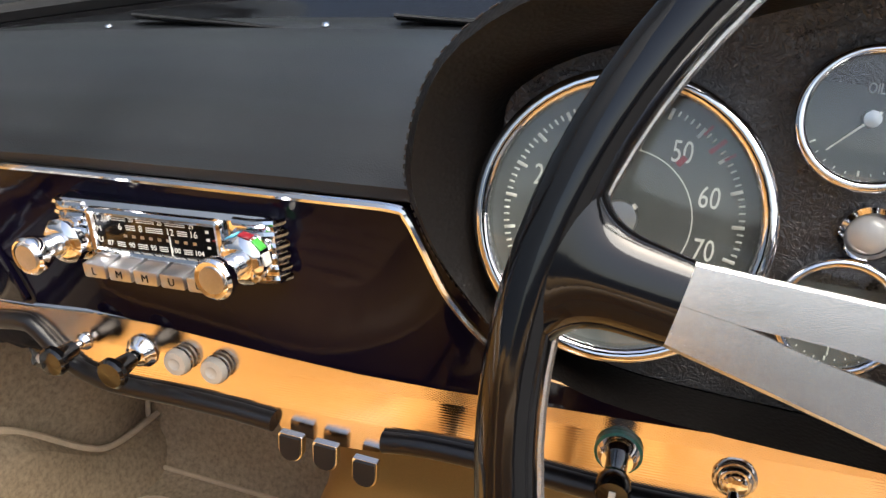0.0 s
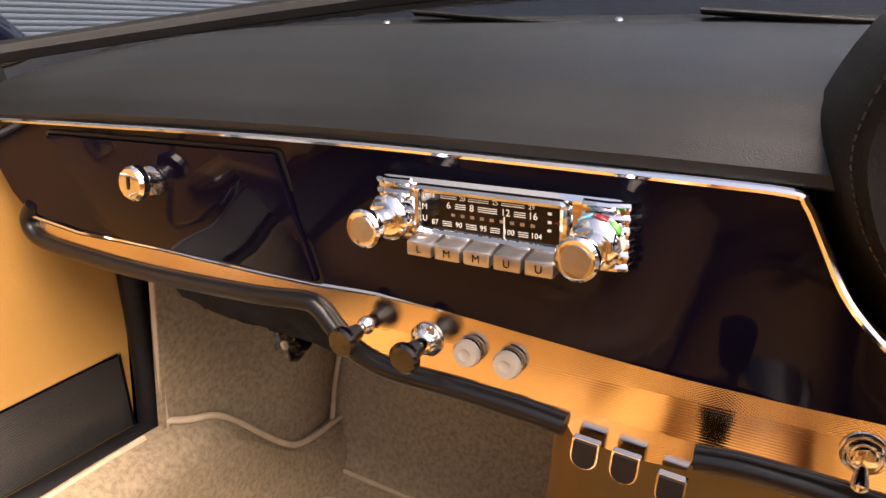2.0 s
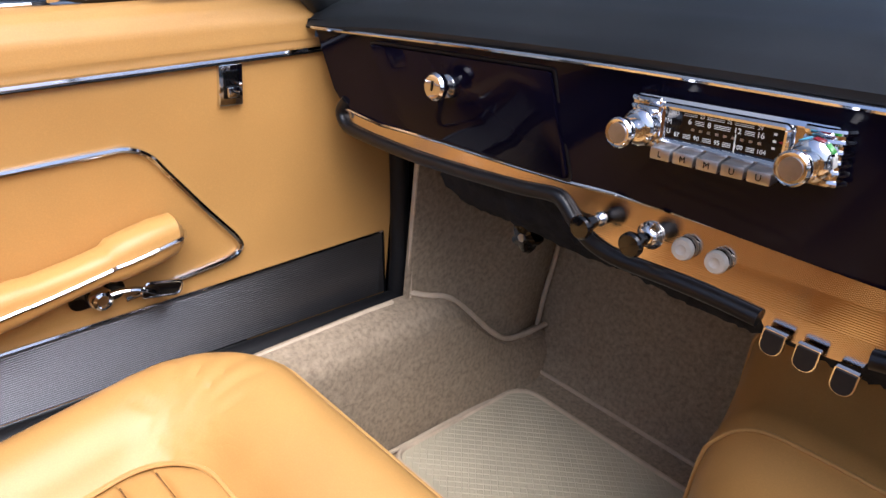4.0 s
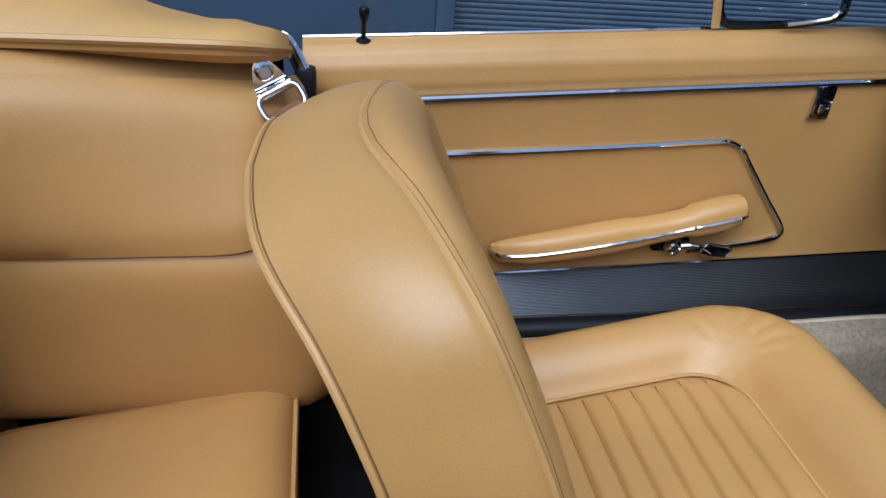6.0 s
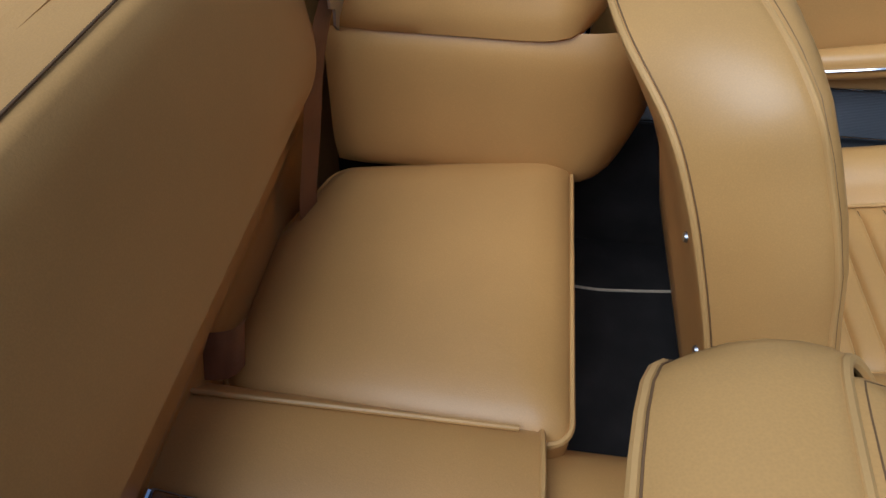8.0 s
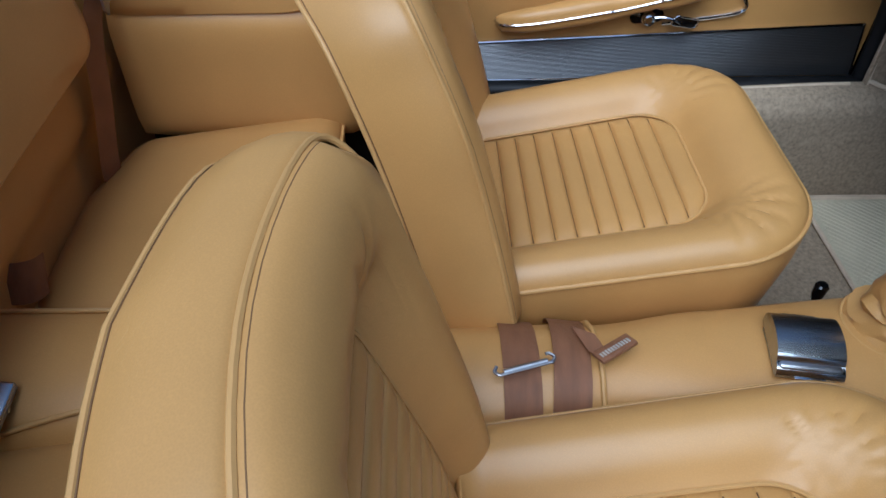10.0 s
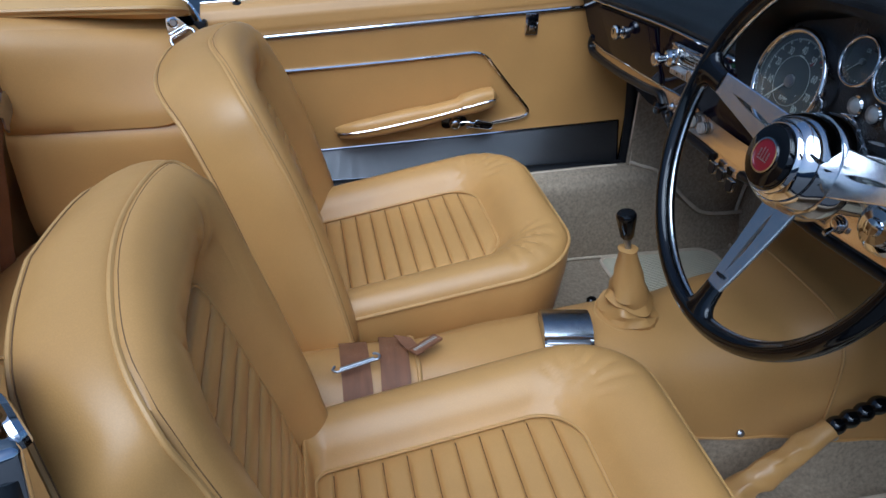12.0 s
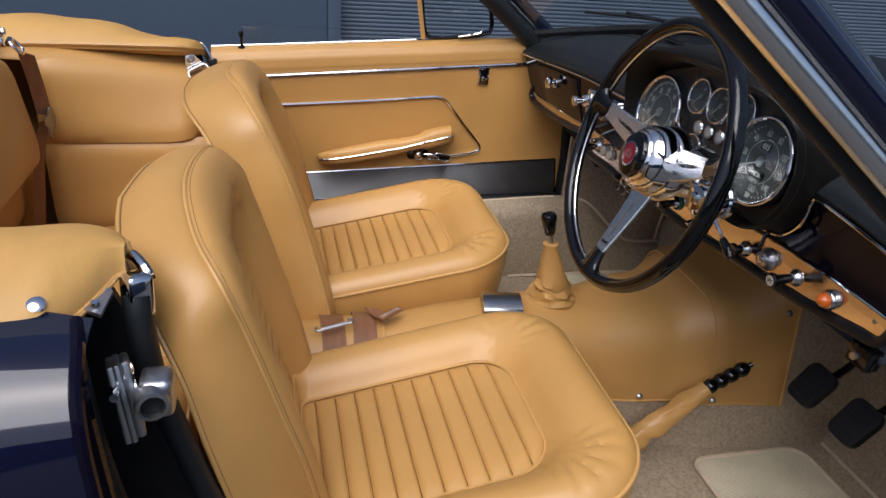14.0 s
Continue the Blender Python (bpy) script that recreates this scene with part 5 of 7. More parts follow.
for text, dx, dz, size in (("013", -0.003, 0.0225, 0.0115), ("44726", 0.0, -0.0195, 0.0095)):
    part("counter_window", rbox(SX + dx - len(text) * 0.0036, SX + dx + len(text) * 0.0036, 0.3680, 0.3688, SZ + dz - 0.006, SZ + dz + 0.006, 0), GLOSS_BLACK, speedo, "black counter window")
    dial_text(speedo, text, SX, 0.3676, SZ, dx, dz, size)
for owner, x, y, z in ((tach, TX, 0.3600, TZ), (speedo, SX, 0.3684, SZ)):
    part("maker_mark", rbox(x - 0.005, x + 0.005, y, y + 0.0006, z + 0.0325, z + 0.0345, 0), WHITE, owner)
for k in range(5):
    part("maker_mark", rbox(SX - 0.0035 + k * 0.0016, SX - 0.0025 + k * 0.0016, 0.3684, 0.3690, SZ - 0.058, SZ - 0.050, 0), WHITE, speedo)


# ---- steering wheel and column ----
WC = Vector((0.349, 0.221, 0.9796))
W_TILT, W_YAW, WR = radians(15.2), radians(-2.0), 0.2134
wheel_pose = Matrix.Translation(WC) @ Matrix.Rotation(W_YAW, 4, "Z") @ Matrix.Rotation(radians(90) - W_TILT, 4, "X")
# in the wheel's own frame: x right, y up the rim, z towards the driver
wheel = thing("steering_wheel", "black-rimmed three-spoke alloy steering wheel", "steering wheel")


def wtube(points, r, **k):
    return turned(tube(points, r, **k), wheel_pose)


part("rim", wtube([(WR * math.cos(2 * math.pi * k / 96), WR * math.sin(2 * math.pi * k / 96), 0) for k in range(96)], 0.0108, seg=14, closed=True), GLOSS_BLACK, wheel, "glossy black rim")
part("rim_core", wtube([((WR - 0.0096) * math.cos(2 * math.pi * k / 96), (WR - 0.0096) * math.sin(2 * math.pi * k / 96), -0.005) for k in range(96)], 0.0026, seg=8, closed=True), SATIN, wheel, "alloy core showing inside the rim")
part("rim_back", wtube([(WR * math.cos(2 * math.pi * k / 96), WR * math.sin(2 * math.pi * k / 96), -0.006) for k in range(96)], 0.0104, seg=14, closed=True), GLOSS_BLACK, wheel)
for deg in (169.5, -88, 15):
    a = radians(deg)
    rot = Matrix.Rotation(a, 4, "Z")
    # a tapering blade with a slot, rising from the hub to the rim
    blade = bmesh.new()
    twist = 0.062 if deg == 15 else 0.0
    rows = []
    for k in range(17):
        f = k / 16
        s = 0.040 + 0.132 * f
        hw = 0.0285 - 0.0145 * f
        zz = -0.036 + 0.032 * f ** 1.2
        slot = 0.0032 * max(0.0, math.sin(math.pi * min(1, max(0, (s - 0.068) / 0.073)))) ** 0.5 * (1.25 - 0.5 * f)
        rows.append((s, hw, slot, zz))
    for sgn in (1, -1):
        top = [[(s, sgn * (sl + 0.0001), z + 0.0022 - twist * sgn * sl), (s, sgn * (hw - 0.0012), z + 0.0022 - twist * sgn * hw), (s, sgn * hw, z + 0.001 - twist * sgn * hw), (s, sgn * hw, z - 0.0022), (s, sgn * (sl + 0.0001), z - 0.0022)] for s, hw, sl, z in rows]
        skin(top, True, True, blade)
    spoke = part("spoke", turned(turned(blade, rot), wheel_pose), SATIN, wheel, "brushed alloy spoke with a slot")
    if deg == -88:
        for j in range(6):
            part("maker_mark", turned(turned(rbox(0.151, 0.1555, -0.0062 + j * 0.0021, -0.0050 + j * 0.0021, -0.0046, -0.0038, 0), rot), wheel_pose), GLOSS_BLACK, spoke)
    # the black fork where the spoke meets the rim
    ring = []
    for k in range(21):
        f = k / 20
        s = 0.1685 + 0.040 * f
        hw = 0.0148 + 0.003 * f + 0.030 * f ** 6
        th = 0.0065 + 0.004 * f
        ring.append([(s, hw * math.copysign(abs(math.cos(q)) ** 0.75, math.cos(q)), -0.005 * (1 - f) - 0.001 + th * math.copysign(abs(math.sin(q)) ** 0.9, math.sin(q))) for q in [2 * math.pi * j / 20 for j in range(20)]])
    part("fork", turned(turned(skin(ring), rot), wheel_pose), GLOSS_BLACK, wheel, "black moulded spoke end", sharp=60)
hub = part("hub", turned(lathe([(0.045, -0.120), (0.045, -0.072), (0.050, -0.066), (0.0605, -0.058), (0.0625, -0.050), (0.0615, -0.042), (0.0590, -0.034), (0.0575, -0.031), (0.0560, -0.0305), (0.0555, -0.020), (0.0535, -0.010), (0.0495, -0.002), (0.0455, 0.0035), (0.0420, 0.0060), (0.0405, 0.0095), (0.0385, 0.0110), (0.0365, 0.0108)], (0, 0, 0), (0, 0, 1), 56), wheel_pose), CHROME, wheel, "polished bell-shaped hub", sharp=30)
part("horn_push", turned(lathe([(0.0375, 0.004), (0.0375, 0.012), (0.034, 0.0165), (0.026, 0.0185), (0.019, 0.0188)], (0, 0, 0), (0, 0, 1), 44), wheel_pose), GLOSS_BLACK, hub, "black horn push")
part("badge_ring", turned(lathe([(0.0200, 0.0180), (0.0200, 0.0205), (0.0180, 0.0205), (0.0180, 0.0180)], (0, 0, 0), (0, 0, 1), 36, caps=False), wheel_pose), CHROME, hub)
badge = part("badge", turned(lathe([(0.0182, 0.0170), (0.0182, 0.0190), (0.010, 0.0198), (0.001, 0.0200)], (0, 0, 0), (0, 0, 1), 30), wheel_pose), RED, hub, "red enamel badge")
for x0, y0, x1, y1 in ((-0.009, -0.004, -0.007, 0.005), (-0.004, -0.006, -0.0025, 0.008), (0.001, -0.006, 0.0025, 0.008), (0.006, -0.004, 0.008, 0.005), (-0.009, -0.0065, 0.008, -0.005)):
    part("emblem_bar", turned(rbox(x0, x1, y0, y1, 0.0196, 0.0203, 0), wheel_pose), DULL_STEEL, badge)
column = thing("steering_column", "polished steering column with a chrome switch drum and stalks", "steering column")
axis = (wheel_pose.to_3x3() @ Vector((0, 0, 1))).normalized()
part("shroud", lathe([(0.034, 0.112), (0.040, 0.116), (0.040, 0.13), (0.034, 0.14), (0.034, 0.26)], WC, -axis, 32), CHROME, column)
drum_at = Vector((0.466, 0.258, 0.956))
part("switch_drum", lathe([(0.004, -0.006), (0.0085, -0.005), (0.010, 0.0), (0.018, 0.001), (0.0195, 0.005), (0.026, 0.009), (0.0305, 0.016), (0.0315, 0.024), (0.029, 0.032), (0.029, 0.040), (0.031, 0.044), (0.028, 0.056), (0.018, 0.064)], drum_at, (-0.12, 1, -0.18), 36), CHROME, column, "chrome switch drum", sharp=24)
part("drum_arm", tube(smooth_path([drum_at + Vector((-0.01, 0.045, -0.01)), drum_at + Vector((-0.06, 0.055, -0.012)), WC - axis * 0.135], 4), 0.014, 10), CHROME, column)
part("stalk", tube(smooth_path([drum_at + Vector((0.020, 0.02, -0.015)), drum_at + Vector((0.050, 0.012, -0.022)), drum_at + Vector((0.080, 0.010, -0.036))], 4), 0.0032, 8), CHROME, column)
part("stalk_grip", lathe([(0.005, 0), (0.0065, 0.01), (0.0065, 0.026), (0.004, 0.033), (0, 0.034)], drum_at + Vector((0.074, 0.010, -0.033)), (0.9, -0.1, -0.42), 14), GLOSS_BLACK, column, "black grip")

# ---- gear lever ----
gear = thing("gear_lever", "black-knobbed gear lever in a tan leather gaiter", "gear lever")
gb = Vector((0.014, 0.272, 0.511))
rings = []
for k, (h, r) in enumerate([(-0.006, 0.058), (0.003, 0.057), (0.008, 0.047), (0.015, 0.052), (0.022, 0.040), (0.030, 0.044), (0.040, 0.034), (0.052, 0.036), (0.070, 0.028), (0.095, 0.0235), (0.134, 0.0165), (0.142, 0.0175), (0.143, 0.0135)]):
    c = gb + Vector((0.002 * h / 0.14, -0.026 * h / 0.14, h))
    rings.append([c + Vector((r * (1 + (0.11 if k < 8 else 0.05) * math.sin(3 * q + k * 1.3)) * math.cos(q), r * (1 + 0.08 * math.sin(2 * q + k * 2.1)) * math.sin(q), 0.009 * math.sin(q * 2 + k * 0.8) * (0 < k < 9))) for q in [2 * math.pi * j / 28 for j in range(28)]])
gaiter = skin(rings)
for v in gaiter.verts:
    if v.co.z < gb.z + 0.10:
        v.co += Vector((noise.noise(v.co * 34), noise.noise(v.co * 34 + Vector((5, 0, 0))), 0.5 * noise.noise(v.co * 34 + Vector((0, 5, 0))))) * 0.006
part("gaiter", gaiter, LEATHER, gear, "creased tan leather gaiter")
top = gb + Vector((0.002, -0.026, 0.140))
stick = Vector((-0.05, -0.20, 1)).normalized()
part("shaft", tube([top - stick * 0.03, top + stick * 0.030], 0.0055, 10), DULL_STEEL, gear)
part("knob", lathe([(0.009, 0), (0.012, 0.004), (0.0145, 0.022), (0.0175, 0.040), (0.0175, 0.046), (0.0150, 0.050), (0.005, 0.051), (0, 0.051)], top + stick * 0.024, stick, 20), GLOSS_BLACK, gear, "glossy black knob")
part("base_seam", tube([gb + Vector((0.063 * math.cos(q), 0.062 * math.sin(q), -0.002)) for q in [2 * math.pi * j / 36 for j in range(36)]], 0.0025, 6, True), LEATHER_PIPING, gear)

# ---- ashtray on the tunnel ----
ash = thing("ashtray", "chrome-lidded ashtray on the tunnel", "ashtray")
ASH = Matrix.Translation((0.053, 0.135, 0.0)) @ Matrix.Rotation(radians(-9), 4, "Z")
part("tray", turned(rbox(-0.042, 0.042, -0.041, 0.041, 0.494, 0.520, 0.006, 3), ASH), DULL_STEEL, ash)
lid_side = [(q.x, q.z) for q in smooth_path([(-0.045, 0, 0.512), (-0.044, 0, 0.524), (-0.036, 0, 0.534), (-0.015, 0, 0.539), (0.008, 0, 0.537), (0.026, 0, 0.529), (0.031, 0, 0.523), (0.033, 0, 0.519), (0.042, 0, 0.515), (0.046, 0, 0.507)], 4)]
part("lid", turned(prism(lid_side + [(0.044, 0.503), (-0.043, 0.508)], "y", -0.043, 0.043, 0.0025), ASH), ASH_CHROME, ash, "domed chrome lid")
part("hinge", turned(tube([(-0.046, -0.022, 0.520), (-0.046, 0.022, 0.520)], 0.004, 8), ASH), CHROME, ash)
part("thumb_lip", turned(rbox(0.042, 0.050, -0.020, 0.020, 0.503, 0.508, 0.002), ASH), CHROME, ash)

# ---- handbrake beside the tunnel ----
brake = thing("handbrake", "black ribbed handbrake lever in a tan leather sleeve", "handbrake")
b0, b1 = Vector((0.285, 0.33, 0.255)), Vector((0.253, 0.56, 0.402))
spine = smooth_path([b0 + Vector((0.012, -0.06, -0.035)), b0 + Vector((0.004, 0, -0.004)), b0.lerp(b1, 0.25), b0.lerp(b1, 0.5), b0.lerp(b1, 0.75), b1], 8)
sleeve = tube(spine, [0.036 - 0.018 * (k / (len(spine) - 1)) ** 0.8 for k in range(len(spine))], 40)
for v in sleeve.verts:
    k = max(0.0, min(1.0, (b1 - v.co).length / 0.08))
    v.co += Vector((noise.noise(Vector((v.co.x * 70, v.co.y * 22, v.co.z * 40))), 0, noise.noise(Vector((v.co.x * 60 + 7, v.co.y * 30, v.co.z * 46))))) * 0.009 * k
part("sleeve", sleeve, LEATHER, brake, "creased tan leather sleeve")
d = (Vector((0.262, 0.655, 0.468)) - b1)
part("grip", lathe([(0.013, 0)] + [(0.0125 + 0.004 * math.sin(math.pi * (k % 6) / 6), 0.006 + k * 0.0042) for k in range(25)] + [(0.008, 0.112), (0, 0.113)], b1 - d.normalized() * 0.008, d, 18), GLOSS_BLACK, brake, "black ribbed grip")
part("button", lathe([(0.005, 0), (0.006, 0.012), (0, 0.013)], b1 + d.normalized() * 0.100, d, 10), GLOSS_BLACK, brake)


# ---- radio ----
radio = thing("car_radio", "chrome-fronted push-button car radio set in the dash", "radio")
RAD = Matrix.Translation((-0.1287, FY - 0.012, 0.9285)) @ Matrix.Rotation(radians(-2.5), 4, "Z") @ Matrix.Rotation(radians(-4.8), 4, "Y") @ Matrix.Rotation(radians(93), 4, "X") @ Matrix.Scale(0.97, 4)
# in its own frame: x along the dash, y up, z towards the seats


def rp(name, bm, material, parent=None, label="", sharp=38):
    return part(name, turned(bm, RAD), material, parent or radio, label, sharp)


shape = rounded([(-0.091, -0.024, 0.008), (0.091, -0.024, 0.008), (0.091, 0.024, 0.008), (-0.091, 0.024, 0.008)], 6, 4)
rp("faceplate", skin([[(x * k, y * q, z) for x, y in shape] for k, q, z in ((1.0, 1.0, -0.012), (1.0, 1.0, 0.010), (0.985, 0.95, 0.015), (0.93, 0.80, 0.017), (0.90, 0.74, 0.0165))]), CHROME, label="chrome faceplate")
rp("window_frame", tube([(x, y, 0.0185) for x, y in rounded([(-0.056, -0.013, 0.003), (0.051, -0.013, 0.003), (0.051, 0.017, 0.003), (-0.056, 0.017, 0.003)], 4, 3)], 0.0032, 8, True), CHROME)
dial = rp("dial", prism(rounded([(-0.055, -0.012, 0.002), (0.050, -0.012, 0.002), (0.050, 0.016, 0.002), (-0.055, 0.016, 0.002)], 4, 3), "z", 0.015, 0.0186), GLOSS_BLACK, label="black tuning dial")


def rtext(text, x, y, size):
    return letters(text, size, Matrix.Translation((x, y, 0.0187)))


for text, x, y, size in (("L", -0.0500, 0.0120, 0.0058), ("M", -0.0500, 0.0040, 0.0058), ("U", -0.0500, -0.0042, 0.0058), ("15", -0.0435, 0.0122, 0.0044), ("20", -0.0205, 0.0125, 0.0044), ("25", 0.0035, 0.0125, 0.0044), ("29", 0.0290, 0.0125, 0.0044),
                         ("6", -0.0310, 0.0068, 0.0066), ("8", -0.0135, 0.0068, 0.0066), ("12", 0.0110, 0.0068, 0.0066), ("16", 0.0300, 0.0068, 0.0066), ("87", -0.0420, -0.0060, 0.0052), ("90", -0.0235, -0.0060, 0.0052), ("95", -0.0050, -0.0060, 0.0052), ("100", 0.0135, -0.0060, 0.0052), ("104", 0.0325, -0.0060, 0.0052)):
    rp("figure", rtext(text, x, y, size), WHITE, dial, sharp=0)
for x0, x1, y in ((-0.037, -0.025, 0.0130), (-0.016, -0.001, 0.0130), (0.008, 0.024, 0.0130), (-0.026, -0.018, 0.0068), (-0.009, 0.005, 0.0068), (0.017, 0.025, 0.0068), (-0.036, -0.029, -0.0060), (-0.018, -0.010, -0.0060), (0.000, 0.007, -0.0060), (0.020, 0.027, -0.0060)):
    for dy in (-0.0014, 0.0, 0.0014):
        rp("scale_line", rbox(x0, x1, y + dy - 0.00025, y + dy + 0.00025, 0.0186, 0.0189, 0), WHITE, dial)
for k in range(9):
    rp("maker_mark", rbox(-0.029 + k * 0.0072, -0.0262 + k * 0.0072, -0.0004, 0.0016, 0.0186, 0.0189, 0), DULL_STEEL, dial)
rp("pointer", rbox(0.0098, 0.0106, -0.010, 0.004, 0.0187, 0.0193, 0), WHITE, dial)
for y, mt in ((0.010, WHITE), (0.0045, WHITE), (-0.001, WHITE)):
    rp("wave_mark", rbox(0.0400, 0.0425, y - 0.0009, y + 0.0009, 0.0186, 0.0189, 0), mt, dial)
rp("wave_flag", prism([(0.0445, 0.0045), (0.0480, 0.0058), (0.0480, 0.0032)], "z", 0.0186, 0.0189), RED, dial)
for k, text in enumerate("LMMUU"):
    x = -0.0465 + k * 0.0218
    key = rbox(x - 0.0097, x + 0.0097, -0.0270, -0.0165, 0.004, 0.034, 0.0014, 2)
    for v in key.verts:
        v.co.y += (0.034 - v.co.z) * 0.10
    b = rp("button", key, DULL_STEEL, label="bright metal push button")
    rp("button_letter", letters(text, 0.0078, Matrix.Translation((x, -0.0218, 0.0342))), GLOSS_BLACK, b, sharp=0)
for sx in (-1, 1):
    for k in range(6):
        y = 0.019 - k * 0.0076
        rp("side_rib", tube([(sx * 0.062, y, 0.0165), (sx * 0.078, y, 0.0175), (sx * 0.089, y, 0.014), (sx * 0.0925, y, 0.006)], 0.0030, 8), CHROME)
    kx, ky = sx * 0.0735, -0.004 if sx < 0 else -0.002
    rp("knob_collar", lathe([(0.012, 0.012), (0.0155, 0.016), (0.0165, 0.022), (0.0165, 0.030), (0.013, 0.034), (0.009, 0.035)], (kx, ky, 0), (0, 0, 1), 12), CHROME)
    kn = rp("knob", lathe([(0.0080, 0.028), (0.0080, 0.038), (0.0090, 0.044), (0.0120, 0.050), (0.0134, 0.054), (0.0134, 0.058), (0.0118, 0.060), (0.0104, 0.0595), (0.0, 0.0595)], (kx, ky, 0), (0, 0, 1), 28), CHROME, label="chrome trumpet-shaped knob")
    rp("knob_face", lathe([(0.0086, 0.0590), (0.0086, 0.0602), (0, 0.0604)], (kx, ky, 0), (0, 0, 1), 24), DULL_STEEL, kn)
for k, mt in enumerate((BLUE, RED, GREEN, WHITE)):
    a = radians(115 - k * 36)
    seg = rbox(-0.0042, 0.0042, 0.0160, 0.0172, 0.0225, 0.0295, 0.0005, 1)
    rp("colour_mark", turned(seg, Matrix.Translation((0.0735, -0.002, 0)) @ Matrix.Rotation(a - radians(90), 4, "Z")), mt)

# ---- pulls and switches on the lower plate ----
FROST = surface("clear_fluted_plastic", (0.44, 0.42, 0.37), 0.18, spread=0.12, big=60, fine=500, bump=0.05, coat=0.6)


def pull(x, z, length, label, grip_len=0.022, lean=(0, -1, -0.06), big=1.0):
    t = thing("pull_knob", label, "pull switch", "dashboard pulls")
    ax = Vector(lean).normalized()
    o = Vector((x, PY, z))
    part("bezel", lathe([(0.0135 * big, 0), (0.0140 * big, 0.002 * big), (0.0115 * big, 0.005 * big), (0.0095 * big, 0.009 * big), (0.006 * big, 0.011 * big)], o, ax, 24), CHROME, t)
    part("shaft", lathe([(0.0035, 0.0), (0.0035, length)], o, ax, 12), CHROME, t)
    part("grip", lathe([(0.0065, length - grip_len), (0.0075, length - grip_len * 0.7), (0.0085, length - 0.007), (0.0125, length - 0.004), (0.0125, length), (0.0105, length + 0.002), (0, length + 0.0025)], o, ax, 24), GLOSS_BLACK, t, "black knob")
    return t


pull(-0.2515, 0.802, 0.034, "black pull knob on a chrome shaft, on the bright plate", big=0.55)
pull(-0.1940, 0.8065, 0.036, "short black pull knob in a chrome bezel on the bright plate")
pull(0.399, 0.829, 0.026, "black pull switch with a chrome bezel on the bright plate")
s2 = pull(0.525, 0.843, 0.044, "black pull switch with a white pictogram on its end", 0.035)
disc = part("pictogram", lathe([(0.0085, 0), (0.0085, 0.0006)], Vector((0.525, PY, 0.843)) + Vector((0, -1, -0.06)).normalized() * 0.0465, (0, -1, -0.06), 20), FROST, s2, "pale disc")
part("letter", letters("W", 0.011, Matrix.Translation(Vector((0.525, PY, 0.843)) + Vector((0, -1, -0.06)).normalized() * 0.0474) @ Matrix.Rotation(radians(90), 4, "X")), GLOSS_BLACK, disc, sharp=0)
for x, z in ((-0.1560, 0.8090), (-0.1232, 0.8095)):
    t = thing("fluted_knob", "clear fluted plastic knob on the bright plate", "knob", "clear dash knobs")
    rings = []
    for h, r in ((0.0, 0.0075), (0.001, 0.0075), (0.0015, 0.0100), (0.0085, 0.0108), (0.0115, 0.0094), (0.012, 0.0050), (0.0105, 0.0028)):
        rings.append([(x + r * (1 + 0.035 * (k % 2)) * math.cos(2 * math.pi * k / 40), PY - h, z + r * (1 + 0.035 * (k % 2)) * math.sin(2 * math.pi * k / 40)) for k in range(40)])
    part("cap", skin(rings), FROST, t)
    part("collar", lathe([(0.0108, 0.003), (0.0114, 0.0045), (0.0108, 0.006)], (x, PY, z), (0, -1, 0), 24), CHROME, t)


def toggle(x, z, down=0.35):
    t = thing("toggle_switch", "chrome toggle switch on the bright plate", "toggle switch", "toggle switches")
    part("bezel", lathe([(0.0135, 0), (0.0135, 0.002), (0.0125, 0.0035), (0.0115, 0.0025), (0.0108, 0.005), (0.0095, 0.0065), (0.0085, 0.0055), (0.0072, 0.009), (0.004, 0.010)], (x, PY, z), (0, -1, 0), 28), CHROME, t)
    part("lever", lathe([(0.0028, 0.006), (0.0032, 0.010), (0.0048, 0.019), (0.0048, 0.023), (0.002, 0.025), (0, 0.025)], (x, PY, z), (0, -1, -down * 2), 14), CHROME, t)
    return t


toggle(0.1048, 0.819)
toggle(0.248, 0.8185)
lighter = thing("cigar_lighter", "black-knobbed cigar lighter with a teal ring", "cigar lighter")
part("ring", lathe([(0.0155, 0), (0.0155, 0.004), (0.0135, 0.005)], (0.1768, PY, 0.8185), (0, -1, 0), 28, caps=False), TEAL, lighter, "teal glowless ring")
part("bezel", lathe([(0.0138, 0), (0.0138, 0.006), (0.0115, 0.010), (0.0100, 0.013), (0.008, 0.013)], (0.1768, PY, 0.8185), (0, -1, 0), 28), CHROME, lighter)
part("knob", lathe([(0.007, 0.010), (0.007, 0.024), (0.0105, 0.031), (0.0112, 0.039), (0.0095, 0.043), (0, 0.0435)], (0.1768, PY, 0.8185), (0, -1, -0.08), 24), GLOSS_BLACK, lighter)
part("pictogram", rbox(0.1748, 0.1788, PY - 0.0446, PY - 0.0434, 0.8105, 0.8185, 0), WHITE, lighter)
lock = thing("ignition_lock", "round chrome ignition lock on the bright plate", "ignition lock")
part("body", lathe([(0.0190, 0), (0.0195, 0.003), (0.0165, 0.006), (0.0140, 0.010), (0.0135, 0.015), (0.0105, 0.017), (0.0095, 0.015), (0, 0.015)], (0.458, PY, 0.840), (0, -1, 0), 28), DULL_STEEL, lock)
part("barrel", lathe([(0.0065, 0.013), (0.0065, 0.018), (0.005, 0.019), (0, 0.019)], (0.458, PY, 0.840), (0, -1, 0), 20), CHROME, lock)
amber = thing("amber_lamp", "amber warning lamp in a chrome ring on the bright plate", "warning lamp")
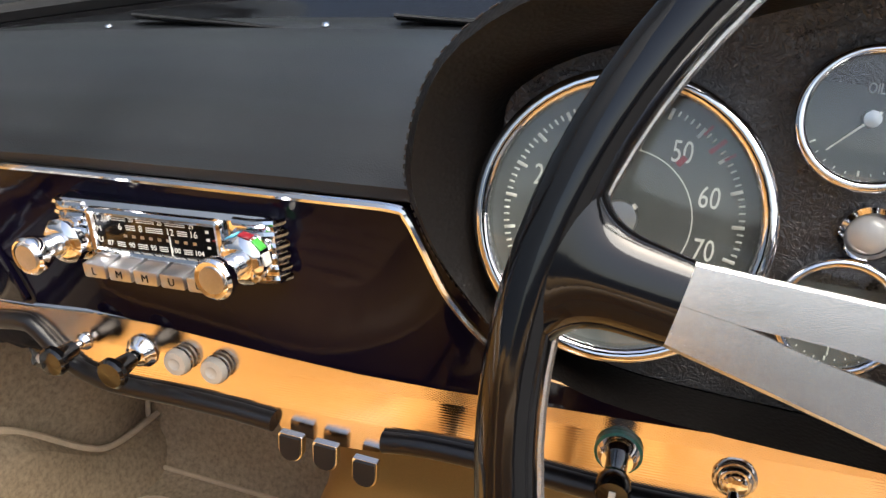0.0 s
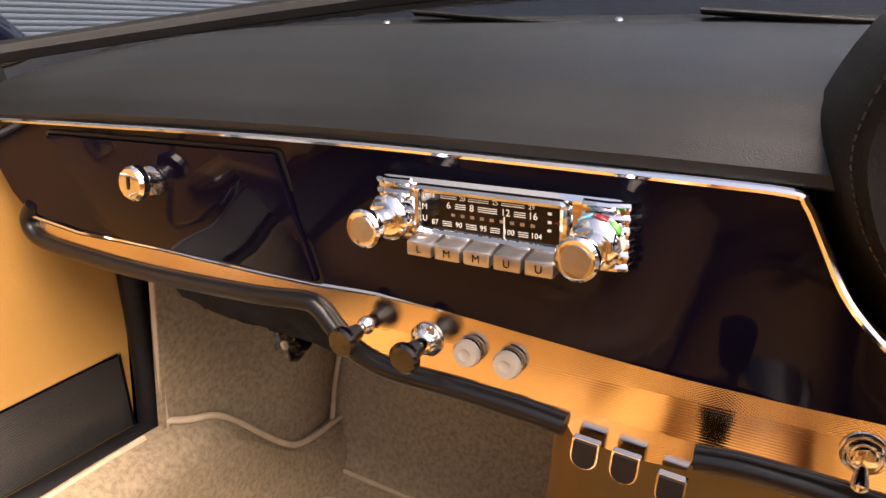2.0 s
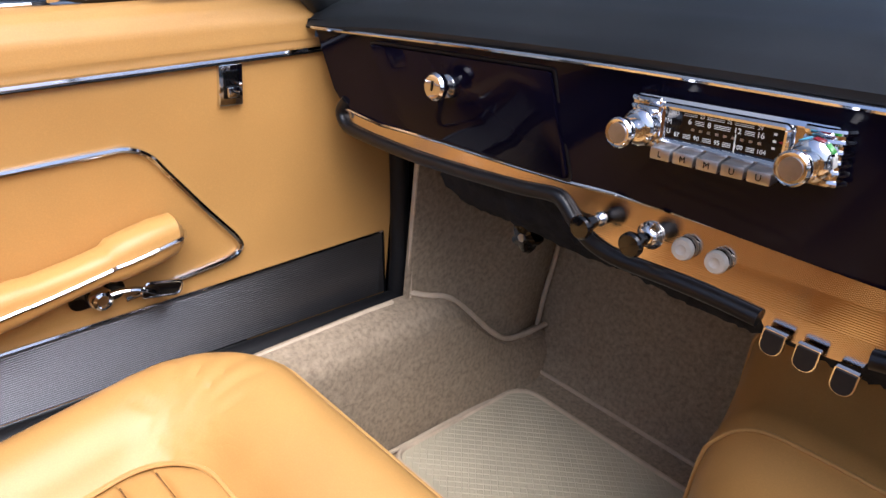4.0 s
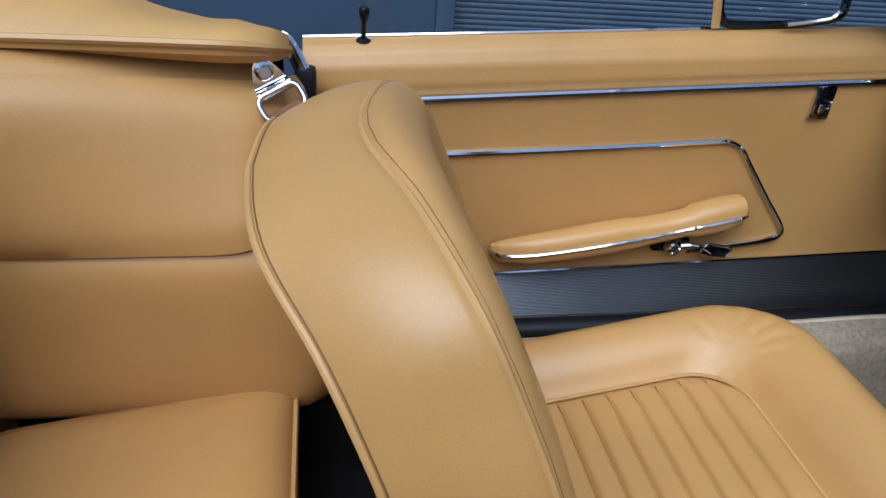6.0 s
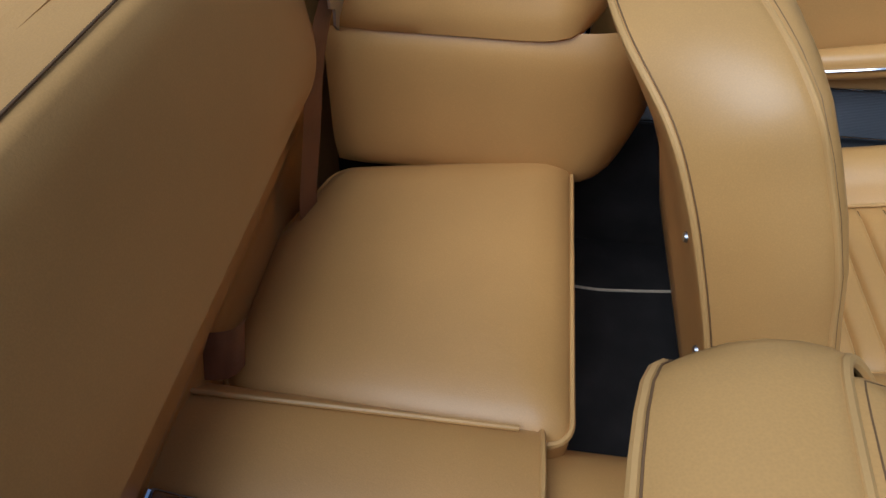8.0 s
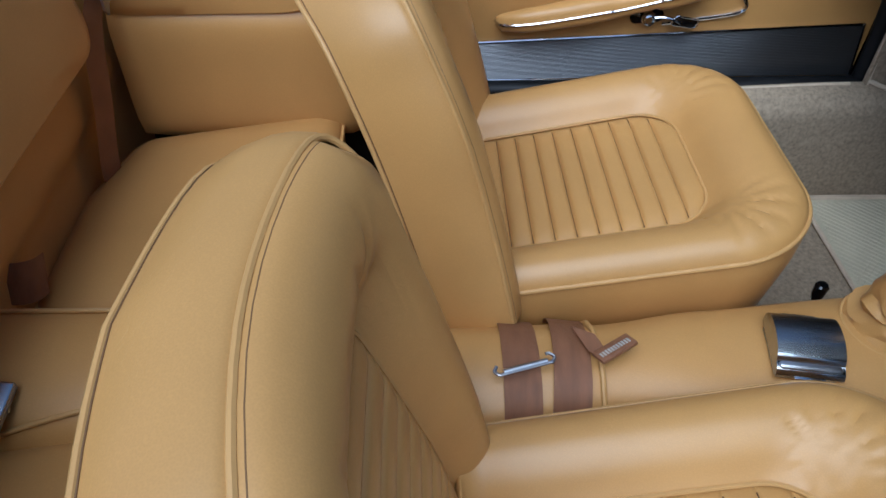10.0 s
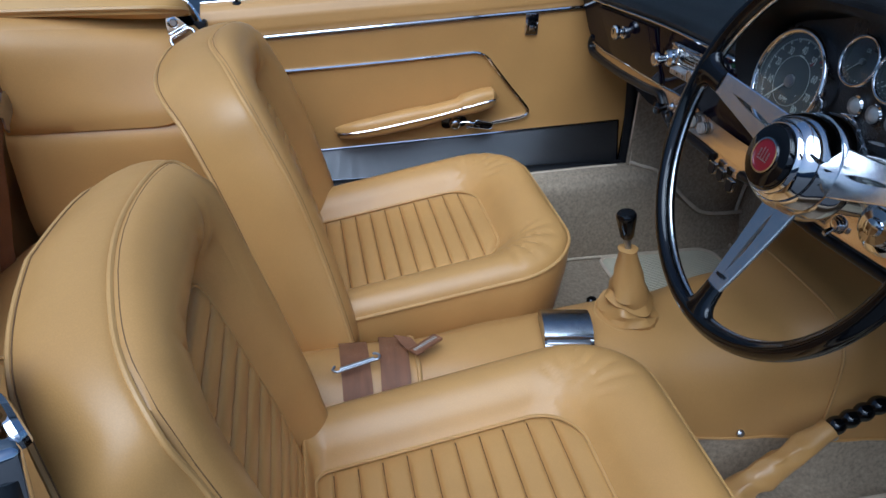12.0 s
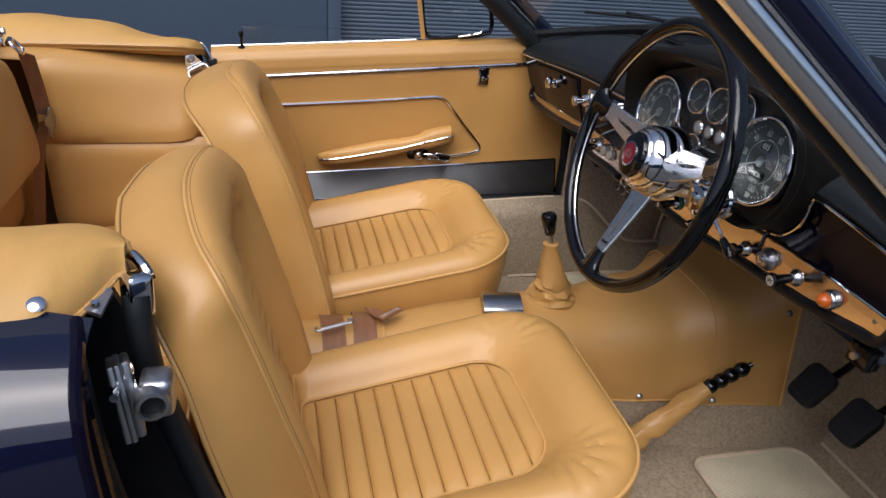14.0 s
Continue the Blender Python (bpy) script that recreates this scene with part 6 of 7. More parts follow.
part("ring", lathe([(0.0150, 0), (0.0155, 0.004), (0.0135, 0.009), (0.0120, 0.010)], (0.601, PY, 0.849), (0, -1, 0), 28), CHROME, amber)
part("lens", lathe([(0.0115, 0.008), (0.0115, 0.013), (0.0090, 0.019), (0.004, 0.023), (0, 0.0235)], (0.601, PY, 0.849), (0, -1, 0), 20), AMBER, amber, "amber lens")
for x, z in ((0.680, 0.862), (-0.665, 0.803)):
    t = lone("plate_screw", lathe([(0.0035, 0), (0.003, 0.0015), (0, 0.002)], (x, PY, z), (0, -1, 0), 12), DULL_STEEL, "small steel screw in the bright plate", "screw", "plate screws")
drop = thing("dip_lever", "slim black lever hanging below the speedometer", "lever")
part("arm", tube([(0.487, FY - 0.004, 0.935), (0.490, FY - 0.030, 0.900), (0.491, FY - 0.034, 0.880)], 0.0032, 8), GLOSS_BLACK, drop)
for k, (x, z) in enumerate(((-0.0570, 0.7725), (-0.0285, 0.7720), (0.0035, 0.7670))):
    t = thing("heater_lever", "black-faced chrome flap lever under the dash", "lever", "heater levers")
    pts = rounded([(x - 0.0098, z, 0.001), (x + 0.0098, z, 0.001), (x + 0.0098, z - 0.023, 0.0090), (x - 0.0098, z - 0.023, 0.0090)], 5, 3)
    part("flap", prism(pts, "y", PY - 0.012, PY - 0.006, 0.001, 1), CHROME, t)
    part("face", prism([((a - x) * 0.86 + x, (b - z + 0.011) * 0.88 + z - 0.0112) for a, b in pts], "y", PY - 0.0135, PY - 0.0118), RUBBER, t)
star = thing("star_knob", "black five-lobed star knob under the dash", "knob")
o = Vector((-0.428, 0.550, 0.686))
part("knob", skin([[o + Vector((r * (1 + 0.16 * math.cos(5 * q)) * math.cos(q), h, r * (1 + 0.16 * math.cos(5 * q)) * math.sin(q))) for q in [2 * math.pi * k / 40 for k in range(40)]] for h, r in ((0.016, 0.010), (0.010, 0.019), (0.0, 0.021), (-0.008, 0.018), (-0.010, 0.008))]), GLOSS_BLACK, star)
part("bolt", lathe([(0.006, 0), (0.006, 0.004), (0, 0.005)], o + Vector((0, -0.008, 0)), (0, -1, 0), 6), DULL_STEEL, star)
part("spindle", tube([o + Vector((0, 0.01, 0)), o + Vector((0.0, 0.07, 0.01))], 0.005, 8), DULL_STEEL, star)


def shag(u, v):
    x = -0.535 + u * 0.59
    sag = 0.012 * noise.noise((x * 9, v * 3, 0))
    pts = [(0.49, 0.790), (0.51, 0.750), (0.55, 0.717), (0.585, 0.705), (0.64, 0.712), (0.70, 0.765), (0.78, 0.80)]
    s = v * (len(pts) - 1)
    i = min(int(s), len(pts) - 2)
    y, z = Vector(pts[i]).lerp(Vector(pts[i + 1]), s - i)
    return (x, y, z + sag + 0.006 * u)


shag_bm = thicken(dome(shag, 90, 40), 0.02)
for v in shag_bm.verts:
    v.co += Vector((noise.noise(v.co * 130), noise.noise(v.co * 130 + Vector((7, 0, 0))), noise.noise(v.co * 130 + Vector((0, 7, 0))))) * 0.006
lining = thing("underdash_lining", "shaggy dark pile lining under the dashboard", "lining")
part("backing", shag_bm, CARPET_DARK, lining)
pile = bmesh.new()
rnd = random.Random(11)
for k in range(9000):
    u, v = rnd.random(), rnd.random() * 0.75
    a = Vector(shag(u, v))
    n = (Vector(shag(u, v + 0.02)) - a).cross(Vector(shag(u + 0.01, v)) - a).normalized()
    if n.z > 0:
        n = -n
    d = (n + Vector((rnd.uniform(-0.7, 0.7), rnd.uniform(-0.7, 0.7), rnd.uniform(-0.7, 0.7)))).normalized()
    s = d.orthogonal().normalized() * 0.0011
    a += n * 0.002
    tip = a + d * rnd.uniform(0.008, 0.017)
    pile.faces.new([pile.verts.new(q) for q in (a - s, a + s, tip)])
tagged(part("pile", pile, CARPET_DARK, lining, "curly dark pile", sharp=0), kind="stuff")
lone("wall_underdash", rbox(-0.64, 0.70, 0.445, 0.97, 0.80, 0.812, 0.003), CARPET_DARK, "dark panel closing the dash from below", "panel", kind="structure")

# ---- seat belts ----
def ribbon(points, width, across, material, parent, name="strap", label="", thick=0.0018):
    """A flat strap along points; across gives its width's direction at each of them."""
    rings = []
    for p, w in zip(points, across):
        p, w = Vector(p), Vector(w).normalized() * (width / 2)
        up = Vector((0, 0, thick))
        rings.append([p - w, p + w, p + w + up, p - w + up])
    return part(name, skin(rings), material, parent, label)


def on_tunnel(y, k, lift=0.006):
    """A place on the tunnel's skin, k from its passenger edge 0 to its driver edge 1."""
    ring = [Vector(p) for p in tunnel_ring(y, lift)][2:-2]
    s = k * (len(ring) - 1)
    i = min(int(s), len(ring) - 2)
    return ring[i].lerp(ring[i + 1], s - i)


belt = thing("lap_belt", "brown webbing lap belts folded over the tunnel", "seat belt")
ribbon([on_tunnel(-0.236 - 0.004 * k / 14, 0.16 + 0.80 * k / 14, 0.008 + 0.002 * math.sin(k * 0.9)) for k in range(15)], 0.050, [(0.06, 1, 0)] * 15, WEB, belt)
ribbon([on_tunnel(-0.160 - 0.022 * k / 14, 0.16 + 0.78 * k / 14, 0.009 + 0.002 * math.sin(k * 0.8 + 1)) for k in range(15)], 0.050, [(0.16, 1, 0)] * 15, WEB, belt)
ribbon([(0.028 + 0.0025 * k, -0.158 + 0.0040 * k, 0.5065 + 0.0006 * k) for k in range(8)], 0.048, [(1, 0.35, 0.05)] * 8, WEB, belt)
bk = [Vector((0.0735, -0.268, 0.5035)), Vector((0.0590, -0.206, 0.5080))]
bar = (bk[1] - bk[0]).normalized()
lean = Vector((0.0060, 0.0018, -0.0012))
part("slide_buckle", tube(smooth_path([bk[0] - bar * 0.004 - lean, bk[0] - bar * 0.009, bk[0] - bar * 0.004 + lean, bk[0] + bar * 0.004 + lean, bk[1] - bar * 0.004 + lean, bk[1] + bar * 0.004 + lean, bk[1] + bar * 0.009, bk[1] + bar * 0.004 - lean, bk[1] - lean], 5), 0.0024, 8), DULL_STEEL, belt, "steel slide bar with looped ends")
part("slide_roller", tube([bk[0] + bar * 0.002 + lean * 0.6, bk[1] - bar * 0.002 + lean * 0.6], 0.0042, 10), DULL_STEEL, belt)
TAG = Matrix.Translation((0.052, -0.117, 0.5165)) @ Matrix.Rotation(radians(119), 4, "Z") @ Matrix.Rotation(radians(-6), 4, "Y") @ Matrix.Rotation(radians(-16), 4, "X")
part("belt_tag", turned(rbox(-0.029, 0.029, -0.0125, 0.0125, -0.003, 0.003, 0.0022), TAG), WEB, belt, "stitched brown tag")
for k in range(11):
    part("stitch", turned(rbox(-0.024 + k * 0.0044, -0.0215 + k * 0.0044, -0.0050, 0.0030, 0.0028, 0.0036, 0), TAG), FROST, belt)


def anchor(o, nx, name, label, tilt=0.0):
    """A drop-shaped plate with a bolt, folded round a slanting wire ring that holds the webbing."""
    t = thing(name, label, "belt anchor", "belt anchors")
    o = Vector(o)
    n = Vector(nx).normalized()
    up = Vector((0, 0, 1))
    up = (up - n * up.dot(n)).normalized()
    side_d = n.cross(up).normalized()
    e = up * math.cos(tilt) + side_d * math.sin(tilt)
    sdir = side_d * math.cos(tilt) - up * math.sin(tilt)
    outline = [(q.x, q.y) for q in smooth_path([(-0.022, -0.018, 0), (-0.0205, -0.004, 0), (-0.013, 0.015, 0), (-0.008, 0.023, 0), (0.0, 0.026, 0), (0.008, 0.023, 0), (0.013, 0.015, 0), (0.0205, -0.004, 0), (0.022, -0.018, 0)], 4)]
    part("plate", skin([[o + sdir * a * k + e * b * k + n * h for a, b in outline] for h, k in ((0.0, 1.0), (0.003, 1.0), (0.004, 0.96))]), CHROME, t)
    part("washer", lathe([(0.0115, 0), (0.0115, 0.002), (0.009, 0.003)], o + e * 0.010 + n * 0.004, n, 24), CHROME, t)
    part("bolt", lathe([(0.0085, 0), (0.0085, 0.006), (0.0065, 0.008), (0, 0.008)], o + e * 0.010 + n * 0.006, n, 6), DULL_STEEL, t)
    part("d_ring", tube([o + sdir * a + e * b + n * (0.010 + 0.026 * (-b / 0.05)) for a, b in rounded([(-0.026, -0.040, 0.010), (0.026, -0.040, 0.010), (0.026, -0.012, 0.010), (-0.026, -0.012, 0.010)], 5, 3)], 0.0038, 10, True), CHROME, t)
    for k in (-1, 0, 1):
        part("sleeve", tube([o + sdir * (0.0145 * k - 0.0065) + e * -0.013 + n * 0.0125, o + sdir * (0.0145 * k + 0.0065) + e * -0.013 + n * 0.0125], 0.0066, 12), CHROME, t)
    return t


a1 = anchor((-0.618, -0.5390, 0.8880), (1, 0.28, 0.12), "belt_anchor", "chrome belt anchor bolted to the side trim", radians(24))
ribbon([(-0.598, -0.521, 0.8585), (-0.590, -0.516, 0.8580), (-0.586, -0.507, 0.846), (-0.584, -0.494, 0.822), (-0.584, -0.480, 0.785)], 0.040, [(-0.245, 0.87, 0.41)] * 5, WEB, a1)
a2 = anchor((-0.395, -0.905, 0.985), (-0.2, 1, 0.2), "belt_anchor", "chrome belt anchor above the rear squab")
ribbon(smooth_path([(-0.420, -0.868, 0.945), (-0.436, -0.868, 0.910), (-0.455, -0.867, 0.855), (-0.469, -0.866, 0.790)], 5), 0.046, [(0.72, -0.5, 0.4)] * 16, WEB, a2)
ribbon(smooth_path([(-0.466, -0.866, 0.778), (-0.440, -0.874, 0.742), (-0.428, -0.886, 0.680), (-0.412, -0.894, 0.600), (-0.378, -0.900, 0.515), (-0.372, -0.902, 0.48)], 5), 0.050, [(0.95, -0.25, 0.1)] * 26, WEB, a2)
part("buckle_plate", turned(prism([(-0.035, -0.022), (-0.015, -0.030), (0.016, -0.026), (0.030, -0.034), (0.034, -0.018), (0.022, 0.0), (0.034, 0.018), (0.026, 0.034), (0.006, 0.022), (-0.020, 0.024), (-0.036, 0.012)], "y", 0, 0.004), Matrix.Translation((-0.466, -0.858, 0.778)) @ Matrix.Rotation(radians(28), 4, "Y")), DULL_STEEL, a2, "worn steel buckle tongue")
rb = thing("rear_buckle", "square chrome lap belt buckle resting by the rear seat", "belt buckle")
RB = Matrix.Translation((0.1335, -0.897, 0.534)) @ Matrix.Rotation(radians(-2), 4, "Z") @ Matrix.Rotation(radians(-11), 4, "X") @ Matrix.Rotation(radians(13), 4, "Y")
part("case", turned(rbox(-0.033, 0.033, -0.034, 0.034, -0.009, 0.006, 0.003), RB), DULL_STEEL, rb)
part("flap", turned(rbox(-0.031, 0.032, -0.029, 0.036, 0.005, 0.011, 0.0035, 3), RB), ASH_CHROME, rb, "bright lifting flap")
part("flap_edge", turned(tube([(-0.030, -0.034, 0.006), (0.031, -0.034, 0.006)], 0.0038, 8), RB), CHROME, rb, "chrome rolled edge")
ribbon([RB @ Vector((0.02 + 0.02 * k, -0.015 - 0.012 * k, -0.004 - 0.008 * k)) for k in range(5)], 0.045, [(0.3, 1, 0)] * 5, WEB, rb)
part("rivet", turned(lathe([(0.003, 0), (0.003, 0.002), (0, 0.003)], (0.0, 0.034, -0.003), (0, 1, 0), 10), RB), CHROME, rb)
loop_belt = thing("rear_belt_loop", "brown webbing belt loop coming up between the rear cushions", "seat belt")
ribbon(smooth_path([(-0.072, -0.964, 0.530), (-0.066, -0.945, 0.531), (-0.068, -0.925, 0.529), (-0.080, -0.910, 0.524), (-0.102, -0.906, 0.516)], 5), 0.060, [(-0.45, 0, 0.85)] * 21, WEB, loop_belt)
part("tongue", turned(rbox(-0.020, 0.020, -0.022, 0.022, -0.004, 0.004, 0.002), Matrix.Translation((-0.064, -0.976, 0.532)) @ Matrix.Rotation(radians(52), 4, "Y")), DULL_STEEL, loop_belt, "steel buckle tongue")

# ---- the driver's door opening: post, striker, hood frame ----
post = thing("door_post", "midnight blue painted door shut post with worn edge", "door post")
part("shut_face", prism([(0.59, 0.25), (0.80, 0.25), (0.805, 0.80), (0.79, 0.90), (0.74, 0.940), (0.59, 0.940)], "y", -0.61, -0.565, 0.006), SKYLIT_PAINT, post)
part("shut_flange", tube(smooth_path([(0.700, -0.545, 0.946), (0.745, -0.535, 0.944), (0.790, -0.530, 0.928), (0.812, -0.526, 0.885), (0.820, -0.520, 0.80), (0.820, -0.510, 0.60), (0.815, -0.500, 0.35)], 5), 0.0065, 8), PAINT, post)
part("shut_flange", tube(smooth_path([(0.700, -0.550, 0.940), (0.735, -0.545, 0.90), (0.748, -0.538, 0.82), (0.745, -0.53, 0.70), (0.735, -0.51, 0.50), (0.73, -0.50, 0.30)], 5), 0.010, 8), PAINT, post)
part("seal", tube(smooth_path([(0.690, -0.555, 0.935), (0.712, -0.548, 0.88), (0.715, -0.54, 0.78), (0.705, -0.52, 0.60), (0.70, -0.50, 0.35)], 5), 0.010, 8), RUBBER, post, "black rubber seal")
# Added black sheet that stands for the darkness behind the strut.
part("dark_gap_panel", prism([(-0.735, 0.25), (-0.40, 0.25), (-0.42, 0.45), (-0.452, 0.60), (-0.490, 0.78), (-0.520, 0.90), (-0.530, 0.925), (-0.735, 0.925)], "x", 0.600, 0.612), RUBBER, post, "black panel added to darken the gap behind the strut")
striker = thing("door_striker", "worn chrome door striker with a latch barrel", "door striker")
STRIKE = Matrix.Translation((0.684, -0.512, 0.838)) @ Matrix.Rotation(radians(-13), 4, "Y") @ Matrix.Rotation(radians(8), 4, "X") @ Matrix.Rotation(radians(12), 4, "Z")
part("plate", turned(rbox(-0.017, 0.017, -0.002, 0.008, -0.042, 0.046, 0.004), STRIKE), DULL_STEEL, striker)
part("backing", turned(rbox(-0.019, 0.019, -0.008, -0.0015, -0.044, 0.045, 0.002), STRIKE), DULL_STEEL, striker)
part("backing", turned(rbox(-0.018, 0.018, -0.0145, -0.0075, -0.044, 0.044, 0.002), STRIKE), DULL_STEEL, striker)
part("block", rbox(0.668, 0.706, -0.500, -0.466, 0.822, 0.868, 0.008, 3), DULL_STEEL, striker, "chrome latch block")
part("barrel", lathe([(0.010, -0.026), (0.0165, -0.026), (0.0175, -0.004), (0.0165, 0.0), (0.0125, 0.001), (0.0115, -0.012), (0, -0.012)], (0.719, -0.484, 0.850), (0.85, 0.22, 0.05), 28), DULL_STEEL, striker)
# Black disc in place of the shade inside the open barrel.
part("bore_shade_disc", lathe([(0.0112, -0.011), (0.0112, -0.006), (0, -0.006)], (0.719, -0.484, 0.850), (0.85, 0.22, 0.05), 24), RUBBER, striker, "black disc darkening the barrel's hole")
for dx, dz in ((-0.004, 0.030), (0.006, 0.012)):
    part("screw", turned(lathe([(0.0085, 0.007), (0.0085, 0.0095), (0.006, 0.0105), (0.004, 0.0095), (0, 0.0095)], (dx, 0, dz), (0, 1, 0), 16), STRIKE), SATIN, striker)
part("spring_pin", tube([STRIKE @ Vector((-0.01, -0.01, 0.02)), STRIKE @ Vector((0.045, -0.012, 0.022))], 0.0045, 8), CHROME, striker)
strut = thing("folding_hood_strut", "black covered hood strut with a chrome knuckle", "hood strut")
part("tube", tube(smooth_path([(0.620, -0.503, 0.925), (0.628, -0.503, 0.900), (0.632, -0.499, 0.844), (0.633, -0.492, 0.804), (0.634, -0.470, 0.716), (0.634, -0.446, 0.628), (0.634, -0.40, 0.50)], 5), 0.0155, 12), BLACK_LEATHER, strut, "black covered tube")
knuckle = part("knuckle", turned(rbox(-0.017, 0.017, -0.014, 0.014, -0.026, 0.022, 0.006, 3), Matrix.Translation((0.616, -0.504, 0.926)) @ Matrix.Rotation(radians(-12), 4, "Y") @ Matrix.Rotation(radians(28), 4, "Z")), CHROME, strut, "chrome knuckle")
for z in (0.916, 0.933):
    part("rivet", lathe([(0.0045, 0), (0.0035, 0.0025), (0, 0.003)], (0.633 - (z - 0.916) * 0.2, -0.508, z), (0.88, -0.2, 0.2), 12), DULL_STEEL, knuckle)
wedge = part("hinge_plate", skin([[Vector(p) + Vector((0, 0, h)) for p in ((0.606, -0.540, 0.944), (0.634, -0.524, 0.939), (0.668, -0.531, 0.932), (0.660, -0.548, 0.935), (0.640, -0.560, 0.940))] for h in (-0.004, 0.0)]), DULL_STEEL, strut, "worn hinge plate with two screws")
for sx, sy in ((0.630, -0.530), (0.654, -0.538)):
    part("screw", lathe([(0.005, 0), (0.004, 0.0025), (0, 0.003)], (sx, sy, 0.9375), (0.2, 0.1, 1), 12), CHROME, wedge)
part("link", tube(smooth_path([(0.560, -0.529, 0.946), (0.575, -0.512, 0.950), (0.598, -0.496, 0.944), (0.602, -0.492, 0.934)], 4), 0.0065, 8), CHROME, strut)
hook = thing("hood_catch", "chrome hood catch with a black rubber handle", "hood catch")
part("hook", tube(smooth_path([(-0.706, -0.534, 0.896), (-0.706, -0.532, 0.909), (-0.704, -0.524, 0.913), (-0.701, -0.514, 0.905), (-0.697, -0.500, 0.876)], 4), [0.008] * 8 + [0.011] * 9, 10, flat=0.7), CHROME, hook)
part("handle", rbox(-0.712, -0.684, -0.510, -0.482, 0.828, 0.880, 0.006), RUBBER, hook)

# the rear body behind the driver's door
rear_body = thing("rear_wing", "glossy midnight blue painted rear body side", "car body")


def wing(u, v):
    y = -0.530 - u * 1.65
    e = min(1, u * 8)
    prof = [(0.70 - 0.08 * e, 0.948), (0.732, 0.944), (0.764, 0.932), (0.787 + 0.004 * e, 0.912), (0.804 + 0.010 * e, 0.882), (0.816 + 0.022 * e, 0.82), (0.823 + 0.04 * e, 0.68), (0.822 + 0.04 * e, 0.55), (0.818 + 0.03 * e, 0.40), (0.80 + 0.02 * e, 0.28)]
    path = smooth_path([(x, 0, z) for x, z in prof], 6)
    q = path[min(round(v * (len(path) - 1)), len(path) - 1)]
    return (q.x, y, q.z)


part("panel", thicken(dome(wing, 32, 54), 0.004), SKYLIT_PAINT, rear_body)
part("deck", rbox(-0.70, 0.72, -2.1, -1.30, 0.86, 0.90, 0.02), SKYLIT_PAINT, rear_body)
part("panel", thicken(dome(lambda u, v: (-0.05 - wing(u, v)[0], wing(u, v)[1], wing(u, v)[2] - 0.05), 6, 54), 0.004), SKYLIT_PAINT, rear_body)

# ---- windscreen ----
screen = thing("windscreen", "curved windscreen in a chrome and black frame", "windscreen")


def ws_base(u):
    x = -0.745 + u * 1.47
    s = (x + 0.01) / 0.735
    y = 0.72 - 0.295 * abs(s) ** 2.6
    z = 1.105 - 0.115 * abs(s) ** 1.8 + 0.022 * s
    return Vector((x, y, z))


def ws_at(u, v):
    b = ws_base(u)
    s = (b.x + 0.01) / 0.735
    return b + Vector((-0.06 * s, -0.42, 0.33)) * v


glass = part("pane", thicken(dome(lambda u, v: ws_at(u, v), 40, 10), 0.004), GLASS, screen)
glass.visible_shadow = False
part("base_rubber", tube([ws_base(k / 40)  for k in range(41)], 0.013, 8), RUBBER, screen, "black rubber seal")


def cowl_depth(k):
    return 1 - 0.78 * abs(k / 20 - 1) ** 4


part("base_cowl", skin([[ws_base(k / 40) + Vector((0, -0.012, -0.012)), ws_base(k / 40) + Vector((0, -0.035 * cowl_depth(k), -0.030)), ws_base(k / 40) + Vector((0, -0.07 * cowl_depth(k), -0.046)), ws_base(k / 40) + Vector((0, -0.10 * cowl_depth(k), -0.075))] for k in range(41)], False, False), GLOSS_BLACK, screen, "gloss black inner cowl")
part("outer_cowl", skin([[ws_base(k / 40) + Vector((0, 0.012, -0.010)), ws_base(k / 40) + Vector((0, 0.06, -0.03)), ws_base(k / 40) + Vector((0, 0.16, -0.07)), ws_base(k / 40) + Vector((0, 0.30, -0.12))] for k in range(41)], False, False), PAINT, screen)
part("top_rail", tube([ws_at(k / 40, 1.0) for k in range(41)], 0.014, 8), CHROME, screen)
for side in (0, 1):
    sg = -1 if side == 0 else 1
    p = [ws_at(side, v) for v in (-0.12, 0, 0.25, 0.5, 0.75, 1.0)]
    pillar = part("pillar", tube([q + Vector((-sg * 0.008, -0.022 if side else -0.004, -0.014)) for q in p], 0.0125 if side else 0.026, 12), BLACK_LEATHER, screen, "black inner pillar")
    part("bright_trim", tube([q + Vector((sg * 0.016, -0.024 if side else 0.012, 0.006)) for q in p], 0.0155, 14), SATIN, pillar)
    part("channel", tube([q + Vector((sg * 0.008, 0.000 if side else 0.024, 0.000)) for q in p], 0.0070, 8), RUBBER, pillar)
    part("bright_trim", tube([q + Vector((sg * 0.014, 0.014 if side else 0.038, 0.004)) for q in p], 0.0110, 12), SATIN, pillar)
    part("outer_skin", tube([q + Vector((sg * 0.018, 0.040 if side else 0.064, 0.002)) for q in p], 0.0200, 12), SKYLIT_PAINT, pillar)
    part("foot", tube([p[0] + Vector((-sg * 0.01, 0.06, -0.05)), p[0] + Vector((-sg * 0.008, 0.02, -0.035)), p[1] + Vector((-sg * 0.006, -0.016, -0.012))], [0.03, 0.026, 0.020], 12), BLACK_LEATHER, pillar)
wiper = thing("wiper", "black windscreen wiper lying on the glass", "wiper")
part("blade", tube([(-0.74, 0.585, 1.040), (-0.60, 0.645, 1.056), (-0.45, 0.688, 1.069)], 0.0045, 6), RUBBER, wiper)
part("arm", tube([(-0.60, 0.650, 1.064), (-0.48, 0.690, 1.066), (-0.36, 0.730, 1.055)], 0.005, 6), GLOSS_BLACK, wiper)
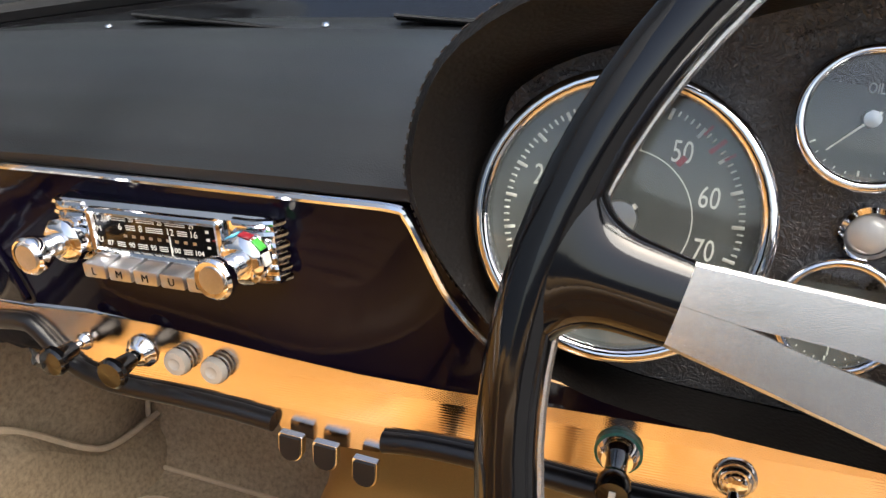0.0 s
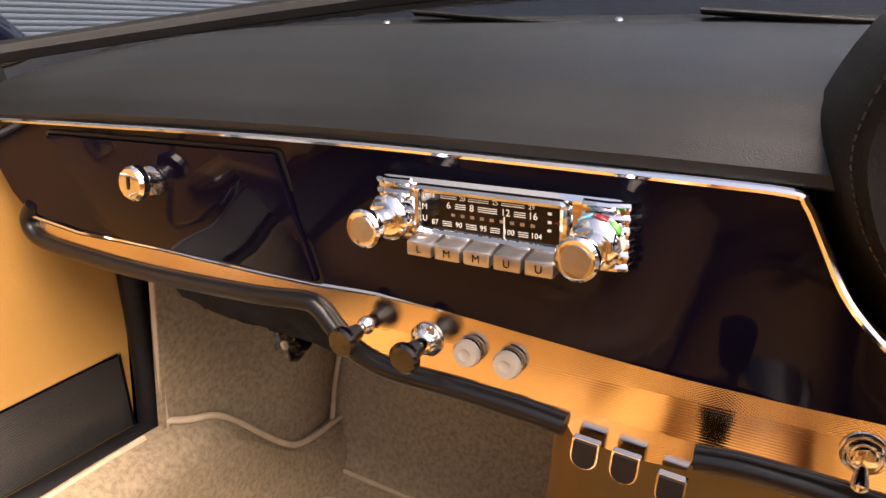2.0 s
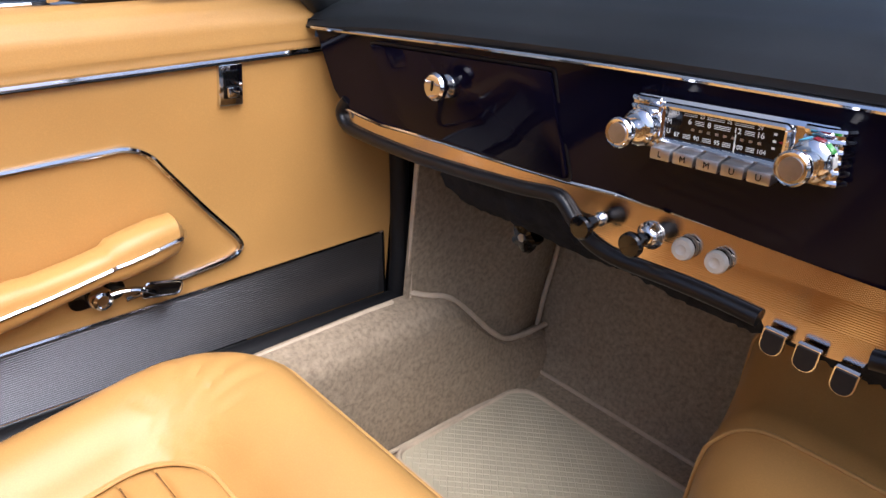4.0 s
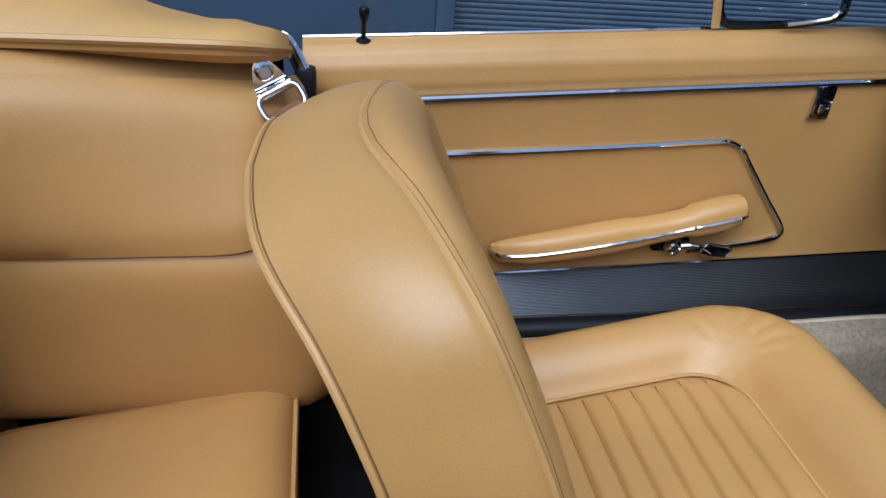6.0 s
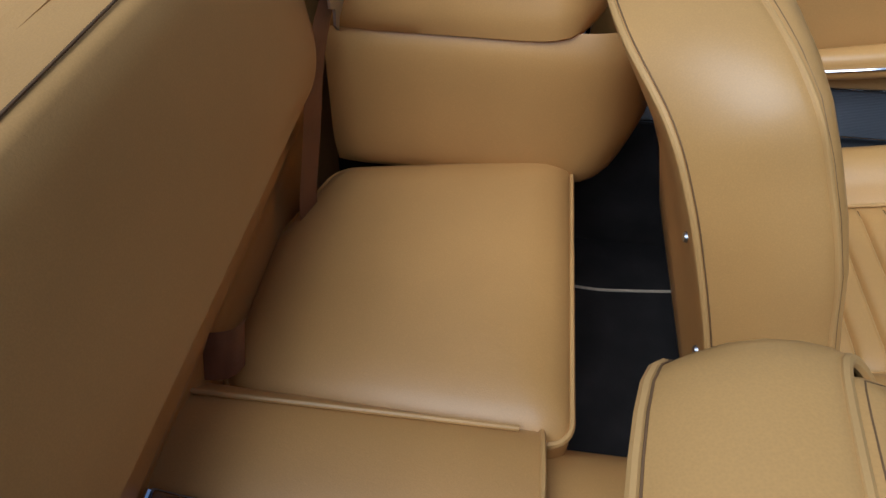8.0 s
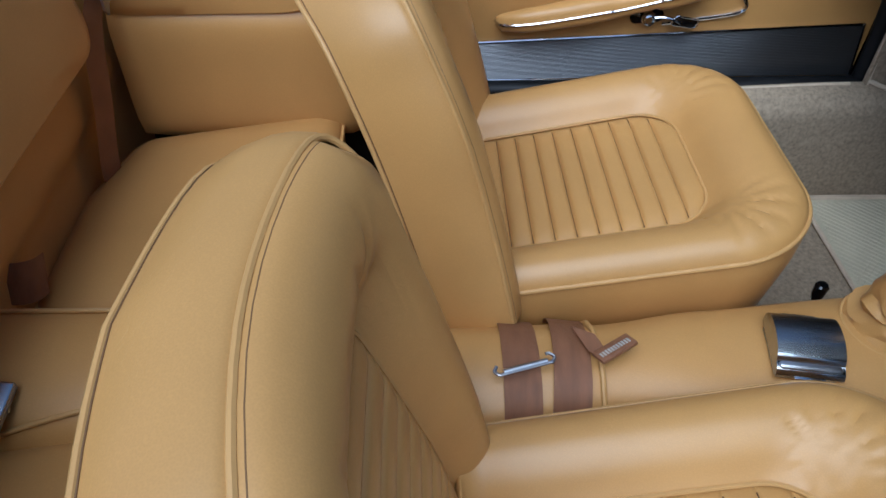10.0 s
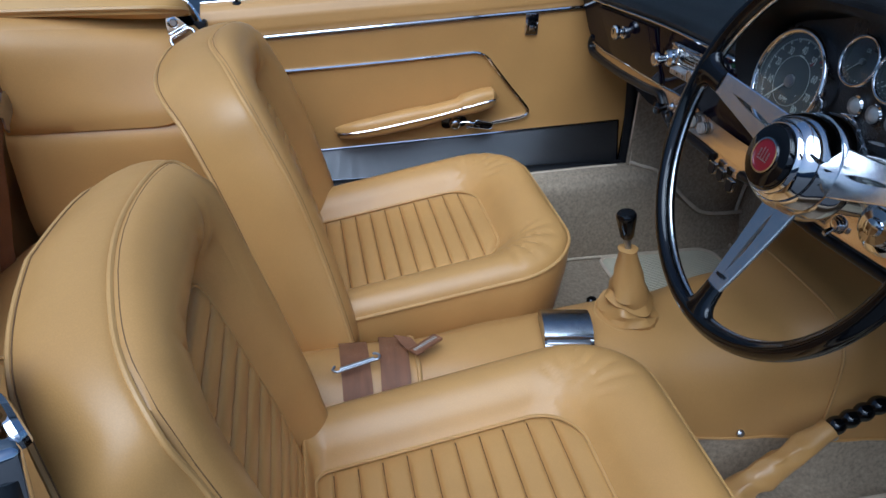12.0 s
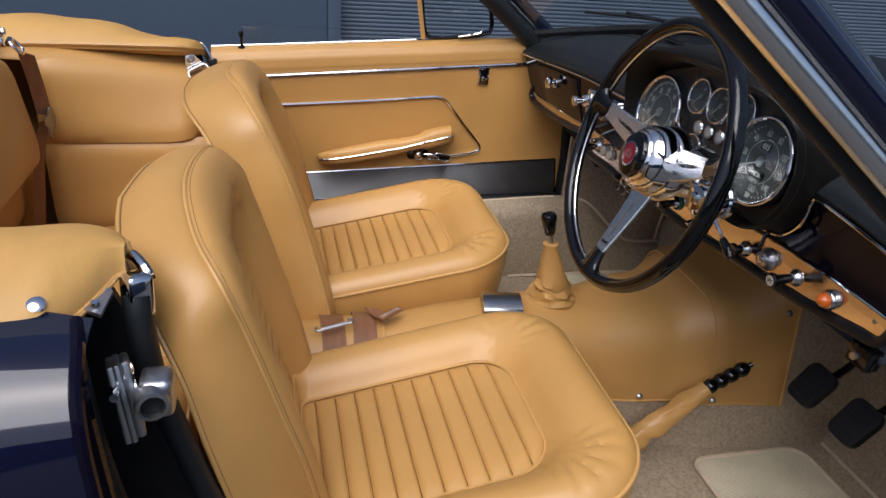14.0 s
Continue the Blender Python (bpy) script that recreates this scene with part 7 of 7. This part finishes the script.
for x in (-0.25, 0.02):
    vent = thing("demister_vent", "black slotted demister vent in the shelf", "vent", "demister vents")
    yy, zz = pad_top((x + 0.73) / 1.47, 1.0)[1:]
    part("slot", rbox(x - 0.085, x + 0.085, yy + 0.022, yy + 0.036, zz + 0.001, zz + 0.0065, 0.002), GLOSS_BLACK, vent)
    part("slot_edge", tube([(x - 0.085, yy + 0.020, zz + 0.005), (x + 0.085, yy + 0.020, zz + 0.005)], 0.002, 6), RUBBER, vent)
for x in (-0.52, -0.36, -0.13):
    yy, zz = pad_top((x + 0.73) / 1.47, 1.0)[1:]
    lone("shelf_screw", lathe([(0.004, 0), (0.003, 0.002), (0, 0.0025)], (x, yy + 0.02, zz + 0.002), (0, -0.3, 1), 12), CHROME, "small chrome screw in the demister shelf", "screw", "shelf screws")

# ---- pedals ----
for px, py, pz in ((0.362, 0.725, 0.476), (0.492, 0.715, 0.488)):
    pedal = thing("pedal", "black ribbed rubber pedal on a steel arm", "pedal", "pedals")
    pm = Matrix.Translation((px, py, pz)) @ Matrix.Rotation(radians(-38), 4, "X")
    outline = rounded([(-0.033, -0.045, 0.016), (0.033, -0.045, 0.016), (0.036, 0.045, 0.018), (-0.036, 0.045, 0.018)], 5, 3)
    pad = part("pad", turned(prism(outline, "y", -0.010, 0.006, 0.002), pm), RUBBER, pedal)
    for k in range(5):
        part("rib", turned(rbox(-0.026, 0.026, -0.0125, -0.009, -0.032 + k * 0.014, -0.025 + k * 0.014, 0.001, 1), pm), RUBBER, pad)
    part("arm", tube(smooth_path([(px, py + 0.01, pz + 0.0), (px + 0.01, py + 0.06, pz + 0.05), (px + 0.02, py + 0.13, pz + 0.16), (px + 0.02, py + 0.15, pz + 0.30)], 4), 0.008, 8), GLOSS_BLACK, pedal)
bracket = thing("under_dash_bracket", "black steel bracket with a bolt under the dash", "bracket")
part("plate", rbox(0.655, 0.695, 0.43, 0.455, 0.785, 0.818, 0.004), GLOSS_BLACK, bracket)
part("bolt", lathe([(0.006, 0), (0.006, 0.005), (0, 0.006)], (0.672, 0.430, 0.800), (0, -1, 0), 6), DULL_STEEL, bracket)
lev = thing("seat_lever", "small black knobbed lever beside the tunnel", "lever")
part("rod", tube([(-0.118, 0.255, 0.30), (-0.122, 0.262, 0.42)], 0.004, 8), GLOSS_BLACK, lev)
part("knob", lathe([(0.007, 0), (0.010, 0.010), (0.011, 0.028), (0.008, 0.032), (0, 0.033)], (-0.122, 0.262, 0.412), (-0.03, 0.05, 1), 16), GLOSS_BLACK, lev)
